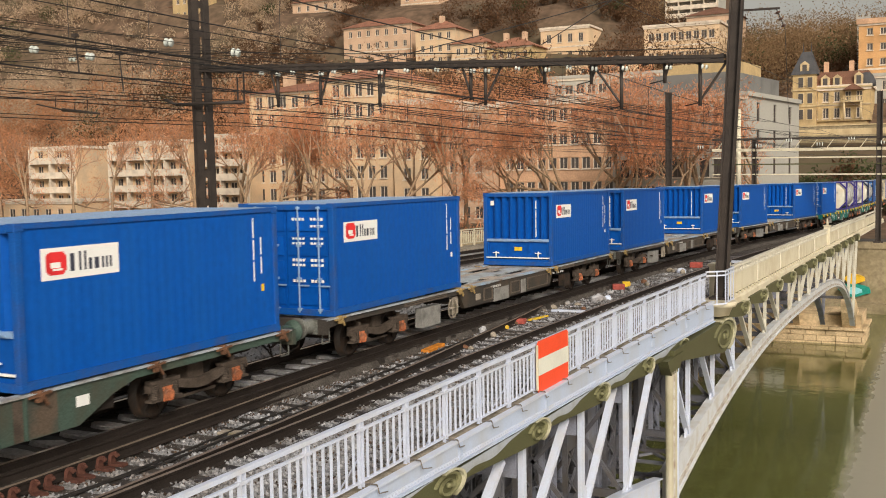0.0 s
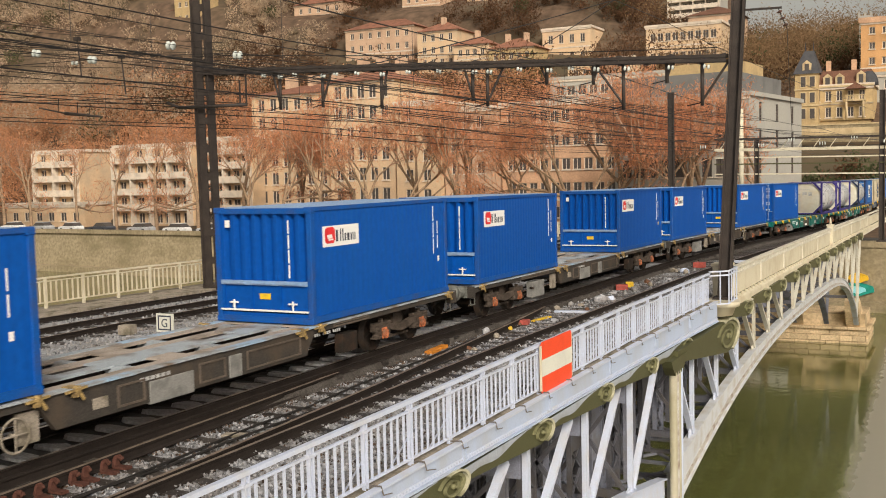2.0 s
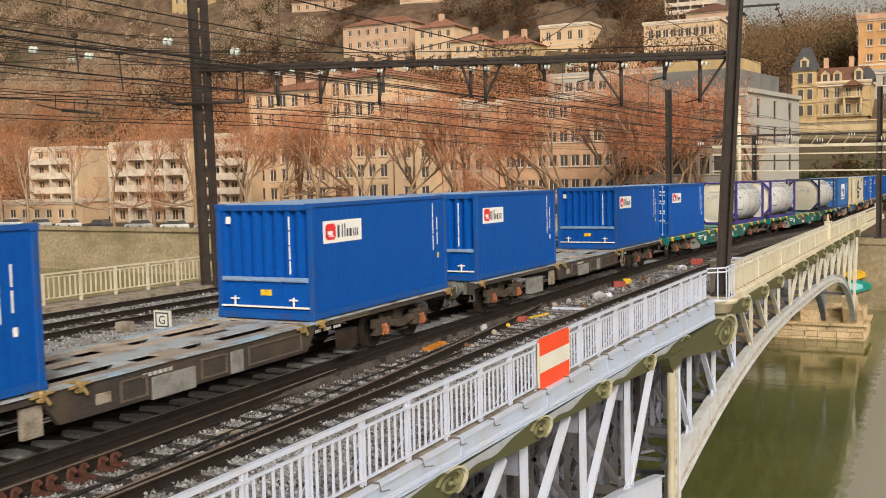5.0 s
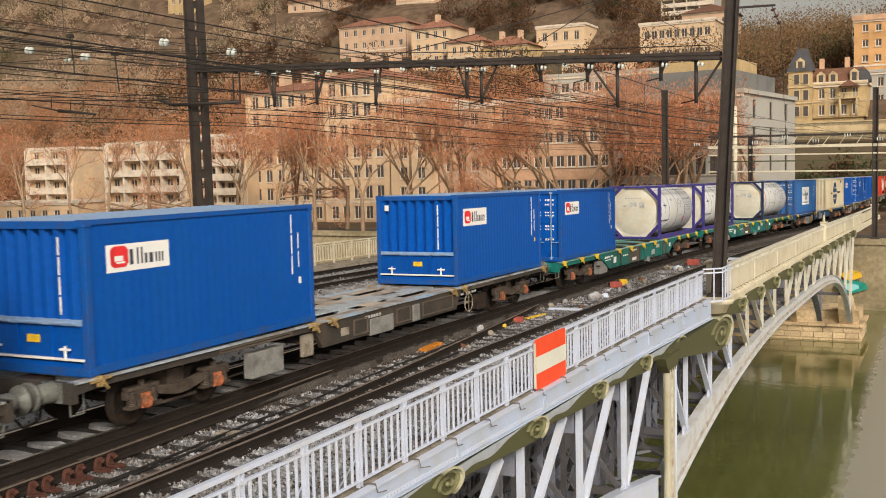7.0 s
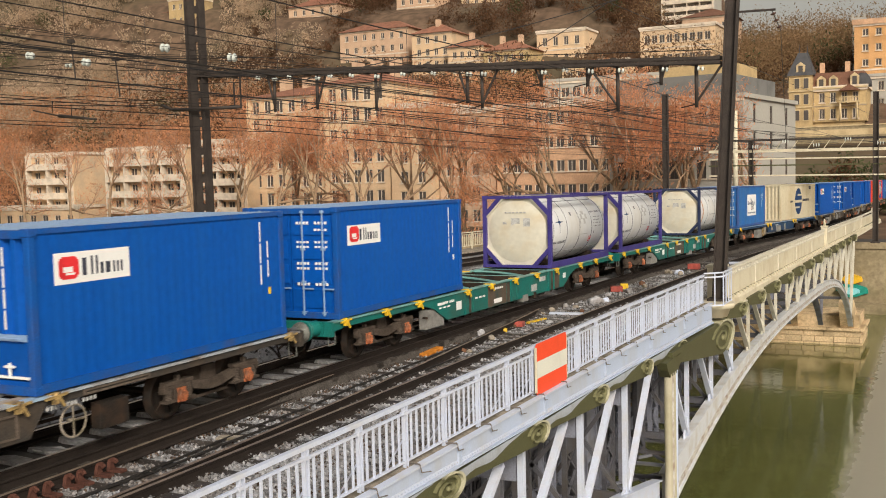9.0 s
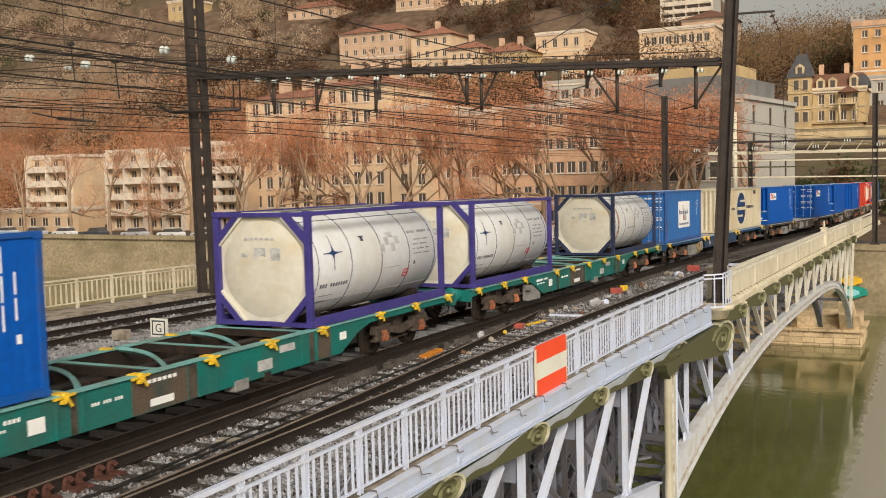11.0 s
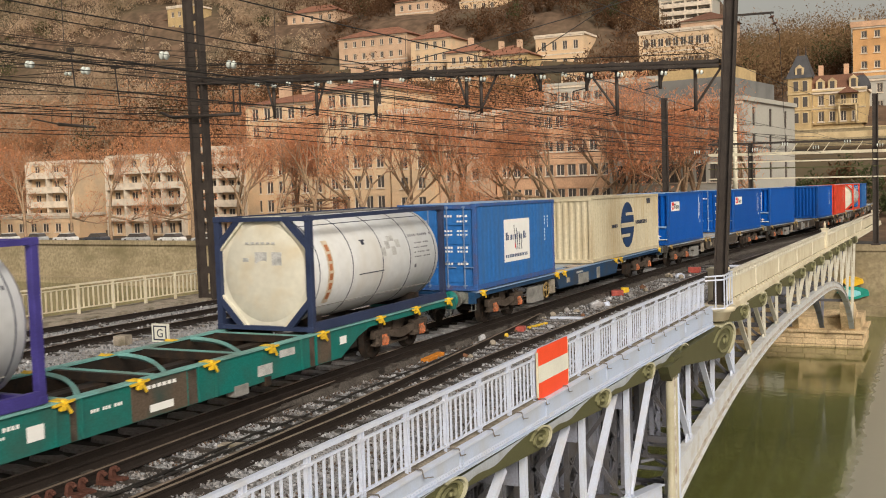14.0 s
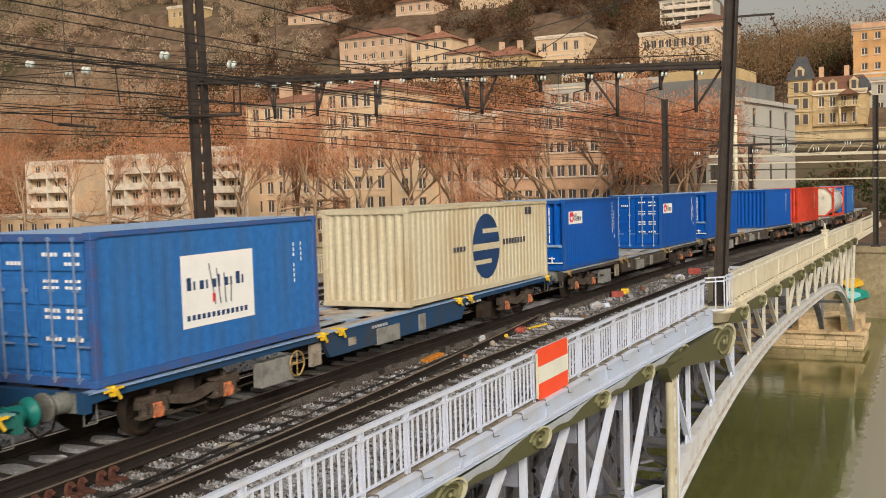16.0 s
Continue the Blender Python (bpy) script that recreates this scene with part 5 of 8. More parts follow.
def hip_roof(parent, x0, x1, y0, y1, z, rise, material, over=0.5, ridge=0.5, mat4=None):
    x0, x1, y0, y1 = x0 - over, x1 + over, y0 - over, y1 + over
    bm = bmesh.new()
    v = [bm.verts.new(p) for p in ((x0, y0, z), (x1, y0, z), (x1, y1, z), (x0, y1, z))]
    k = min((y1 - y0) / 2, (x1 - x0) / 2) * 2 * ridge
    ym = (y0 + y1) / 2
    r = [bm.verts.new((x0 + k, ym, z + rise)), bm.verts.new((x1 - k, ym, z + rise))]
    for f in ((v[0], v[1], r[1], r[0]), (v[1], v[2], r[1]), (v[2], v[3], r[0], r[1]), (v[3], v[0], r[0]), (v[3], v[2], v[1], v[0])):
        bm.faces.new(f)
    ob = part("roof", bm, material, parent)
    if mat4 is not None:
        ob.matrix_basis = mat4
    return ob


def building(name, x0, x1, y, z0, z1, depth, floors, bays, wall, roof="flat", roof_mat=TILE, win=(1.1, 1.5), label="", balconies=False, chimneys=0, base=3.0, side_bays=0, rise=2.2, yaw=0.0, group=""):
    """A house or block; its front looks towards the river."""
    c = thing(name, label, "building", group, at=pose(x0, y, z0, 0, 0, yaw))
    w, h = x1 - x0, z1 - z0
    storey = h / floors
    ww, wh = min(win[0], (w - 1) / bays * 0.75), min(win[1], storey * 0.68)
    facade(c, 0, w, 0, floors, bays, storey, ww, wh, wall)
    bm = bmesh.new()
    box(bm, 0.0, w - 0.35 if side_bays else w, 0.3, depth, -base, h)
    part("core", bm, wall, c)
    if side_bays:
        side = Matrix.Translation((w, 0, 0)) @ Matrix.Rotation(radians(90), 4, "Z")
        facade(c, 0.3, depth, 0, floors, side_bays, storey, ww, wh, wall, turn=side, sill=False)
    if roof == "flat":
        bm = bmesh.new()
        box(bm, -0.25, w + 0.25, -0.25, depth, h, h + 0.4)
        part("roof", bm, TRIM if wall is not GREY_R else GREY_R, c)
    else:
        r = hip_roof(c, 0, w, 0, depth, h, rise, roof_mat, ridge=0.5 if roof == "hip" else 0.02)
        for i in range(chimneys):
            bm = bmesh.new()
            x = w * (i + 0.7) / (chimneys + 0.4)
            box(bm, x - 0.4, x + 0.4, depth * 0.35, depth * 0.5, h + rise * 0.3, h + rise + 0.9)
            part("chimney", bm, PINKISH, r)
    bm = bmesh.new()
    box(bm, -0.15, w + 0.15, -0.15, 0.0, h - 0.3, h)
    part("cornice", bm, TRIM, c)
    bm = bmesh.new()
    box(bm, -0.05, w + 0.05, -0.06, 0.0, storey - 0.15, storey + 0.1)
    part("string_course", bm, TRIM, c)
    if balconies:
        for f in range(1, floors):
            bm = bmesh.new()
            box(bm, 0.3, w - 0.3, -1.1, 0.0, f * storey - 0.1, f * storey + 0.08)
            box(bm, 0.3, w - 0.3, -1.1, -1.02, f * storey + 0.08, f * storey + 0.85)
            part("balcony", bm, TRIM, c, "white balcony front")
        for i in range(bays // 2 + 1):
            bm = bmesh.new()
            x = 0.3 + (w - 0.6) * i / (bays // 2)
            box(bm, x - 0.1, x + 0.1, -1.08, 0.0, 0, h)
            part("party_wall", bm, TRIM, c)
    return c


building("apartment_building", -127.5, -118.4, 114, -2.2, 8.8, 12, 5, 4, PALE, balconies=True, label="pale apartment block with balconies behind brown trees")
building("apartment_building", -109.3, -95.0, 112, -2.2, 9.0, 12, 5, 8, PALE, balconies=True, label="white apartment block with long balcony fronts")
building("apartment_building", -94.6, -85.8, 113.5, -2.2, 9.6, 12, 6, 5, PALE, balconies=True, label="pale apartment block with stacked balconies")
building("apartment_building", -87.5, -74.5, 116, -2.2, 15.4, 14, 7, 6, PALE, "hip", win=(1.1, 1.7), rise=2.0, chimneys=3, label="tall cream town house with rows of windows")
building("apartment_building", -74.3, -64.4, 115, -2.2, 16.4, 14, 7, 5, PALE, "hip", win=(1.1, 1.7), rise=2.4, chimneys=3, label="tall pale town house with a tiled roof")
building("apartment_building", -64.0, -57.8, 114.5, -2.2, 13.0, 12, 6, 2, PALE, label="narrow cream town house with few windows")
building("apartment_building", -57.6, -51.2, 115.5, -2.2, 12.0, 12, 5, 3, PINKISH, label="pink-beige town house with small windows")
building("office_building", -50.9, -27.0, 118, -2.2, 12.4, 14, 5, 16, BRICKY, win=(1.25, 1.4), label="long brown office block with ribbon windows")
building("office_building", -50.0, -30.0, 133, 8.0, 16.5, 10, 3, 12, GREY_R, win=(1.3, 1.3), label="grey office block behind the trees")
# grey modern block with a recessed top storey
grey = building("office_building", -30.2, -16.95, 98, -2.2, 10.6, 17.0, 5, 9, GREY_R, win=(0.95, 1.75), side_bays=3, yaw=-8.0, label="pale grey modern block with narrow upright windows")
bm = bmesh.new()
box(bm, 0.5, 11.6, 1.2, 15.5, 11.0 + 2.2 + 0.0, 15.2)
part("top_storey", bm, GREY_D, grey, "dark grey recessed top storey")
bm = bmesh.new()
box(bm, 3, 10.5, 6, 13, 15.2, 16.6)
part("plant_room", bm, VILLA, grey, "cream plant room")

# ornate villa on the slope
TRIM_OLD = mat("weathered_cream_stone", (0.56, 0.44, 0.26), 0.85, vary=0.12, scale=1.0, dirt=(0.34, 0.25, 0.14), dirt_amount=0.4)
ROOF_OLD = mat("brown_weathered_roof", (0.17, 0.085, 0.055), 0.85, vary=0.25, scale=1.0, fine=8)


def frustum(bm, x0, x1, y0, y1, z0, X0, X1, Y0, Y1, z1):
    """A roof block that draws in from the lower to the upper rectangle."""
    lo = [bm.verts.new(p) for p in ((x0, y0, z0), (x1, y0, z0), (x1, y1, z0), (x0, y1, z0))]
    hi = [bm.verts.new(p) for p in ((X0, Y0, z1), (X1, Y0, z1), (X1, Y1, z1), (X0, Y1, z1))]
    for i in range(4):
        j = (i + 1) % 4
        bm.faces.new((lo[i], lo[j], hi[j], hi[i]))
    bm.faces.new(hi)
    bm.faces.new(lo[::-1])


villa = building("villa", -19.6, -10.1, 145, 10.0, 14.3, 9, 2, 6, VILLA, "flat", SLATE, (0.75, 1.35), "ornate yellow limestone villa with a slate mansard roof", base=6, side_bays=3)
bm = bmesh.new()
frustum(bm, 2.6, 9.6, -0.1, 9, 4.5, 3.0, 9.2, 0.7, 8.2, 6.5)
part("mansard_roof", bm, ROOF_OLD, villa, "faded red-brown mansard roof")
bm = bmesh.new()
box(bm, 2.9, 9.65, -0.28, 0.0, 4.3, 4.52)
part("cornice", bm, TRIM_OLD, villa, "pale stone cornice")
bm = bmesh.new()
box(bm, 2.9, 9.6, -0.14, 0.0, 2.1, 2.28)
part("string_course", bm, TRIM_OLD, villa)
bm = bmesh.new()
box(bm, 0.0, 2.95, -1.0, 3.0, -4, 6.2)
tower_bay = part("tower", bm, VILLA, villa, "square stone corner tower")
bm = bmesh.new()
frustum(bm, -0.25, 3.2, -1.25, 3.2, 6.2, 1.0, 2.2, 0.4, 1.6, 9.3)
spire = part("tower_roof", bm, SLATE, tower_bay, "steep cut-off slate roof")
for x in (1.1, 2.1):
    bm = bmesh.new()
    rod(bm, (x, 1.0, 9.2), (x, 1.0, 10.6), 0.09, 6, 0.02)
    part("finial", bm, SLATE, tower_bay)
for z in (1.95, 4.05, 6.1):
    bm = bmesh.new()
    box(bm, -0.12, 3.07, -1.14, -0.99, z, z + 0.2)
    part("string_course", bm, TRIM_OLD, tower_bay)
for z in (0.3, 2.4, 4.5):
    for x in (0.75, 1.9):
        bm = bmesh.new()
        box(bm, x - 0.12, x + 0.72, -1.07, -0.99, z - 0.1, z + 1.42)
        part("window_surround", bm, TRIM_OLD, tower_bay)
        bm = bmesh.new()
        box(bm, x, x + 0.6, -1.085, -1.06, z, z + 1.3)
        part("window", bm, PANE, tower_bay)
for x, h in ((1.5, 8.0), (4.0, 6.1), (5.5, 6.1), (8.1, 6.3)):
    y, z = (-1.0, 6.3) if x == 1.5 else (-0.2, 4.5)
    bm = bmesh.new()
    prism_pts = [(x - 0.55, z), (x + 0.55, z), (x + 0.55, h - 0.45), (x, h), (x - 0.55, h - 0.45)]
    front = [bm.verts.new((px, y, pz)) for px, pz in prism_pts]
    back = [bm.verts.new((px, y + 1.3, pz)) for px, pz in prism_pts]
    for i in range(5):
        bm.faces.new((front[i], front[(i + 1) % 5], back[(i + 1) % 5], back[i]))
    bm.faces.new(front[::-1])
    dormer = part("dormer", bm, TRIM_OLD, villa, "pale stone dormer")
    bm = bmesh.new()
    box(bm, x - 0.28, x + 0.28, y - 0.02, y + 0.02, z + 0.2, h - 0.5)
    part("pane", bm, PANE, dormer)
bm = bmesh.new()
revolve(bm, (8.9, 1.0, 4.4), (0, 0, 1), [(0, 1.25), (0.7, 1.2), (1.3, 0.95), (1.75, 0.55), (1.95, 0.05)], 16)
part("dome_roof", bm, SLATE, villa, "rounded slate roof")
bm = bmesh.new()
box(bm, 6.3, 8.7, -1.1, 0.0, 2.35, 2.55)
for i in range(13):
    box(bm, 6.34 + i * 0.185, 6.42 + i * 0.185, -1.08, -0.98, 2.55, 3.05)
box(bm, 6.3, 8.7, -1.12, -0.94, 3.05, 3.15)
part("balcony", bm, TRIM_OLD, villa, "stone balcony with balusters")
for x in (6.4, 8.45):
    bm = bmesh.new()
    rod(bm, (x, -0.95, 0), (x, -0.95, 2.35), 0.14, 10)
    part("column", bm, TRIM_OLD, villa)
bm = bmesh.new()
frustum(bm, 6.2, 8.8, -1.1, 0.1, 3.95, 7.45, 7.55, -0.9, 0.1, 4.75)
part("gable", bm, ROOF_OLD, villa, "tiled gable over the balcony")
for x in (3.4, 6.6):
    bm = bmesh.new()
    box(bm, x, x + 0.6, 3.5, 4.2, 6.3, 8.1)
    part("chimney", bm, BRICKY, villa)
bm = bmesh.new()
box(bm, -4, 14, -3, -2.6, -5.5, -0.75)
terrace = part("terrace_wall", bm, WALL_QUAY, villa, "mossy terrace wall")
bm = bmesh.new()
box(bm, -4, 14, -3.1, -2.5, -0.75, -0.6)
part("coping", bm, TRIM_OLD, terrace)
bm = bmesh.new()
box(bm, -4, 14, -6.3, -6.0, -2.0, -1.25)
part("balustrade", bm, TRIM_OLD, villa, "white garden balustrade")
building("apartment_building", -10.2, -1.0, 153, 9.0, 16.2, 8, 3, 5, GREY_R, win=(0.8, 1.3), label="plain grey apartment house beside the villa", base=6)
tower = building("apartment_building", -12.6, -4.5, 158, 15.5, 24.0, 10, 4, 4, ORANGE, win=(0.8, 1.0), label="orange-pink apartment tower on the hill", base=6)
bm = bmesh.new()
box(bm, -0.3, 8.3, -0.3, 8, 8.45, 9.2)
part("roof_edge", bm, BRICKY, tower)
bm = bmesh.new()
box(bm, -13.9, -12.2, 171.2, 172.8, 18, 26.4)
box(bm, -14.1, -12.0, 171.0, 173.0, 26.4, 26.75)
for x in (-14.05, -13.2, -12.35):
    box(bm, x, x + 0.3, 171.02, 171.3, 26.75, 27.3)
tagged(part("stone_turret", bm, GREY_R), "square grey stone turret among hillside trees", "turret")

# houses on the slope
HOUSES = "houses on the hillside"
building("hillside_house", -121, -104, 195, 28.0, 36.0, 9, 3, 7, PINKISH, "hip", TILE, (0.9, 1.3), "long pink-beige house with a tiled roof on the slope", base=8, group=HOUSES)
building("hillside_house", -101, -91.8, 191, 26.0, 33.6, 8, 3, 4, PALE, "hip", TILE, (0.9, 1.4), "cream house with a pink tiled roof on the slope", base=8, chimneys=1, group=HOUSES)
building("hillside_house", -91.2, -83.5, 188, 24.0, 29.8, 8, 2, 4, PALE, "hip", TILE, (0.9, 1.3), "small cream house with a tiled roof on the slope", base=8, chimneys=1, group=HOUSES)
building("hillside_house", -83.0, -73.6, 187, 22.5, 28.4, 8, 2, 5, VILLA, "hip", TILE, (0.9, 1.3), "yellowish house with a tiled roof on the slope", base=8, chimneys=2, group=HOUSES)
building("hillside_house", -74.8, -64.7, 195, 25.0, 32.2, 8, 2, 4, PALE, "flat", TILE, (1.0, 1.7), "cream villa with a stepped gable on the slope", base=8, group=HOUSES)
building("hillside_house", -47.5, -38.0, 203, 27.0, 33.6, 10, 2, 5, PINKISH, "hip", ROOF_OLD, (1.0, 1.1), "large house with a brown tiled roof on the ridge", base=8, group=HOUSES)
building("hillside_house", -51.5, -38.0, 187, 22.8, 29.9, 9, 2, 9, PALE, "flat", TILE, (1.15, 1.5), "large cream house with a flat roof and band of windows", base=8, side_bays=3, group=HOUSES)
building("hillside_house", -64.2, -52.0, 180, 20.0, 24.0, 8, 1, 6, PALE, "flat", TILE, (1.0, 1.2), "low pale house on the slope", base=8, group=HOUSES)
building("hillside_house", -190, -178.5, 207, 40.0, 47.4, 8, 2, 5, VILLA, "hip", TILE, (0.9, 1.3), "yellow house with an orange roof on the slope", base=8, group=HOUSES)
building("hillside_house", -177.5, -170, 205, 40.0, 50.0, 8, 3, 3, VILLA, "flat", TILE, (0.9, 1.3), "tall yellow house on the slope", base=8, group=HOUSES)
building("hillside_house", -118, -108, 216, 41.0, 46.6, 8, 2, 4, PINKISH, "hip", TILE, (0.9, 1.3), "pink house with a tiled roof high on the slope", base=8, group=HOUSES)
building("hillside_house", -104, -94, 222, 43.5, 48.5, 8, 2, 4, PALE, "hip", TILE, (0.9, 1.3), "cream house high on the slope", base=8, group=HOUSES)
building("hillside_house", -146, -132, 212, 40.5, 46.0, 8, 2, 5, PINKISH, "hip", TILE, (0.9, 1.3), "pink-beige house high on the slope", base=8, group=HOUSES)
building("hillside_house", -214, -196, 190, 25.5, 31.0, 8, 2, 6, PINKISH, "hip", TILE, (0.9, 1.3), "weathered pink house low on the slope", base=8, group=HOUSES)
building("hillside_house", -172, -158, 190, 25.0, 29.0, 8, 1, 6, PALE, "hip", TILE, (0.9, 1.3), "long pale house low on the slope", base=8, group=HOUSES)
building("hillside_house", -60, -48, 236, 36.5, 43.5, 8, 4, 8, GREY_R, "flat", TILE, (1.1, 1.0), "grey apartment block on the ridge", base=8, balconies=True, group=HOUSES)
building("shed", -128, -112, 108.5, -2.2, 0.9, 5, 1, 6, PALE, win=(1.2, 1.3), label="low white shed beside the quay road")


# ---- trees ----
BARK = mat("pale_plane_bark", (0.30, 0.205, 0.13), 0.9, vary=0.3, scale=1.5, fine=8, dirt=(0.17, 0.12, 0.08), dirt_amount=0.4)
BARK_D = mat("dark_winter_twigs", (0.40, 0.25, 0.165), 0.9, vary=0.3)
# leaf, rust and grey crown colours are brightened in place of haze
LEAF = mat("orange_brown_leaves", (0.70, 0.33, 0.18), 0.8, vary=0.25, scale=0.5, fine=1.2, bump=0, dirt=(0.33, 0.16, 0.075), dirt_amount=0.4)
WOOD_RUST = mat("rust_brown_winter_crowns", (0.60, 0.31, 0.165), 0.9, vary=0.4, scale=0.1, fine=0.8, bump=0, dirt=(0.26, 0.15, 0.09), dirt_amount=0.4)
WOOD_GREY = mat("haze_pale_winter_crowns", (0.58, 0.44, 0.31), 0.9, vary=0.2, scale=0.1, fine=0.8, bump=0, dirt=(0.20, 0.17, 0.11), dirt_amount=0.4)
WOOD_BROWN = mat("dark_brown_winter_crowns", (0.155, 0.085, 0.046), 0.9, vary=0.4, scale=0.1, fine=0.8, bump=0)
WOOD_OLIVE = mat("olive_brown_winter_crowns", (0.30, 0.19, 0.10), 0.9, vary=0.25, scale=0.1, fine=0.8, bump=0, dirt=(0.20, 0.14, 0.075), dirt_amount=0.4)
WOOD_GREEN = mat("dark_evergreen_crowns", (0.09, 0.105, 0.045), 0.9, vary=0.4, scale=0.1, fine=0.8, bump=0)


def leafy(m, through_light=0.45):
    """Thin leaves and twigs that let part of the light through."""
    nt = m.node_tree
    bsdf = nt.nodes["Principled BSDF"]
    tr, mx = nt.nodes.new("ShaderNodeBsdfTranslucent"), nt.nodes.new("ShaderNodeMixShader")
    nt.links.new(bsdf.inputs["Base Color"].links[0].from_socket, tr.inputs["Color"])
    mx.inputs[0].default_value = through_light
    nt.links.new(bsdf.outputs[0], mx.inputs[1])
    nt.links.new(tr.outputs[0], mx.inputs[2])
    nt.links.new(mx.outputs[0], nt.nodes["Material Output"].inputs["Surface"])


for m in (LEAF, WOOD_RUST, WOOD_GREY, WOOD_BROWN, WOOD_OLIVE, WOOD_GREEN):
    leafy(m)


def leaf_cloud(rng, centre, radii, count, size, shell=0.35, long=1.35, thin=0.48, rise=0.8):
    """Small leaves or twig sprays, mostly upright, spread through an ellipsoid."""
    d = rng.normal(size=(count, 3))
    d /= np.linalg.norm(d, axis=1)[:, None]
    p = d * (shell + (1 - shell) * rng.random((count, 1)) ** 0.6) * np.array(radii) + np.array(centre)
    u = rng.normal(size=(count, 3)) + np.array((0, 0, rise))
    u /= np.linalg.norm(u, axis=1)[:, None]
    w = np.cross(u, rng.normal(size=(count, 3)))
    w /= np.linalg.norm(w, axis=1)[:, None]
    s = size * rng.uniform(0.5, 1.3, (count, 1))
    u, w = u * s * long, w * s * thin
    return np.stack([p - u - w, p + u - w, p + u + w, p - u + w], 1).reshape(-1, 3)


def quad_mesh(name, verts, material):
    me = bpy.data.meshes.new(name)
    n = len(verts) // 4
    me.from_pydata(verts.tolist(), [], np.arange(n * 4).reshape(-1, 4).tolist())
    me.materials.append(material)
    return me


def plane_tree(seed, height, leaves):
    """A pollarded plane tree: trunk, forking limbs, fine twigs and sparse brown leaves."""
    rng = np.random.default_rng(seed)
    trunk, twigs = bmesh.new(), bmesh.new()
    tips = []

    def grow(p, d, length, r, level):
        q = p + d * length
        rod(trunk if level < 3 else twigs, p, q, r, 7 if level < 2 else 4, r * 0.72, caps=False)
        if level >= 2:
            tips.append(q)
        if level == 5:
            return
        for _ in range(3 if level < 3 else 2):
            nd = (d + Vector(rng.normal(size=3)) * (0.42 if level else 0.5) + Vector((0, 0, 0.22))).normalized()
            grow(q, nd, length * rng.uniform(0.62, 0.85), r * 0.62, level + 1)

    grow(Vector((0, 0, 0)), Vector((rng.normal() * 0.03, 0, 1)).normalized(), height * 0.26, 0.25, 0)
    c = thing("plane_tree", "", "tree")
    part("trunk", trunk, BARK, c, "pale mottled trunk and limbs")
    tagged(part("branchwork", twigs, BARK_D, c, "fine dark twigs"), kind="stuff")
    clouds = [leaf_cloud(rng, tip, (1.15, 1.15, 1.0), leaves, 0.065, 0.0, 2.4, 0.36, 0.9) for tip in tips]
    crown = new("crown", quad_mesh("crown", np.concatenate(clouds), LEAF))
    crown.parent = c
    tagged(crown, "sparse orange-brown leaves")
    return c


TREE_LABEL = "plane tree with sparse orange-brown leaves on the quay"
masters = [plane_tree(11, 15.5, 17), plane_tree(12, 14.5, 15), plane_tree(13, 15, 16), plane_tree(14, 13.5, 10)]
rng = random.Random(4)
x = -150.0
i = 0
while x < -14:
    bare = x < -80
    src = masters[3] if bare else masters[i % 3]
    y = bank_y(x) + rng.uniform(3.0, 4.5)
    k = rng.uniform(0.92, 1.12)
    tree = copy_thing(src, pose(x, y, -2.2, 0, 0, rng.uniform(0, 360)) @ Matrix.Diagonal((k, k, k, 1)))
    tagged(tree, "bare plane tree with few brown leaves on the quay" if bare else TREE_LABEL, "tree", "plane trees along the quay")
    x += rng.uniform(5.2, 6.6) if not bare else rng.uniform(6.5, 9)
    i += 1
x = -78.0
while x < -20:
    tree = copy_thing(masters[i % 3], pose(x, bank_y(x) + rng.uniform(9, 11), -2.2, 0, 0, rng.uniform(0, 360)) @ Matrix.Diagonal((1.1, 1.1, 1.12, 1)))
    tagged(tree, TREE_LABEL, "tree", "plane trees along the quay")
    x += rng.uniform(7.5, 9.5)
    i += 1
for x in (-29.5, -25.0, -21.5):
    tree = copy_thing(masters[i % 3], pose(x, bank_y(x) + 2.2, -2.2, 0, 0, 70 * i) @ Matrix.Diagonal((0.95, 0.95, 0.9, 1)))
    tagged(tree, TREE_LABEL, "tree", "plane trees along the quay")
    i += 1
for m in masters:
    for o in (*m.children_recursive, m):
        bpy.data.objects.remove(o)

HOUSE_BOXES = [(o.matrix_basis.translation.x, o.matrix_basis.translation.y) for o in scene.objects if o.name.startswith(("hillside_house", "villa")) or o.name.startswith("apartment_building") and o.matrix_basis.translation.y > 140]


def woods(name, material, count, region, size, seed, label, leaf=0.15, clumps=105, front=17, group=3):
    """Crowns of far woods as many small leaf clumps."""
    g = np.random.default_rng(seed)
    clouds = []
    x0, x1, y0, y1 = region
    for _ in range(count):
        x, y = g.uniform(x0, x1), g.uniform(y0, y1)
        if any(hx - 3 < x < hx + 18 and hy - front < y < hy + 8 for hx, hy in HOUSE_BOXES):
            continue
        if -34 < x < -8 and y < 118:
            continue
        r = size * g.uniform(0.6, 1.25)
        z = hill_height(x, y)
        for _ in range(group):
            o = g.normal(size=3) * r * 0.45
            clouds.append(leaf_cloud(g, (x + o[0], y + o[1], z + r * 0.8 + abs(o[2])), (r * 0.75, r * 0.75, r * 0.85), clumps, leaf, 0.3))
    ob = new(name, quad_mesh(name, np.concatenate(clouds), material))
    return tagged(ob, label, "trees", kind="stuff")


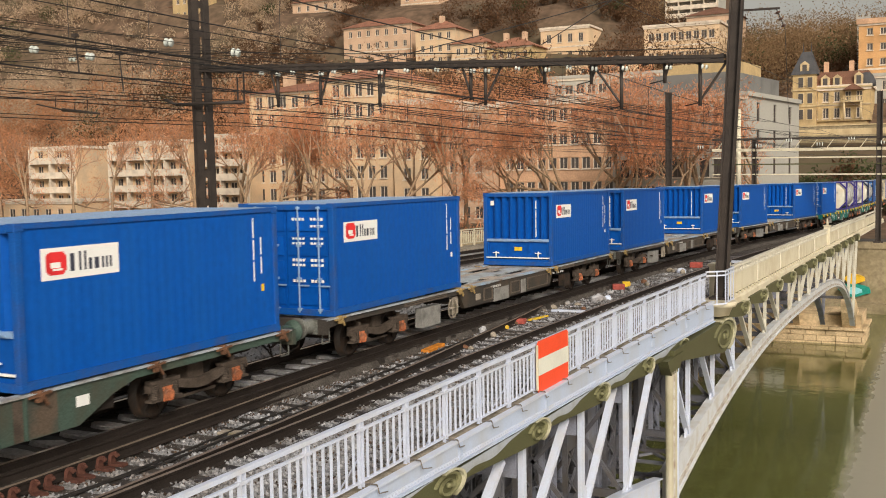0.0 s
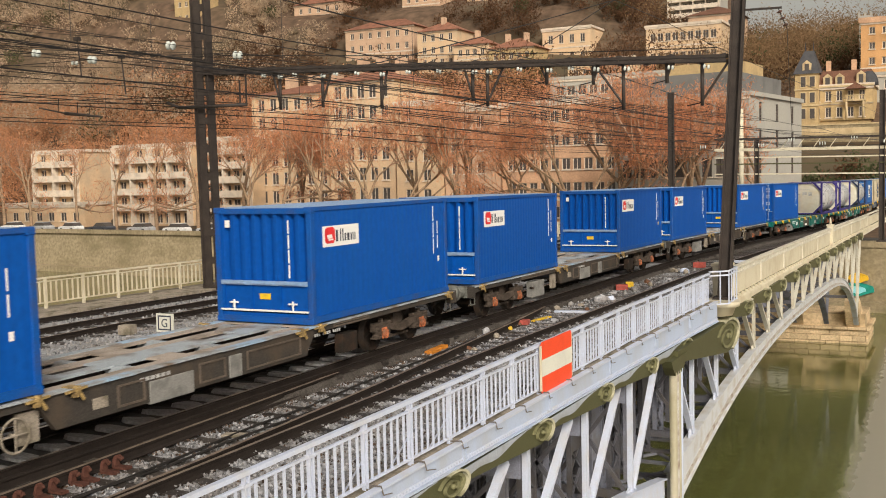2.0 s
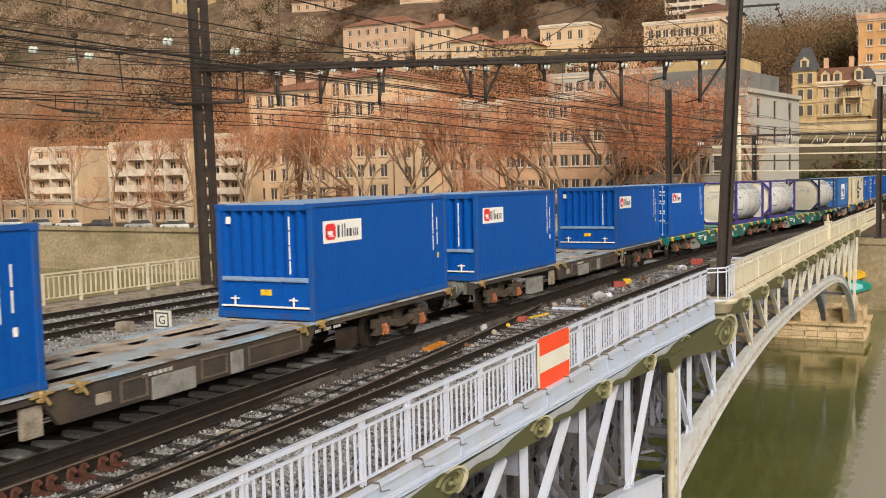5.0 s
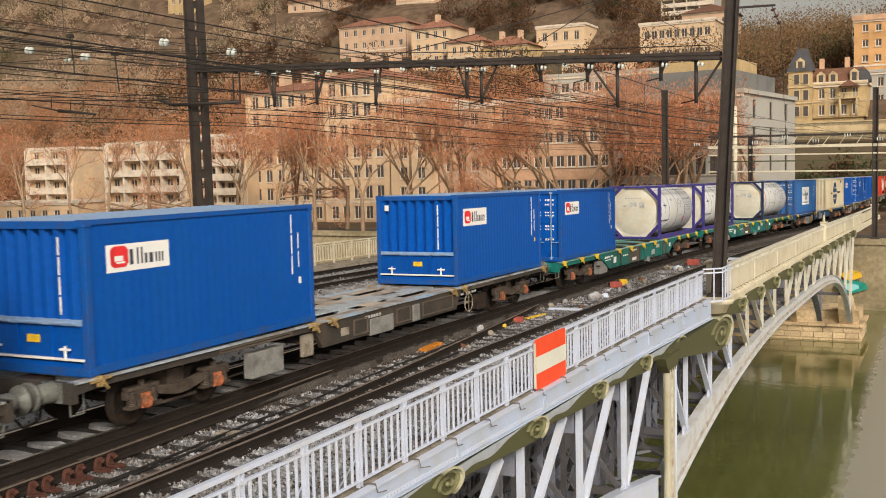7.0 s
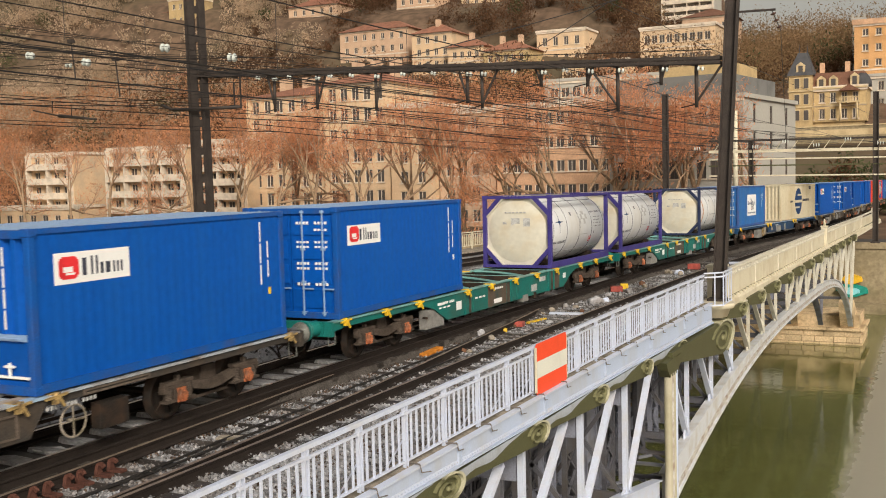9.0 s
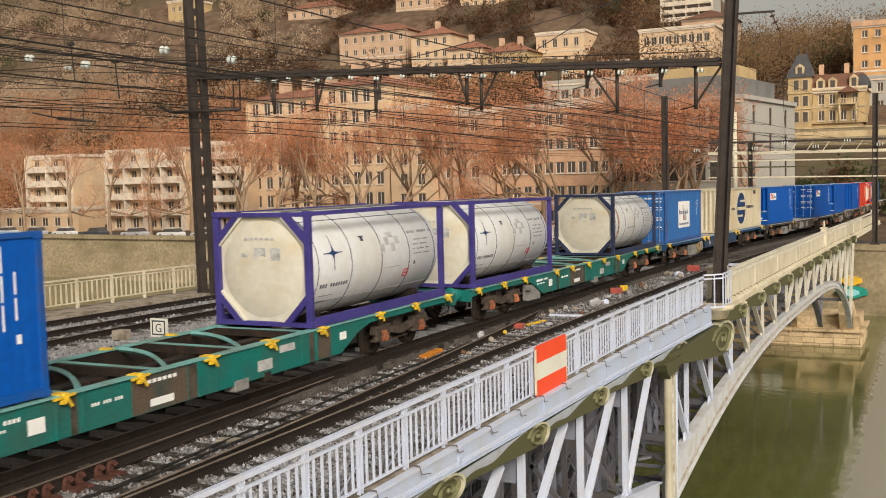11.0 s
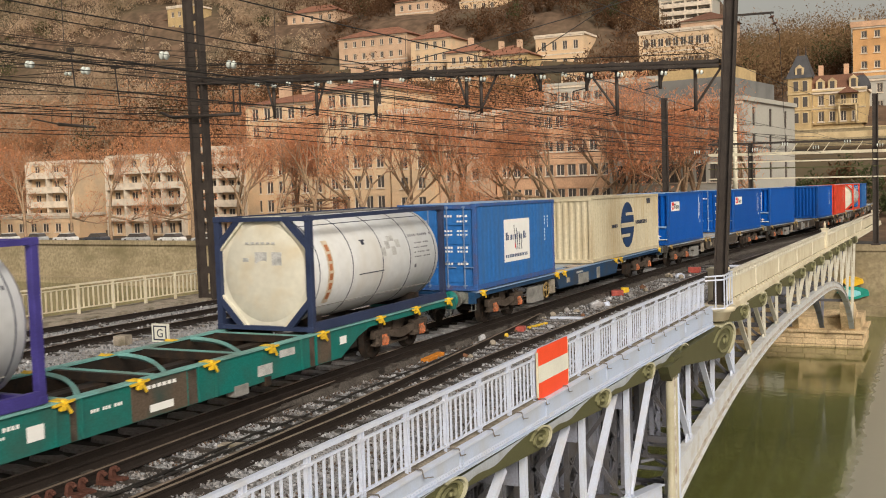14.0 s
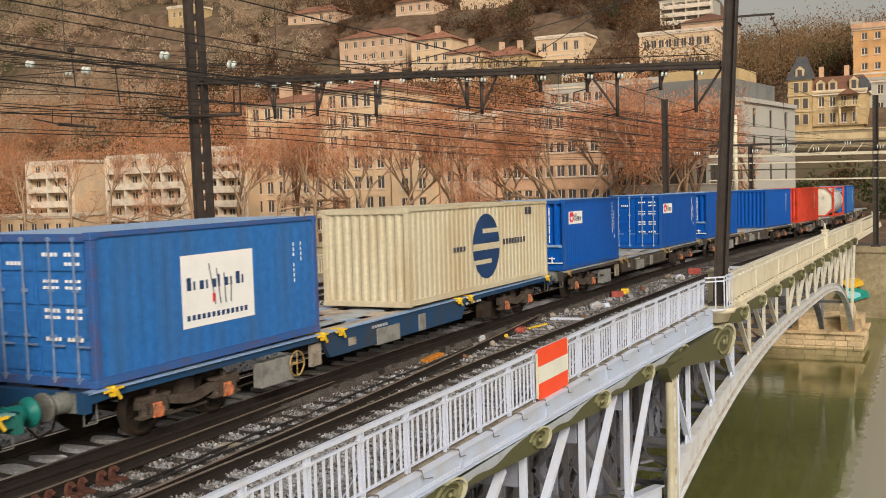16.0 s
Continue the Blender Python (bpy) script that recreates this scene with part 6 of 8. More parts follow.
woods("hillside_woods", WOOD_BROWN, 700, (-150, -40, 150, 262), 4.0, 21, "dark brown leafless woods covering the hillside")
woods("hillside_woods", WOOD_OLIVE, 450, (-40, 30, 150, 262), 4.0, 31, "olive-brown leafless woods behind the villa", leaf=0.12)
woods("hillside_woods", WOOD_GREY, 700, (-275, -128, 150, 262), 4.0, 26, "grey-brown leafless woods on the hillside, paled for haze")
woods("hillside_woods", WOOD_RUST, 380, (-260, -62, 124, 172), 3.6, 22, "rust-brown autumn trees on the lower slope")
woods("hillside_woods", WOOD_RUST, 130, (-220, -112, 122, 150), 4.0, 25, "orange-brown autumn trees behind the quay")
woods("hillside_woods", WOOD_GREEN, 110, (-240, 10, 135, 240), 3.0, 23, "dark evergreen trees among the hillside houses")
woods("hillside_woods", WOOD_GREEN, 60, (-32, 18, 118, 138), 2.0, 27, "dark green bushes below the villa")
woods("hillside_woods", WOOD_OLIVE, 90, (-60, 20, 190, 250), 3.2, 24, "brown trees along the ridge")
woods("hillside_scrub", WOOD_BROWN, 1500, (-150, 30, 128, 255), 1.5, 28, "low brown scrub on the hillside", clumps=48, front=13)
woods("hillside_scrub", WOOD_GREY, 1500, (-270, -130, 128, 255), 1.6, 29, "low grey-brown scrub on the hillside, paled for haze", clumps=48, front=4)


# ---- parked cars on the quay ----
CAR_PAINT = [mat("white_car_paint", (0.70, 0.70, 0.69), 0.3, vary=0.03, bump=0), mat("silver_car_paint", (0.42, 0.43, 0.44), 0.3, vary=0.04, bump=0), mat("dark_car_paint", (0.06, 0.065, 0.08), 0.3, vary=0.05, bump=0)]
TYRE = mat("black_tyre", (0.02, 0.02, 0.02), 0.8)


def car(paint, label):
    c = thing("parked_car", label, "car", "cars parked on the quay")
    bm = bmesh.new()
    out = [(-2.1, 0.3), (2.1, 0.3), (2.15, 0.65), (1.95, 0.8), (1.1, 0.9), (-1.9, 0.92), (-2.15, 0.7)]
    prism(bm, out, -0.85, 0.85)
    part("body", bm, paint, c, bevel=0.05)
    bm = bmesh.new()
    prism(bm, [(1.15, 0.9), (0.5, 1.38), (-1.2, 1.42), (-1.85, 0.92)], -0.72, 0.72)
    part("cabin_glass", bm, PANE, c, "dark car windows")
    bm = bmesh.new()
    prism(bm, [(0.5, 1.37), (-1.2, 1.41), (-1.15, 1.47), (0.4, 1.44)], -0.74, 0.74)
    part("roof", bm, paint, c)
    for y in (-1.3, 1.3):
        for s in (-1, 1):
            bm = bmesh.new()
            rod(bm, (s * 0.68, y, 0.32), (s * 0.88, y, 0.32), 0.32, 16)
            wheel = part("wheel", bm, TYRE, c)
            bm = bmesh.new()
            rod(bm, (s * 0.88, y, 0.32), (s * 0.895, y, 0.32), 0.19, 12)
            part("rim", bm, CAR_PAINT[1], wheel)
    for s in (-0.6, 0.6):
        bm = bmesh.new()
        box(bm, s - 0.16, s + 0.16, 2.06, 2.14, 0.6, 0.74)
        part("headlight", bm, GLASS_INS, c)
    return c


cars = [car(p, l) for p, l in zip(CAR_PAINT, ("white car parked on the quay", "silver car parked on the quay", "dark car parked on the quay"))]
x = -146.0
i = 0
while x < -60:
    src = cars[(0, 1, 0, 2, 1)[i % 5]]
    m = pose(x, bank_y(x) + 2.6, -2.14, 0, 0, 90 - 6.4 + rng.uniform(-2, 2))
    copy_thing(src, m @ Matrix.Scale(0.84, 4))
    x += rng.uniform(5.0, 7.5)
    i += 1
for m in cars:
    for o in (*m.children_recursive, m):
        bpy.data.objects.remove(o)

# the far bank is laid out at 1 : 1.23 from the viewpoint
SPREAD = Matrix.Translation(EYE) @ Matrix.Scale(1.23, 4) @ Matrix.Translation(-EYE)
for o in scene.objects:
    if o.parent is None and o.type in ("MESH", "EMPTY") and o.name.split(".")[0] in ("ground", "road", "quay_wall", "apartment_building", "office_building", "villa", "hillside_house", "shed", "stone_turret", "plane_tree", "hillside_woods", "hillside_scrub", "parked_car"):
        o.matrix_basis = SPREAD @ o.matrix_basis


# ---- train ----
SPEED = 6.88
TRAIN = []


def keyed(ob, at, x=0.0):
    """Remember a thing of the train by its place along the line at 8.5 s."""
    TRAIN.append((ob, at))


def marks(name, parent, material, x, rows):
    """Thin film bars on the side plane x: rows of y0, y1, z0, z1."""
    bm = bmesh.new()
    for y0, y1, z0, z1 in rows:
        box(bm, x - 0.004, x + 0.006, y0, y1, z0, z1)
    return tagged(part(name, bm, material, parent), kind="stuff" if len(rows) > 1 else "")


def end_marks(name, parent, material, y, rows):
    bm = bmesh.new()
    for x0, x1, z0, z1 in rows:
        box(bm, x0, x1, y - 0.008, y + 0.004, z0, z1)
    return tagged(part(name, bm, material, parent), kind="stuff" if len(rows) > 1 else "")


def blob(bm, cy, cz, r, x, n=20, sy=1.0, sz=1.0):
    a = [bm.verts.new((x + 0.008, cy + r * sy * math.cos(2 * math.pi * i / n), cz + r * sz * math.sin(2 * math.pi * i / n))) for i in range(n)]
    b = [bm.verts.new((x - 0.004, v.co.y, v.co.z)) for v in a]
    for i in range(n):
        bm.faces.new((a[i], a[(i + 1) % n], b[(i + 1) % n], b[i]))
    bm.faces.new(a)
    bm.faces.new(b[::-1])


DULL_BAR = mat("blue_grey_worn_bar", (0.13, 0.20, 0.34), 0.45, vary=0.2, scale=5, dirt=(0.3, 0.3, 0.32), dirt_amount=0.3)
MARK_GREY = mat("dark_grey_lettering_film", (0.15, 0.15, 0.17), 0.5, vary=0.2, bump=0)
HW, CH, CL = 1.2, 2.36, 6.058


def container(at, end="hatch", length=CL, paint=BLUE, frame_paint=BLUE_FRAME, roof_paint=BLUE_ROOF, logo="small", label="", pitch=0.2, depth=0.003):
    """A box container; its near end is at y 0 and its floor at z 0."""
    c = thing("container", label, "container", "containers on the train")
    w, h, L = HW, CH, length
    for s, nm in ((1, "side_panel"), (-1, "side_panel")):
        bm = bmesh.new()
        corrugated(bm, 1, 0.10, L - 0.2, 0.15, h - 0.07, pitch, depth, s * (w - 0.03), s)
        part(nm, bm, paint, c)
    for s in (1, -1):
        for y in (0.0, L - 0.12):
            bm = bmesh.new()
            box(bm, s * w - (0.12 if s > 0 else 0), s * w + (0.12 if s < 0 else 0), y, y + 0.12, 0.1, h - 0.1)
            part("corner_post", bm, frame_paint, c, bevel=0.012)
            for z in (0.0, h - 0.118):
                bm = bmesh.new()
                yy = y - 0.012 if y == 0 else y - 0.03
                box(bm, (w - 0.162) * s if s > 0 else -w - 0.008, w + 0.008 if s > 0 else -(w - 0.162), yy, yy + 0.165, z, z + 0.118)
                part("corner_casting", bm, frame_paint, c, "worn corner casting", bevel=0.014)
        bm = bmesh.new()
        box(bm, s * w - (0.06 if s > 0 else 0), s * w + (0.06 if s < 0 else 0), 0.12, L - 0.12, 0.02, 0.15)
        part("bottom_rail", bm, frame_paint, c)
        bm = bmesh.new()
        box(bm, s * w - (0.06 if s > 0 else 0), s * w + (0.06 if s < 0 else 0), 0.12, L - 0.12, h - 0.08, h - 0.005)
        part("top_rail", bm, frame_paint, c)
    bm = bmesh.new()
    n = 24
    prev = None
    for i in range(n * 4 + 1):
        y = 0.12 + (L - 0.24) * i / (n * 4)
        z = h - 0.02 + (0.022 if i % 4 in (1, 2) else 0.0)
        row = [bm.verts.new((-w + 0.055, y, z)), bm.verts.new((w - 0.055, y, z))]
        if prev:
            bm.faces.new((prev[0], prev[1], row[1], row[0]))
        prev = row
    part("roof", bm, roof_paint, c, "ribbed roof; blue ones are paled for sky sheen")
    bm = bmesh.new()
    box(bm, -w + 0.06, w - 0.06, 0.12, L - 0.12, 0.08, 0.14)
    part("floor_panel", bm, frame_paint, c)
    # far end
    bm = bmesh.new()
    corrugated(bm, 0, -w + 0.12, 2 * w - 0.24, 0.12, h - 0.1, 0.24, 0.04, L - 0.03, 1)
    part("end_panel", bm, paint, c)
    for y0 in (0.005, L - 0.09):
        for z0, z1 in ((0.0, 0.13), (h - 0.135, h - 0.02)):
            bm = bmesh.new()
            box(bm, -w + 0.12, w - 0.12, y0, y0 + 0.085, z0, z1)
            part("end_rail", bm, frame_paint, c)
    if end == "hatch":
        bm = bmesh.new()
        corrugated(bm, 0, -w + 0.12, 2 * w - 0.24, 0.83, h - 0.12, 0.272, 0.11, 0.03, -1)
        part("end_panel", bm, paint, c)
        bm = bmesh.new()
        box(bm, -w + 0.12, w - 0.12, 0.0, 0.07, 0.77, 0.86)
        for i in range(3):
            box(bm, -w + 0.2 + i * 0.7, -w + 0.75 + i * 0.7, -0.02, 0.01, 0.79, 0.815)
        part("ledge", bm, BLUE_ROOF if paint is BLUE else paint, c, "pale worn steel ledge")
        bm = bmesh.new()
        box(bm, -w + 0.13, w - 0.13, 0.05, 0.09, 0.22, 0.77)
        for x in (-w + 0.13, -0.36, 0.36, w - 0.19):
            box(bm, x, x + 0.06, 0.015, 0.06, 0.22, 0.77)
        hatch = part("hatch", bm, paint, c, "discharge hatch across the lower end")
        bm = bmesh.new()
        box(bm, -w + 0.1, w - 0.1, -0.015, 0.02, 0.235, 0.27)
        for x in (-0.75, 0.72):
            rod(bm, (x, -0.01, 0.24), (x, -0.01, 0.46), 0.022, 6)
            box(bm, x - 0.1, x + 0.1, -0.03, 0.01, 0.39, 0.42)
        part("locking_bar", bm, WHITE, hatch, "pale worn locking bar")
        bm = bmesh.new()
        box(bm, -0.12, 0.14, 0.03, 0.055, 0.48, 0.6)
        part("data_plate", bm, YELLOW, hatch, "yellow data plate")
        bm = bmesh.new()
        box(bm, -w + 0.13, w - 0.13, 0.02, 0.08, 0.10, 0.2)
        part("sill", bm, paint, c)
        end_marks("number_marking", c, WHITE, 0.03, [(0.62, 0.65, 0.93 + 0.3 * i, 1.2 + 0.3 * i) for i in range(4)] + [(-0.95, -0.83, 1.95, 2.1)])
    elif end == "door":
        for s in (-1, 1):
            bm = bmesh.new()
            x0, x1 = (0.01, w - 0.13) if s > 0 else (-w + 0.13, -0.01)
            box(bm, x0, x1, 0.06, 0.10, 0.12, h - 0.13)
            door = part("door", bm, paint, c, "panelled steel end door")
            for i in range(4):
                z = 0.22 + i * 0.52
                bm = bmesh.new()
                box(bm, x0 + 0.06, x1 - 0.06, 0.035, 0.064, z, z + 0.40)
                part("panel", bm, paint, door)
            for k in (0.3, 0.78):
                x = x0 + (x1 - x0) * k
                bm = bmesh.new()
                rod(bm, (x, 0.0, 0.06), (x, 0.0, h - 0.06), 0.02, 6)
                for z in (0.1, 0.75, 1.45, h - 0.12):
                    box(bm, x - 0.05, x + 0.05, -0.01, 0.05, z, z + 0.05)
                box(bm, x - 0.02, x + 0.26, -0.02, 0.0, 0.62, 0.65)
                part("locking_bar", bm, DULL_BAR if paint is BLUE_DULL else BLUE_ROOF, door, "locking bar with a handle")
        end_marks("number_marking", c, WHITE, 0.03, [(0.16 + 0.085 * i + 0.46 * j, 0.215 + 0.085 * i + 0.46 * j, z, z + hh) for z, hh in ((2.0, 0.06), (1.86, 0.05), (1.6, 0.045), (1.5, 0.045), (1.14, 0.06), (1.04, 0.05), (0.7, 0.06)) for j in (0, 1) for i in range(4) if not (z == 1.86 and j == 0)] + [(-0.62 + 0.085 * i, -0.565 + 0.085 * i, 1.86, 1.92) for i in range(4)])
    else:
        bm = bmesh.new()
        corrugated(bm, 0, -w + 0.12, 2 * w - 0.24, 0.12, h - 0.12, 0.245, 0.045, 0.03, -1)
        part("end_panel", bm, paint, c)
    x = w - 0.03
    if logo in ("small", "large"):
        k = 1.0 if logo == "large" else 0.93
        y0, z0 = 0.46, 1.52
        marks("logo_panel", c, WHITE, x, [(y0, y0 + 1.5 * k, z0, z0 + 0.46 * k)])
        bm = bmesh.new()
        box(bm, x, x + 0.012, y0 + 0.14, y0 + 0.40, z0 + 0.07, z0 + 0.40)
        box(bm, x, x + 0.0105, y0 + 0.08, y0 + 0.46, z0 + 0.12, z0 + 0.35)
        box(bm, x, x + 0.009, y0 + 0.10, y0 + 0.43, z0 + 0.09, z0 + 0.38)
        part("logo_emblem", bm, LOGO_RED, c, "red rounded emblem")
        bm = bmesh.new()
        box(bm, x, x + 0.015, y0 + 0.16, y0 + 0.34, z0 + 0.17, z0 + 0.25)
        box(bm, x, x + 0.0155, y0 + 0.2, y0 + 0.38, z0 + 0.13, z0 + 0.16)
        part("logo_emblem", bm, WHITE, c, "white centre of the emblem")
        letters = [(0.53, 0.61, 0.1, 0.36), (0.70, 0.74, 0.1, 0.38), (0.80, 0.84, 0.1, 0.38), (0.89, 0.95, 0.1, 0.27), (1.0, 1.09, 0.1, 0.27), (1.15, 1.19, 0.1, 0.27), (1.23, 1.27, 0.1, 0.27), (1.31, 1.35, 0.1, 0.27)]
        marks("logo_lettering", c, INK, x + 0.004, [(y0 + a * k, y0 + b * k, z0 + e * k, z0 + f * k) for a, b, e, f in letters])
        marks("number_marking", c, WHITE, x, [(L - 0.72, L - 0.69, 1.02 + 0.4 * i, 1.38 + 0.4 * i) for i in range(3)] + [(L - 0.5, L - 0.47, 1.15 + 0.36 * i, 1.46 + 0.36 * i) for i in range(2)])
        marks("data_plate", c, YELLOW if logo == "large" else WHITE, x, [(L - 0.5, L - 0.42, 0.82, 0.95)])
    if logo == "nordic":
        marks("logo_panel", c, WHITE, x, [(2.0, 3.95, 0.62, 1.85)])
        marks("logo_lettering", c, INK_BLUE, x + 0.004, [(2.12 + 0.165 * i, 2.12 + 0.165 * i + (0.05 if i % 2 else 0.11), 1.25, 1.25 + (0.22 if i in (0, 5, 8) else 0.15)) for i in range(10)] + [(2.1 + 0.13 * i, 2.18 + 0.13 * i, 0.74, 0.83) for i in range(13)])
        bm = bmesh.new()
        for i in range(4):
            beam(bm, (x + 0.01, 2.7 + 0.2 * i, 1.68 - 0.1 * i), (x + 0.01, 2.85 + 0.14 * i, 0.95), 0.006, 0.03, (1, 0, 0))
        part("logo_emblem", bm, INK, c)
        marks("logo_emblem", c, LOGO_RED, x + 0.005, [(2.78, 2.86, 1.0, 1.15)])
        marks("number_marking", c, WHITE, x, [(L - 0.8, L - 0.775, 1.1 + 0.1 * i, 1.17 + 0.1 * i) for i in range(8) if i != 4] + [(L - 0.55, L - 0.53, 1.5 + 0.1 * i, 1.57 + 0.1 * i) for i in range(4)])
    if logo == "oval":
        bm = bmesh.new()
        blob(bm, 4.6, 1.2, 0.94, x, n=36, sy=0.95, sz=0.95)
        part("logo_emblem", bm, INK_BLUE, c, "dark blue oval emblem")
        marks("logo_emblem", c, CREAM, x + 0.008, [(4.35, 5.45, 1.56, 1.68), (3.7, 5.5, 1.1, 1.28), (3.72, 4.9, 0.72, 0.84)])
        marks("logo_lettering", c, INK, x, [(2.5 + 0.2 * i, 2.63 + 0.2 * i, 1.14, 1.27) for i in range(4)] + [(5.75 + 0.22 * i, 5.9 + 0.22 * i, 1.17, 1.33) for i in range(8)] + [(L - 1.75, L - 1.55, 1.98, 2.2), (L - 1.48, L - 1.25, 1.98, 2.2)])
    if logo == "number":
        marks("number_marking", c, WHITE, x, [(L - 1.2, L - 1.14, 0.9 + 0.13 * i, 1.0 + 0.13 * i) for i in range(9)])
    keyed(c, at)
    return c


def tank_container(at, paint=PURPLE, label="", logo="star", end_paint=TANK_END):
    """A tank in an open steel frame; near end at y 0."""
    c = thing("tank_container", label, "tank container", "containers on the train")
    w, h, L = HW, CH, CL
    t = 0.13
    for s in (1, -1):
        for y in (0.0, L - t):
            bm = bmesh.new()
            box(bm, s * w - (t if s > 0 else 0), s * w + (t if s < 0 else 0), y, y + t, 0.1, h - 0.1)
            part("corner_post", bm, paint, c, bevel=0.01)
            for z in (0.0, h - 0.118):
                bm = bmesh.new()
                yy = y - 0.012 if y == 0 else y - 0.02
                box(bm, (w - 0.162) * s if s > 0 else -w - 0.008, w + 0.008 if s > 0 else -(w - 0.162), yy, yy + 0.165, z, z + 0.118)
                part("corner_casting", bm, paint, c, bevel=0.014)
            # corner gussets of the octagonal end frame
            for z, k in ((0.06, 1), (h - 0.06, -1)) if y == 0.0 else ():
                bm = bmesh.new()
                g = 0.62
                beam(bm, (s * (w - 0.03), y + t / 2, z + k * g), (s * (w - g), y + t / 2, z + k * 0.0), 0.1, 0.13)
                part("gusset", bm, paint, c)
        for z, tall in ((0.0, 0.19), (h - 0.1, 0.085)):
            bm = bmesh.new()
            box(bm, s * w - (0.09 if s > 0 else 0), s * w + (0.09 if s < 0 else 0), t, L - t, z, z + tall)
            part("side_rail", bm, paint, c)
    for y in (0.0, L - t):
        for z in (0.01, h - 0.11):
            bm = bmesh.new()
            box(bm, -w + t, w - t, y + 0.01, y + t - 0.01, z, z + 0.09)
            part("end_rail", bm, paint, c)
    r = 1.13
    bm = bmesh.new()
    cz = h / 2
    revolve(bm, (0, 0.16, cz), (0, 1, 0), [(0.0, r * 0.94), (0.10, r), (L - 0.42, r), (L - 0.32, r * 0.94)], 40)
    barrel = part("tank", bm, TANK, c, "white clad cylindrical tank")
    for i in range(5):
        y = 0.42 + (L - 0.84) * i / 4
        bm = bmesh.new()
        revolve(bm, (0, y, cz), (0, 1, 0), [(0, r + 0.002), (0.003, r + 0.008), (0.019, r + 0.008), (0.022, r + 0.002)], 40)
        part("band", bm, INK, barrel, "dark cladding band")
    for a in (0.98, -0.72):
        bm = bmesh.new()
        box(bm, r * math.cos(a) - 0.01, r * math.cos(a) + 0.009, 0.36, L - 0.4, cz + r * math.sin(a) - 0.008, cz + r * math.sin(a) + 0.008)
        part("seam", bm, INK if a > 0 else BOX_GREY, barrel, "cladding seam along the tank")
    bm = bmesh.new()
    revolve(bm, (0, 0.04, cz), (0, 1, 0), [(0.0, 0.2), (0.012, 0.6), (0.05, 0.98), (0.115, r * 0.985), (0.17, r * 0.96)], 8 * 5, math.pi / 8)
    dish = part("tank_end", bm, end_paint, c, "cream tank end")
    for y in (0.075,):
        bm = bmesh.new()
        n = 8
        ring = [(math.cos(math.pi / 8 + i * math.pi / 4), math.sin(math.pi / 8 + i * math.pi / 4)) for i in range(n)]
        for i in range(n):
            a, b = ring[i], ring[(i + 1) % n]
            beam(bm, (a[0] * 1.22, y, cz + a[1] * 1.22), (b[0] * 1.22, y, cz + b[1] * 1.22), 0.08, 0.09)
        plate = [[bm.verts.new((p[0] * 1.2, yy, cz + p[1] * 1.2)) for p in ring] for yy in (y + 0.03, y + 0.07)]
        bm.faces.new(plate[0][::-1])
        bm.faces.new(plate[1])
        part("ring_frame", bm, end_paint, c, "pale octagonal end ring")
    bm = bmesh.new()
    for x in (-0.62, -0.2):
        box(bm, x, x + 0.03, 0.3, L - 0.3, h - 0.06, h - 0.02)
    box(bm, -0.62, -0.17, 0.3, L - 0.3, h - 0.05, h - 0.035)
    part("walkway", bm, BOX_GREY, c, "grey roof walkway")
    for y in (0.7, L - 0.95):
        bm = bmesh.new()
        box(bm, -0.8, 0.8, y, y + 0.2, 0.03, 0.24)
        part("saddle", bm, BOGIE, c)

    barrel_r = [r + 0.006]

    def on_barrel(rows, name, material):
        """Films that follow the tank's round side: rows of y0, y1 and the heights z0, z1."""
        bm = bmesh.new()
        for y0, y1, z0, z1 in rows:
            rr = barrel_r[0]
            a0, a1 = math.asin((z0 - cz) / rr), math.asin((z1 - cz) / rr)
            n = 6
            pts = [(rr * math.cos(a0 + (a1 - a0) * i / n), cz + rr * math.sin(a0 + (a1 - a0) * i / n)) for i in range(n + 1)]
            u = [bm.verts.new((px, y0, pz)) for px, pz in pts]
            v = [bm.verts.new((px, y1, pz)) for px, pz in pts]
            for i in range(n):
                bm.faces.new((u[i], u[i + 1], v[i + 1], v[i]))
        return tagged(part(name, bm, material, barrel), kind="stuff" if len(rows) > 1 else "")

    grey = BOX_GREY
    on_barrel([(L - 1.62 + 0.1 * i, L - 1.565 + 0.1 * i, 1.66, 1.72) for i in range(12) if i not in (4, 10)] + [(L - 1.5 + 0.09 * i, L - 1.44 + 0.09 * i, 1.49 - 0.11 * j, 1.52 - 0.11 * j) for i in range(9) for j in range(4) if (i + 2 * j) % 5] + [(L - 1.5, L - 1.4, 0.92, 1.0)], "number_marking", MARK_GREY)
    on_barrel([(3.0 + 0.24 * i, 3.2 + 0.24 * i, 1.30 + 0.16 * (i % 2), 1.5 + 0.14 * (i % 2)) for i in range(4)] + [(3.4, 3.7, 1.62, 1.74)], "placard", FADED)
    on_barrel([(2.2, 2.42, 1.70, 1.73), (2.25, 2.37, 1.62, 1.70)], "hazard_label", INK)
    end_marks("number_marking", dish, FADED, 0.045, [(-0.42 + 0.13 * i, -0.34 + 0.13 * i, 1.78, 1.825) for i in range(6)] + [(-0.5, -0.36, 1.42, 1.5)])
    end_marks("placard", dish, FADED, 0.05, [(-0.2, 0.1, 1.35, 1.62), (0.22, 0.46, 1.35, 1.62)])
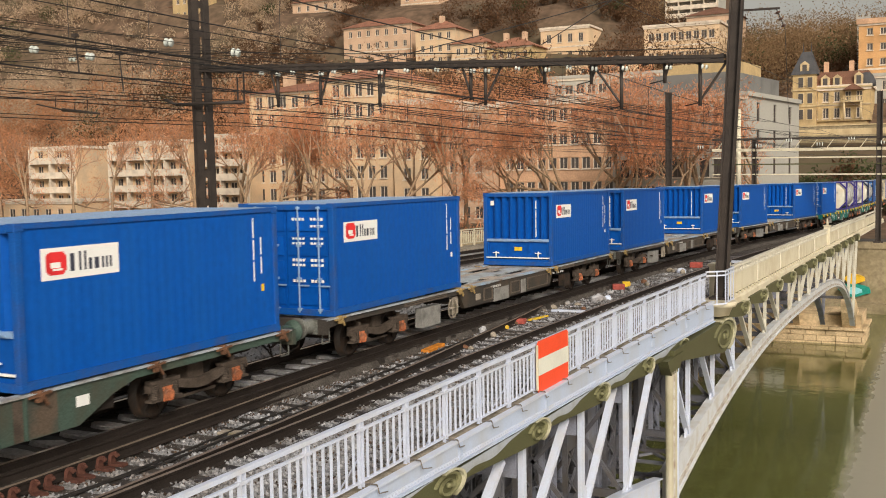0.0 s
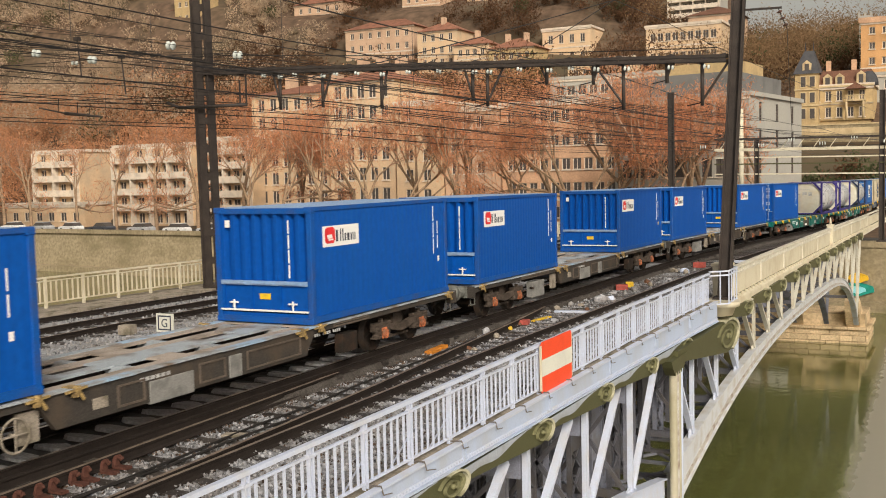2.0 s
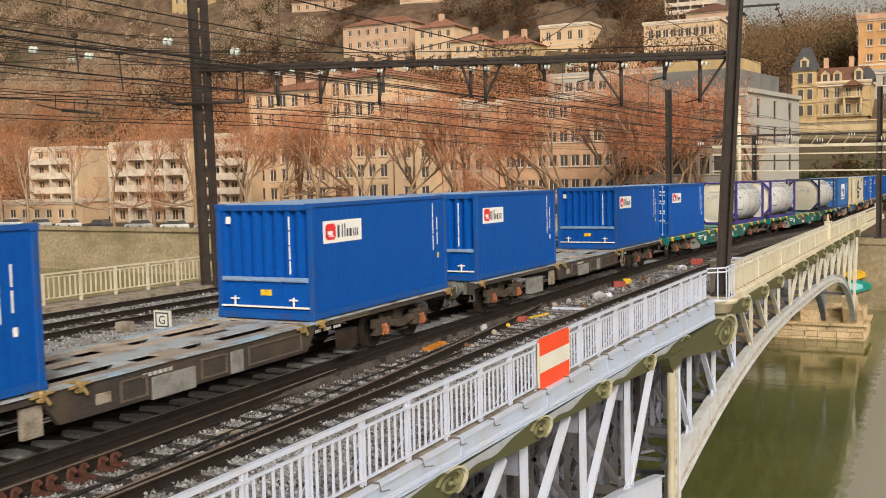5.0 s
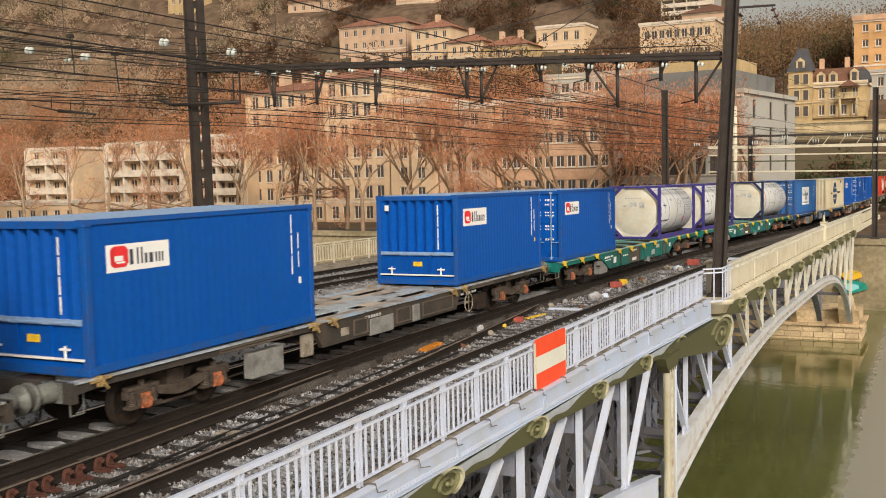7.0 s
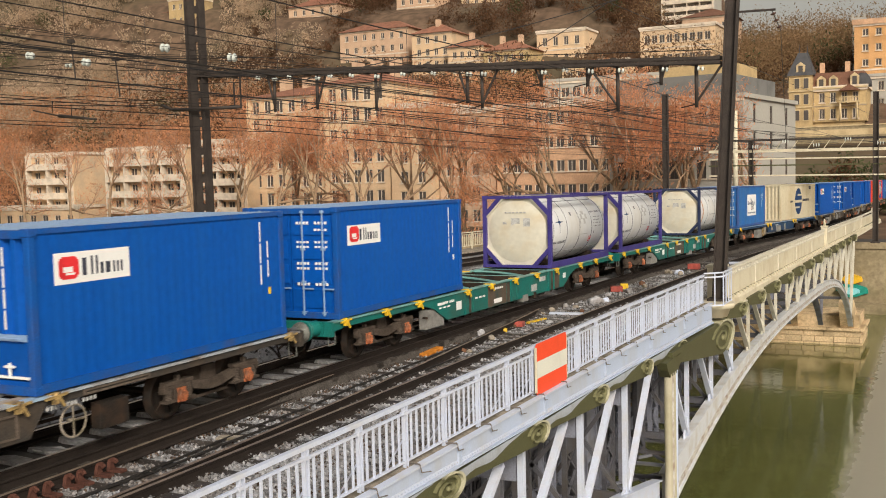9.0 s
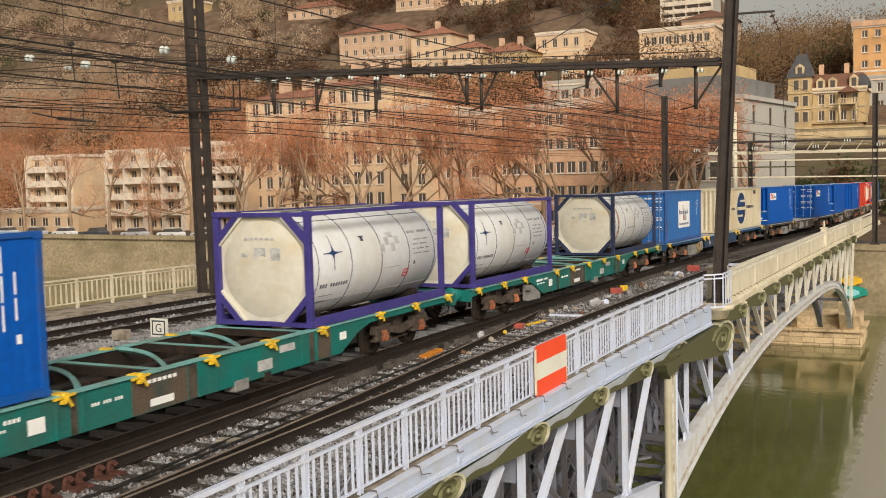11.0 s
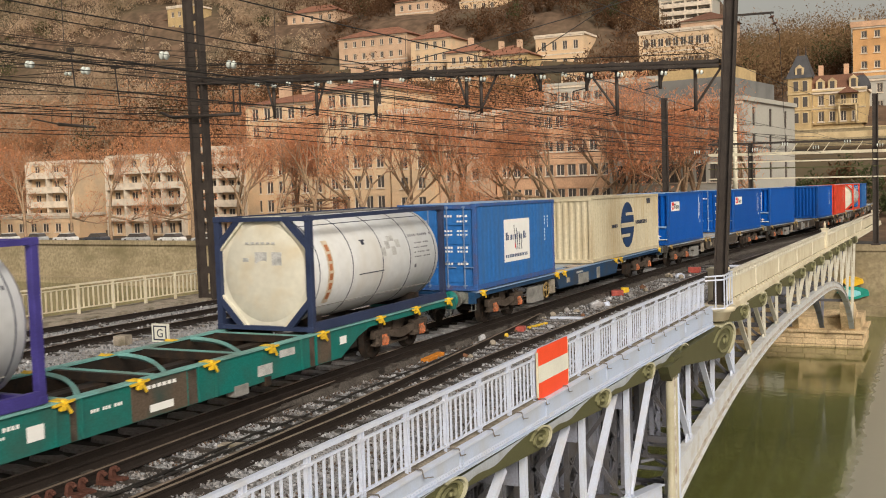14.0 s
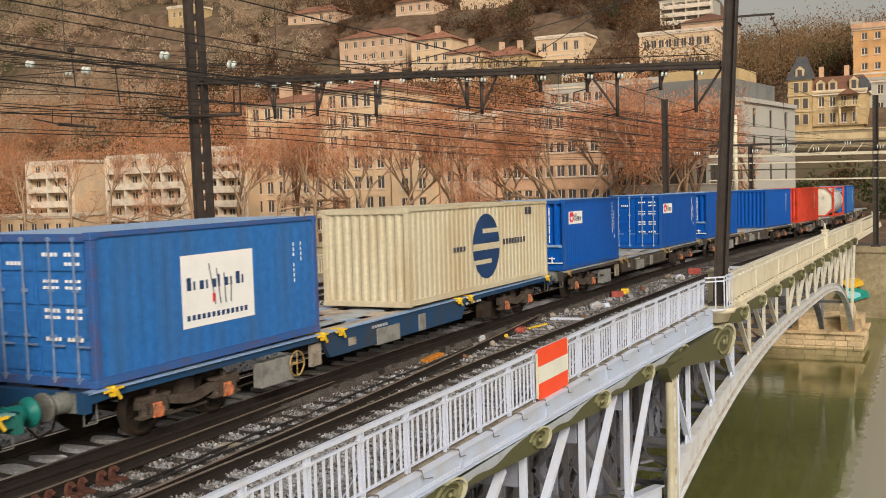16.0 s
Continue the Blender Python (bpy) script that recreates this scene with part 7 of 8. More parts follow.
    if logo == "star":
        arms = []
        for i in range(16):
            k = (i + 0.5 - 8) / 8
            w = 0.012 + 0.05 * max(0.0, 1 - abs(k) * 1.6) ** 2
            arms.append((1.03 - w, 1.03 + w, 1.45 + (i - 8) * 0.046, 1.45 + (i - 7) * 0.046))
            w = 0.011 + 0.05 * max(0.0, 1 - abs(k) * 1.6) ** 2
            arms.append((1.03 + (i - 8) * 0.046, 1.03 + (i - 7) * 0.046, 1.45 - w, 1.45 + w))
        on_barrel(arms, "logo_emblem", INK_BLUE)
        on_barrel([(0.55 + 0.1 * i, 0.61 + 0.1 * i, 0.74, 0.82) for i in range(11) if i != 3] + [(0.6, 1.15, 0.56, 0.57), (0.65, 1.0, 0.42, 0.455)], "logo_lettering", INK)
        on_barrel([(2.95, 3.9, 0.93, 0.955)], "logo_lettering", FADED)
        on_barrel([(4.12, 4.16, 0.66, 0.84), (4.34, 4.38, 0.66, 0.84), (4.16, 4.34, 0.66, 0.69), (4.16, 4.34, 0.81, 0.84), (4.2, 4.3, 0.72, 0.77)], "hazard_label", LOGO_RED)
    else:
        rust_film = mat("rust_red_film", (0.42, 0.16, 0.07), 0.6, vary=0.3, scale=5)
        on_barrel([(0.74, 0.96, 0.5, 1.8)], "logo_panel", mat("tan_worn_film", (0.56, 0.47, 0.36), 0.6, vary=0.15, scale=4))
        barrel_r[0] += 0.003
        on_barrel([(0.79, 0.91, 0.58 + 0.2 * i, 0.72 + 0.2 * i) for i in range(6)], "logo_lettering", rust_film)
        on_barrel([(2.0, 3.1, 0.98, 1.0)], "logo_lettering", INK)
    keyed(c, at)
    return c


# wagons
WB, BOGIES = 0.9, (2.15, 16.75)
PRIMED = mat("dull_primed_wagon_steel", (0.10, 0.075, 0.055), 0.6, vary=0.3, scale=1.5, dirt=(0.03, 0.06, 0.055), dirt_amount=0.5)
PALE_BLUE = mat("pale_blue_worn_paint", (0.30, 0.42, 0.55), 0.5, vary=0.25, scale=3, dirt=(0.3, 0.28, 0.26), dirt_amount=0.5)
PRIMED_BROWN = mat("brown_dusty_steel", (0.12, 0.095, 0.075), 0.7, vary=0.3, scale=3, dirt=(0.06, 0.05, 0.04), dirt_amount=0.4)
BRASS_LOCK = mat("grimy_ochre_lock_paint", (0.36, 0.25, 0.10), 0.5, vary=0.35, scale=9, dirt=(0.10, 0.07, 0.04), dirt_amount=0.5)
BUFFER_GREY = mat("greasy_grey_green_buffer_steel", (0.14, 0.145, 0.13), 0.45, vary=0.3, scale=4, dirt=(0.05, 0.04, 0.035), dirt_amount=0.4)
BOGIE_DUST = mat("brown_dusty_bogie_steel", (0.085, 0.066, 0.052), 0.7, vary=0.35, scale=4, dirt=(0.035, 0.026, 0.02), dirt_amount=0.45)
WHEEL_R = 0.42
AXLE_Z = 0.46
LIFT = 0.11  # the running gear over its drawn height
WHEELS = []


def make_bogie_meshes():
    out = {}
    bm = bmesh.new()
    box(bm, -0.95, 0.95, -0.2, 0.2, 0.5, 0.82)
    out["bolster"] = finish("bolster", bm, BOGIE_DUST)
    bm = bmesh.new()
    up = [(-1.28 + 2.56 * i / 24, 0.685 - 0.10 * math.cos(math.pi * (-1.28 + 2.56 * i / 24) / 1.9) ** 2) for i in range(25)]
    low = [(y, z - 0.115 - 0.055 * math.cos(math.pi * y / 2.0) ** 2) for y, z in up]
    prism(bm, up + low[::-1], 0.96, 1.08)
    out["side_frame"] = finish("side_frame", bm, BOGIE_DUST)
    bm = bmesh.new()
    box(bm, 0.945, 1.095, -0.34, 0.34, 0.665, 0.72)
    out["spring_cap"] = finish("spring_cap", bm, BOGIE_DUST)
    bm = bmesh.new()
    box(bm, 0.98, 1.06, -0.035, 0.035, 0.72, 0.80)
    out["stop"] = finish("stop", bm, BOGIE_DUST)
    bm = bmesh.new()
    prism(bm, [(-0.36, 0.37), (0.36, 0.37), (0.36, 0.41), (0.15, 0.43), (0.15, 0.60), (-0.15, 0.60), (-0.15, 0.43), (-0.36, 0.41)], 0.95, 1.11)
    out["axle_housing"] = finish("axle_housing", bm, BOGIE_DUST)
    bm = bmesh.new()
    beam(bm, (0.9, -0.55, 0.30), (0.9, 0.55, 0.30), 0.04, 0.05)
    out["brake_bar"] = finish("brake_bar", bm, BOGIE_DUST)
    bm = bmesh.new()
    rod(bm, (1.12, 0, 0.46), (1.175, 0, 0.46), 0.112, 16, 0.10)
    rod(bm, (1.175, 0, 0.46), (1.195, 0, 0.46), 0.07, 12, 0.06)
    box(bm, 1.10, 1.13, -0.10, 0.10, 0.36, 0.60)
    for i in range(6):
        a = i * math.pi / 3
        rod(bm, (1.17, 0.085 * math.cos(a), 0.46 + 0.085 * math.sin(a)), (1.187, 0.085 * math.cos(a), 0.46 + 0.085 * math.sin(a)), 0.012, 6)
    out["axle_box"] = finish("axle_box", bm, AXLEBOX)
    bm = bmesh.new()
    for y in (0.0,):
        revolve(bm, (1.03, y, 0.41), (0, 0, 1), [(0.03 * i + d, r) for i in range(8) for d, r in ((0, 0.072), (0.008, 0.09), (0.018, 0.09), (0.027, 0.072))], 12)
    out["spring"] = finish("spring", bm, BOGIE_DUST)
    bm = bmesh.new()
    rod(bm, (-0.95, 0, 0), (0.95, 0, 0), 0.08, 10)
    for s in (-1, 1):
        revolve(bm, (s * 0.66, 0, 0), (s, 0, 0), [(0.0, WHEEL_R + 0.03), (0.03, WHEEL_R + 0.03), (0.04, WHEEL_R), (0.135, WHEEL_R), (0.135, WHEEL_R - 0.07), (0.10, WHEEL_R - 0.09), (0.10, 0.17), (0.16, 0.14), (0.16, 0.1)], 28)
        for k in range(6):
            a = k * math.pi / 3
            beam(bm, (s * 0.765, 0.16 * math.cos(a), 0.16 * math.sin(a)), (s * 0.765, 0.36 * math.cos(a), 0.36 * math.sin(a)), 0.03, 0.03, (1, 0, 0))
    out["wheelset"] = finish("wheelset", bm, BOGIE)
    return out


BOGIE_PARTS = make_bogie_meshes()


def wagon(at, paint=WAGON_GREY, top=WAGON_TOP, lock=BRASS_LOCK, style="flat", label="", wheel_at=None):
    """A four-axle container wagon; y 0 is where its first container starts, z 0 the rail level."""
    c = thing("container_wagon", label, "railway wagon", "wagons of the train")
    z1 = 1.165
    y0, y1 = -0.35, 19.25
    for s in (-1, 1):
        x = s * 1.16
        bm = bmesh.new()
        # fish-bellied side sill
        if style == "green":
            prism(bm, [(y0, z1 - 0.02), (y1, z1 - 0.02), (y1, 0.95), (18.6, 1.0), (15.0, 1.0), (14.5, 0.86), (13.8, 0.52), (5.1, 0.52), (4.4, 0.86), (3.9, 1.0), (0.3, 1.0), (y0, 0.95)], x - 0.05, x + 0.05)
        else:
            prism(bm, [(y0, z1 - 0.02), (y1, z1 - 0.02), (y1, 0.97), (18.6, 1.02), (12.9, 1.02), (12.6, 0.62), (6.3, 0.62), (6.0, 1.02), (0.3, 1.02), (y0, 0.97)], x - 0.05, x + 0.05)
        sill = part("side_sill", bm, paint, c)
        bm = bmesh.new()
        box(bm, x - 0.09, x + 0.09, y0, y1, z1 - 0.03, z1)
        part("sill_flange", bm, top, sill, "worn pale top flange")
        if style == "flat" and top is WAGON_TOP:
            bm = bmesh.new()
            for ya, yb in ((6.9, 7.9), (10.0, 11.4), (12.3, 12.9)):
                box(bm, x - 0.094, x + 0.094, ya, yb, z1 - 0.036, z1 + 0.002)
            tagged(part("paint_patch", bm, PALE_BLUE, sill, "pale blue worn paint patches"), kind="stuff")
            for ya, yb in ((3.0, 5.2), (7.5, 8.1), (9.4, 10.1), (10.7, 12.4), (13.6, 15.0)):
                bm = bmesh.new()
                lo, hi = (0.68, z1 - 0.14) if 6.3 < ya < 12.5 else (1.035, z1 - 0.045)
                for u0, u1, w0, w1 in ((ya, yb, lo, lo + 0.03), (ya, yb, hi - 0.03, hi), (ya, ya + 0.04, lo + 0.03, hi - 0.03), (yb - 0.04, yb, lo + 0.03, hi - 0.03)):
                    box(bm, x + s * 0.06 - 0.015, x + s * 0.06 + 0.015, u0, u1, w0, w1)
                part("sill_panel", bm, PRIMED_BROWN, sill, "brown rimmed sill panel")
        if style == "green":
            bm = bmesh.new()
            box(bm, x - s * 0.056 - 0.003, x - s * 0.056 + 0.003, 4.2, 14.6, 0.62, z1 - 0.035)
            part("sill_lining", bm, BOGIE, sill, "dark inner face of the sill")
            for y in (6.1, 6.6, 9.2, 9.67, 12.3, 12.8):
                bm = bmesh.new()
                box(bm, x + s * 0.06 - 0.04, x + s * 0.06 + 0.04, y, y + 0.035, 0.53, z1 - 0.03)
                part("stiffener", bm, paint, sill)
            for ya, yb in ((7.65, 8.95), (12.86, 13.4)):
                bm = bmesh.new()
                box(bm, x + s * 0.05 - 0.002, x + s * 0.05 + 0.004, ya, yb, 0.53, z1 - 0.05)
                part("primed_panel", bm, PRIMED, sill, "dull grey-brown painted bay")
            bm = bmesh.new()
            box(bm, x + s * 0.056 - 0.003, x + s * 0.056 + 0.006, 5.62, 5.92, 0.7, 0.92)
            part("notice_plate", bm, WHITE, sill, "white notice plate")
            for ya, yb, za, zb, m in ((8.05, 8.6, 0.60, 0.72, WHITE), (10.9, 11.35, 0.64, 0.84, FADED), (11.6, 12.1, 0.88, 1.02, FADED), (4.6, 4.95, 0.93, 0.99, WHITE), (13.75, 14.0, 0.80, 0.96, WHITE)):
                bm = bmesh.new()
                box(bm, x + s * 0.056 - 0.003, x + s * 0.056 + 0.006, ya, yb, za, zb)
                part("paint_panel", bm, m, sill, "scuffed pale marking panel")
            bm = bmesh.new()
            for ya, yb in ((8.98, 9.2), (6.4, 6.52), (12.62, 12.78)):
                box(bm, x + s * 0.055 - 0.003, x + s * 0.055 + 0.006, ya, yb, 0.53, z1 - 0.06)
            tagged(part("rust_seam", bm, BOGIE_DUST, sill, "dark rusty seams"), kind="stuff")
        bm = bmesh.new()
        for i in range(6):
            box(bm, x + s * 0.052 - 0.003, x + s * 0.052 + 0.003, 8.0 + i * 0.12, 8.09 + i * 0.12, 0.98, 1.04)
        for i in range(13):
            if i not in (3, 8):
                box(bm, x + s * 0.052 - 0.003, x + s * 0.052 + 0.003, (4.55 if style == "green" else 12.9) + i * 0.075, (4.6 if style == "green" else 12.945) + i * 0.075, 0.94, 1.0)
            if style == "green" and i % 4:
                box(bm, x + s * 0.052 - 0.003, x + s * 0.052 + 0.003, 4.55 + i * 0.06, 4.59 + i * 0.06, 0.84, 0.88)
                box(bm, x + s * 0.052 - 0.003, x + s * 0.052 + 0.003, 6.75 + i * 0.06, 6.79 + i * 0.06, 0.86, 0.91)
        tagged(part("marking", bm, WHITE if style == "green" else FADED, sill, "pale stencilled marks"), kind="stuff")
    for y in [0.2, 2.4, 4.4, 6.3, 8.2, 10.4, 12.5, 14.4, 16.4, 18.7]:
        bm = bmesh.new()
        box(bm, -1.1, 1.1, y, y + (0.16 if style == "flat" else 0.1), z1 - 0.16, z1 - 0.02)
        part("cross_beam", bm, top if style == "flat" else BOGIE, c)
    bm = bmesh.new()
    if style == "flat":
        box(bm, -0.28, 0.28, y0, y1, z1 - 0.3, z1 - 0.05)
    else:
        box(bm, -0.13, 0.13, y0, y1, z1 - 0.5, z1 - 0.18)
    part("centre_sill", bm, BOGIE, c)
    if style == "flat":
        zt = z1 - 0.012
        plates = [(-1.07, -0.86, 5.6, 13.2, DECK_WOOD), (0.80, 1.07, 5.6, 13.2, DECK_WOOD), (-0.46, -0.20, 5.6, 13.2, DECK_WOOD), (0.10, 0.42, 5.6, 13.2, WAGON_TOP)]
        for ya, yb in ((5.6, 5.9), (9.0, 9.6), (12.9, 13.2)):
            plates += [(-0.86, -0.46, ya, yb, DECK_WOOD), (0.42, 0.80, ya, yb, DECK_WOOD)]
        for ya, yb in ((5.6, 7.3), (8.2, 10.9), (11.8, 13.2)):
            plates.append((-0.20, 0.10, ya, yb, WAGON_TOP))
        for xa, xb, ya, yb, m in plates:
            bm = bmesh.new()
            box(bm, xa + 0.002, xb - 0.002, ya + 0.002, yb - 0.002, zt - 0.04, zt - random.uniform(0, 0.004))
            part("deck_plate", bm, m, c, "dusty beige deck plate between open slots")
        # dark sheet added below the plates so that the slots look shaded
        bm = bmesh.new()
        box(bm, -1.05, 1.05, 5.6, 13.2, z1 - 0.36, z1 - 0.33)
        part("slot_tray", bm, BOGIE, c, "added dark sheet for the shade under the deck slots")
    elif style == "green":
        for ya in (6.7, 8.6, 10.6):
            bm = bmesh.new()
            tube(bm, [Vector((1.08 - 2.16 * k / 10, ya + 1.2 * math.sin(k / 10 * math.pi / 2), z1 - 0.035)) for k in range(11)], 0.05, 4)
            part("brace", bm, top, c, "curved pale green brace")
        for ya in (6.35, 8.3, 10.45, 12.55):
            bm = bmesh.new()
            box(bm, -1.07, 1.07, ya, ya + 0.14, z1 - 0.05, z1 - 0.012)
            part("cross_flange", bm, top, c, "pale worn cross flange")
        bm = bmesh.new()
        box(bm, -1.08, 1.08, 4.6, 14.3, 0.60, 0.62)
        part("bottom_plate", bm, BOGIE, c, "dark plate between the side sills")
    # container locks
    for y in (0.05, 5.85, 6.55, 12.3, 12.95, 18.75) if style == "flat" else (0.05, 1.8, 3.4, 6.15, 7.7, 9.45, 11.2, 12.95, 15.3, 17.0, 18.75):
        for s in (-1, 1):
            bm = bmesh.new()
            xs_ = s * 1.16
            box(bm, xs_ - 0.10, xs_ + 0.10, y + 0.01, y + 0.19, z1, z1 + 0.016)
            rod(bm, (xs_ + s * 0.10, y + 0.1, z1 - 0.14), (xs_ + s * 0.10, y + 0.1, z1 + 0.03), 0.035, 8)
            beam(bm, (xs_ + s * 0.11, y - 0.10, z1 - 0.045), (xs_ + s * 0.11, y + 0.30, z1 - 0.015), 0.04, 0.035)
            beam(bm, (xs_ + s * 0.13, y + 0.13, z1 - 0.05), (xs_ + s * 0.13, y + 0.22, z1 - 0.19), 0.03, 0.045)
            box(bm, xs_ + s * 0.115 - 0.025, xs_ + s * 0.115 + 0.025, y + 0.02, y + 0.12, z1 - 0.13, z1 - 0.07)
            part("container_lock", bm, lock, c)
    # ends with buffers and coupling
    for s, y in ((-1, y0), (1, y1)):
        bm = bmesh.new()
        box(bm, -1.25, 1.25, y - 0.06, y + 0.06, 0.86, z1)
        part("headstock", bm, paint, c)
        for x in (-0.875, 0.875):
            bm = bmesh.new()
            box(bm, x - 0.19, x + 0.19, y + s * 0.075 - 0.015, y + s * 0.075 + 0.015, 0.87, 1.17)
            revolve(bm, (x, y + s * 0.06, 1.03), (0, s, 0), [(0, 0.17), (0.05, 0.155), (0.26, 0.15), (0.28, 0.135), (0.28, 0.11), (0.40, 0.11), (0.41, 0.22), (0.45, 0.225), (0.465, 0.2)], 20)
            part("buffer", bm, paint if style != "flat" else BUFFER_GREY, c)
        bm = bmesh.new()
        rod(bm, (0, y, 0.98), (0, y + s * 0.36, 0.92), 0.05, 8)
        rod(bm, (0, y + s * 0.36, 0.92), (0, y + s * 0.62, 0.95), 0.035, 8)
        rod(bm, (0.35, y, 0.9), (0.22, y + s * 0.5, 0.62), 0.025, 6)
        part("coupling", bm, BOGIE, c)
        for x in (-1.12, 1.12):
            bm = bmesh.new()
            for p, q in (((x, y - s * 0.02, 0.95), (x, y - s * 0.02, 0.66)), ((x, y - s * 0.02, 0.66), (x, y - s * 0.28, 0.66)), ((x, y - s * 0.28, 0.66), (x, y - s * 0.28, 0.97))):
                rod(bm, p, q, 0.014, 6)
            part("foot_step", bm, BUFFER_GREY, c, "bent steel rod step")
            bm = bmesh.new()
            rod(bm, (x * 0.55, y + s * 0.02, 0.86), (x * 0.55, y + s * 0.12, 0.6), 0.02, 6)
            rod(bm, (x * 0.55, y + s * 0.12, 0.6), (x * 0.45, y + s * 0.3, 0.5), 0.02, 6)
            rod(bm, (x * 0.45, y + s * 0.3, 0.5), (x * 0.3, y + s * 0.34, 0.66), 0.02, 6)
            part("brake_hose", bm, BOGIE, c, "black hanging brake hose")
    # bogies
    for yb in BOGIES if style == "flat" else (2.2, 16.7):
        b = piece("bogie", BOGIE_PARTS["bolster"], c, pose(0, yb, LIFT))
        for s in (0, 180):
            piece("side_frame", BOGIE_PARTS["side_frame"], b, pose(0, 0, 0, 0, 0, s))
            piece("brake_bar", BOGIE_PARTS["brake_bar"], b, pose(0, 0, 0, 0, 0, s))
        for k in (-WB, WB):
            for s in (0, 180):
                piece("axle_box", BOGIE_PARTS["axle_box"], b, pose(0, k, 0, 0, 0, s))
                for nm in ("axle_housing", "spring_cap", "stop"):
                    piece(nm, BOGIE_PARTS[nm], b, pose(0, k, 0, 0, 0, s))
                [piece("spring", BOGIE_PARTS["spring"], b, pose(0, k + e, 0, 0, 0, s)) for e in (-0.24, 0.24)]
            WHEELS.append(piece("wheelset", BOGIE_PARTS["wheelset"], b, pose(0, k, AXLE_Z)))
    # equipment under the sill
    for s in (-1, 1):
        bm = bmesh.new()
        box(bm, s * 1.06 - 0.1, s * 1.06 + 0.1, 4.0, 5.0, 0.40, 0.88)
        part("equipment_box", bm, BOX_GREY, c, "scuffed grey equipment box", bevel=0.015)
        if style == "flat":
            bm = bmesh.new()
            box(bm, s * 1.1 - 0.04, s * 1.1 + 0.04, 5.7, 6.06, 0.52, 0.97)
            part("notice_panel", bm, KERB, c, "pale panel under the sill")
        bm = bmesh.new()
        n = 24 if wheel_at else 0
        wy = wheel_at or 4.0
        ring = [(s * 1.2, wy + 0.24 * math.cos(2 * math.pi * i / n), 0.70 + 0.24 * math.sin(2 * math.pi * i / n)) for i in range(n)]
        for i in range(n):
            rod(bm, ring[i], ring[(i + 1) % n], 0.018, 6)
        for i in range(0, n, 6):
            rod(bm, (s * 1.2, wy, 0.70), ring[i], 0.014, 6)
        rod(bm, (s * 1.2, wy, 0.7), (s * 1.08, wy, 0.7), 0.03, 8)
        if n:
            part("handwheel", bm, BRASS_LOCK if paint is WAGON_BLUE else KERB, c, "spoked brake handwheel")
        else:
            part("brake_lever", bm, BOGIE, c)
        bm = bmesh.new()
        rod(bm, (s * 0.5, 7.4, 0.72), (s * 0.5, 8.6, 0.72), 0.2, 16)
        part("air_tank", bm, BOGIE, c)
    for s in (-1, 1):
        for ya, yb, za, zb, m in ((8.2, 9.25, 0.58, 0.95, BOX_GREY), (10.2, 10.55, 0.62, 1.02, BOX_GREY), (13.9, 14.5, 0.45, 0.85, BOGIE), (7.0, 7.3, 0.75, 0.92, KERB)) if style == "flat" else ((10.2, 10.6, 0.4, 0.6, BOX_GREY), (11.1, 11.3, 0.42, 0.6, BOGIE)):
            bm = bmesh.new()
            box(bm, s * 1.13 - 0.1, s * 1.13 + 0.1, ya, yb, za, zb)
            part("equipment_box", bm, m, c, "scuffed equipment box under the sill", bevel=0.012)
    bm = bmesh.new()
    rod(bm, (0.95, 3.2, 0.5), (0.95, 5.2, 0.55), 0.02, 6)
    rod(bm, (0.3, 2.5, 0.55), (0.3, 16.4, 0.55), 0.03, 6)
    part("brake_rod", bm, BOGIE, c)
    keyed(c, at)
    return c


DARK = "grimy dark container flat wagon with worn deck, empty in the middle"
GREEN = "green skeletal container wagon with yellow container locks"
EL = "blue steel bulk container with a white logo panel and end hatch"
ELD = "blue steel container with panelled doors and a white logo panel"
wagon(-61.4, WAGON_OLD, WAGON_TOP, RUST, "green", "dirty grey-green skeletal container wagon")
wagon(-40.65, label=DARK, wheel_at=5.6)
wagon(-19.9, label=DARK)
wagon(0.85, label=DARK, wheel_at=13.4)
wagon(21.56, WAGON_GREEN, WAGON_GREEN_TOP, YELLOW, "green", GREEN)
wagon(42.15, WAGON_GREEN, WAGON_GREEN_TOP, YELLOW, "green", GREEN)
wagon(63.0, WAGON_BLUE, BLUE_ROOF, YELLOW, "flat", "blue container flat wagon with yellow locks and handwheel", wheel_at=5.1)
wagon(83.75, label=DARK)
wagon(104.6, label=DARK)
wagon(125.3, label=DARK)
wagon(146.1, label=DARK)

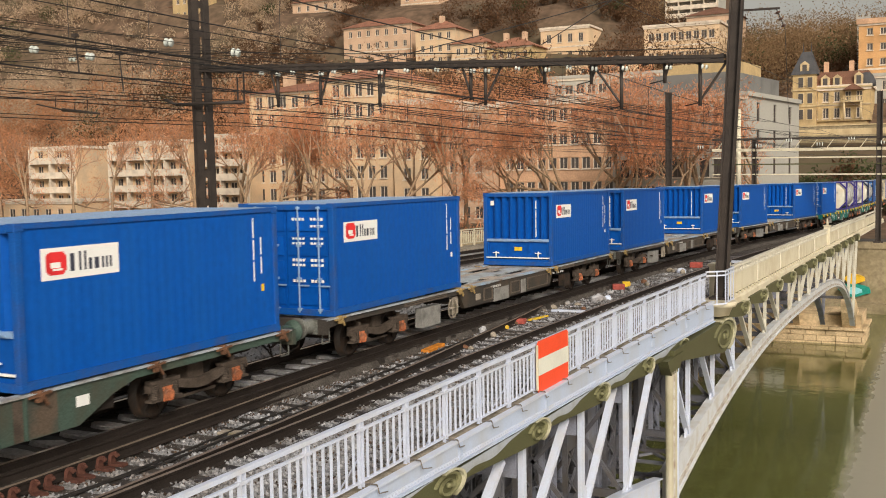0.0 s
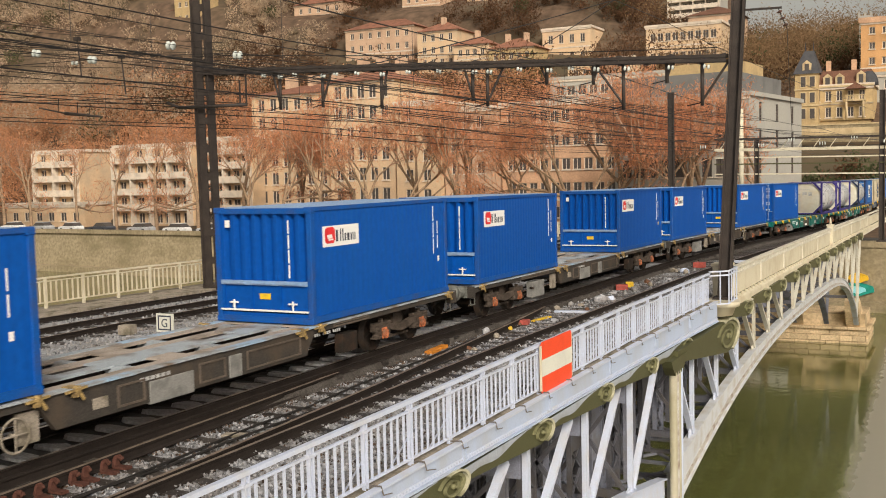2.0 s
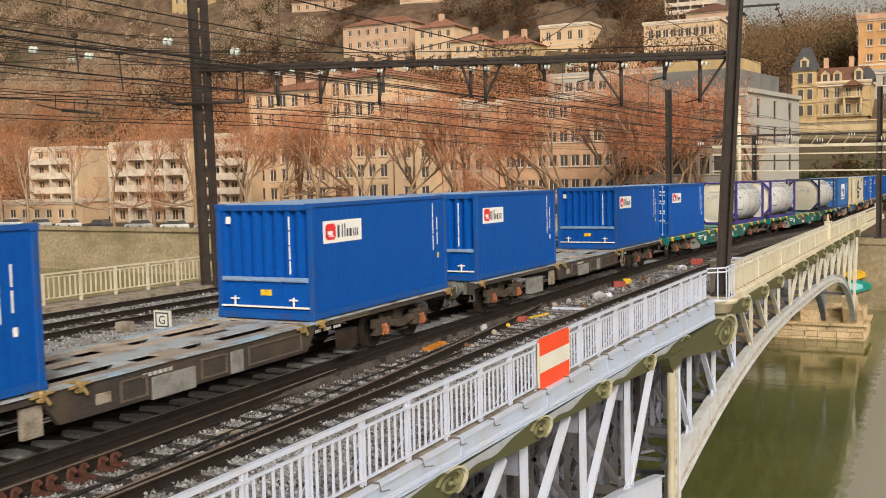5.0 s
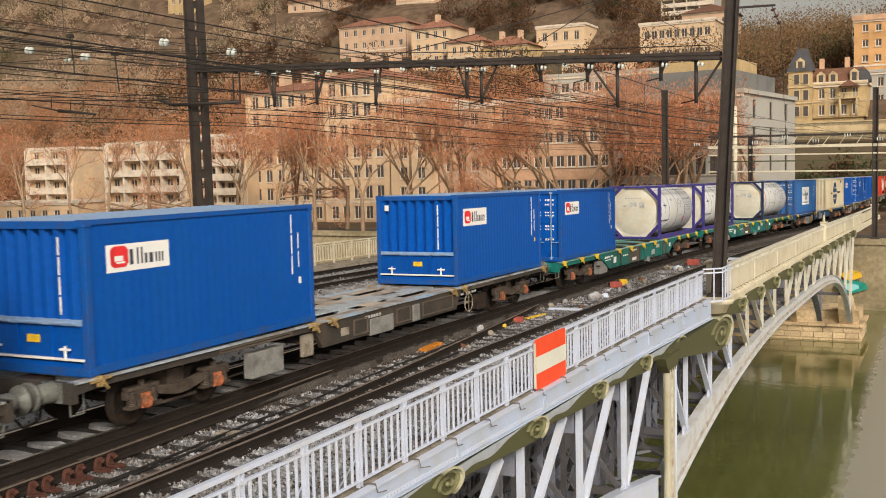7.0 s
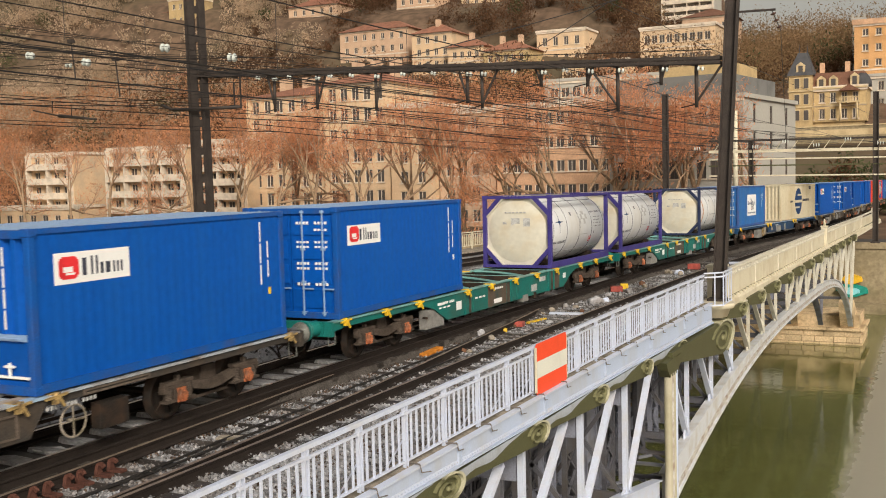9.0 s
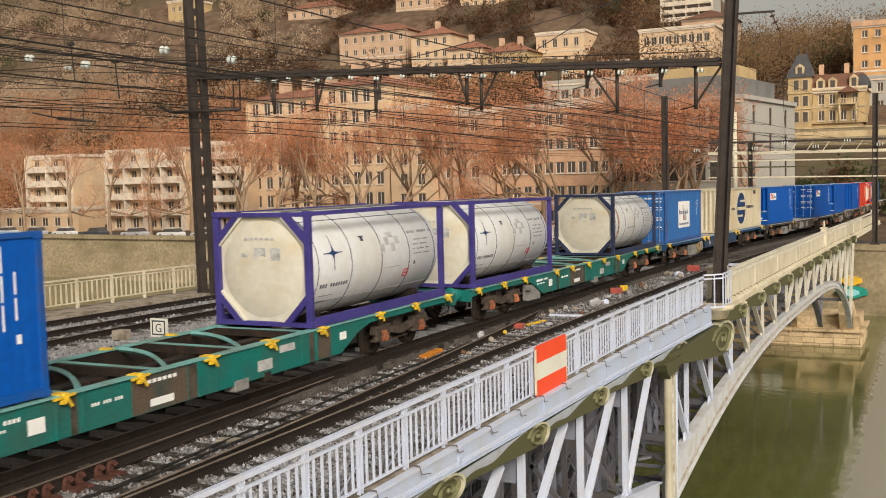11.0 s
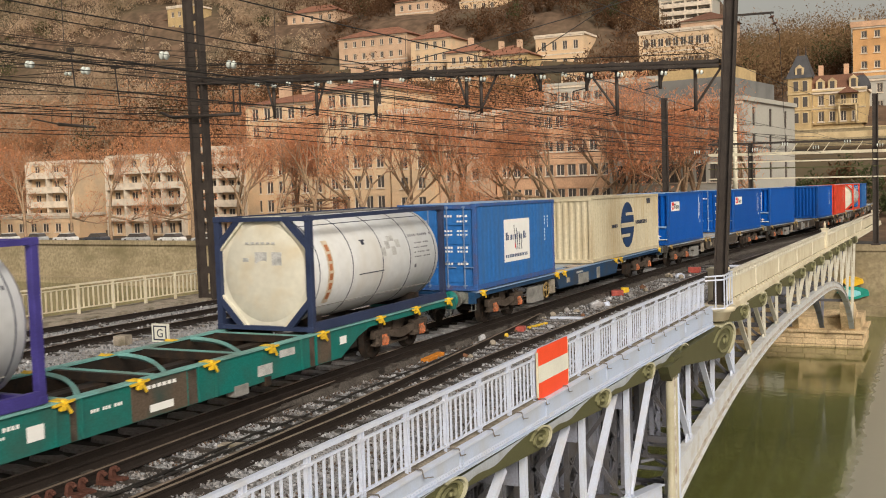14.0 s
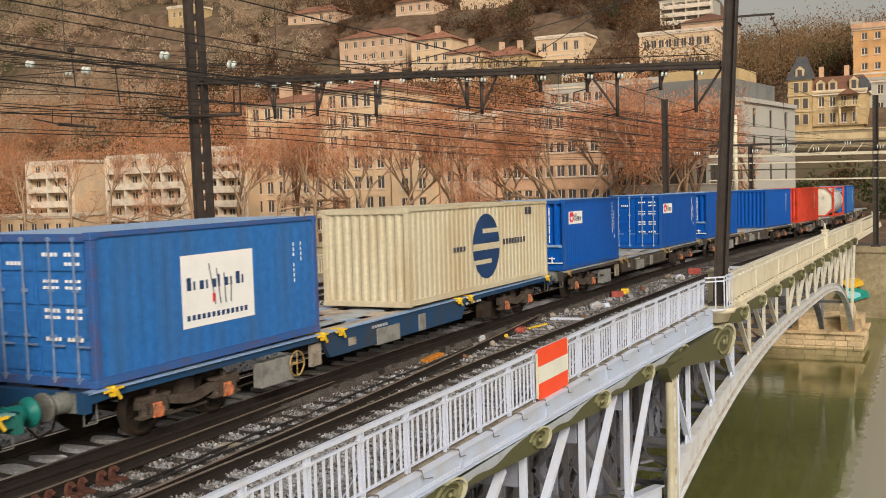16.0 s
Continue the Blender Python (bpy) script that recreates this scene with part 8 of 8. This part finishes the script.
container(-61.3, label=EL)
container(-48.6, label=EL, logo="large")
container(-40.6, "door", label=ELD)
container(-27.75, label=EL)
container(-19.85, label=EL)
container(-7.0, label=EL, logo="large")
container(0.87, label=EL)
container(13.6, label=EL, logo="large")
container(21.56, "door", label=ELD)
tank_container(34.3, label="white tank container in a dark violet steel frame")
tank_container(42.12, label="white tank container with a dark star emblem in a violet frame")
tank_container(54.95, NAVY, "white tank container with a rust-red mark in a navy frame", "stripe")
NORDIC_FRAME = mat("rusty_blue_frame", (0.035, 0.10, 0.29), 0.6, vary=0.25, scale=4, dirt=(0.13, 0.06, 0.04), dirt_amount=0.22)
container(62.9, "door", paint=BLUE_DULL, logo="nordic", label="faded blue container with doors and a torn white placard", pitch=0.28, depth=0.005, frame_paint=NORDIC_FRAME)
container(72.8, "plain", 9.25, CREAM, CREAM, CREAM, "oval", "cream corrugated thirty-foot container with a dark blue oval emblem", pitch=0.27, depth=0.02)
container(83.75, label=EL)
container(96.2, "door", label=ELD)
container(104.6, label="plain blue corrugated steel container", logo="")
container(117.4, "plain", label="plain blue corrugated steel container", logo="number")
container(125.3, "plain", paint=RED, frame_paint=RED, roof_paint=RED, label="bright red steel container", logo="number")
tank_container(138.1, RED, "white tank container in a red steel frame", "stripe")
container(146.1, "door", paint=BLUE_DULL, label="faded blue steel container with panelled doors", logo="number")


def train_pose(y):
    return line_pose(TRACK_X, y)


def motions():
    """The train rolls towards the viewer at an even pace; its wheels turn."""
    for ob, at in TRAIN:
        z = 0.0 if ob.name.startswith("container_wagon") else 1.18
        half = 9.45 if z == 0 else 3.03
        rows = []
        for i in range(33):
            t = i * 0.5
            y = at + SPEED * (8.5 - t)
            a, b = train_pose(y + 0.1 * half), train_pose(y + 1.9 * half)
            d = (b.translation - a.translation).normalized()
            centre = (a.translation + b.translation) / 2
            turn = Euler((math.asin(d.z), 0, -math.atan2(d.x, d.y))).to_matrix().to_4x4()
            rows.append((t, Matrix.Translation(centre) @ turn @ Matrix.Translation((0, -half, z))))
        walk(ob, rows)
    step = SPEED * 0.1 / WHEEL_R
    for w in WHEELS:
        y = w.matrix_basis.translation.y
        walk(w, [(i * 0.1, Matrix.Translation((0, y, AXLE_Z)) @ Matrix.Rotation(step * i, 4, "X")) for i in range(161)])


motions()
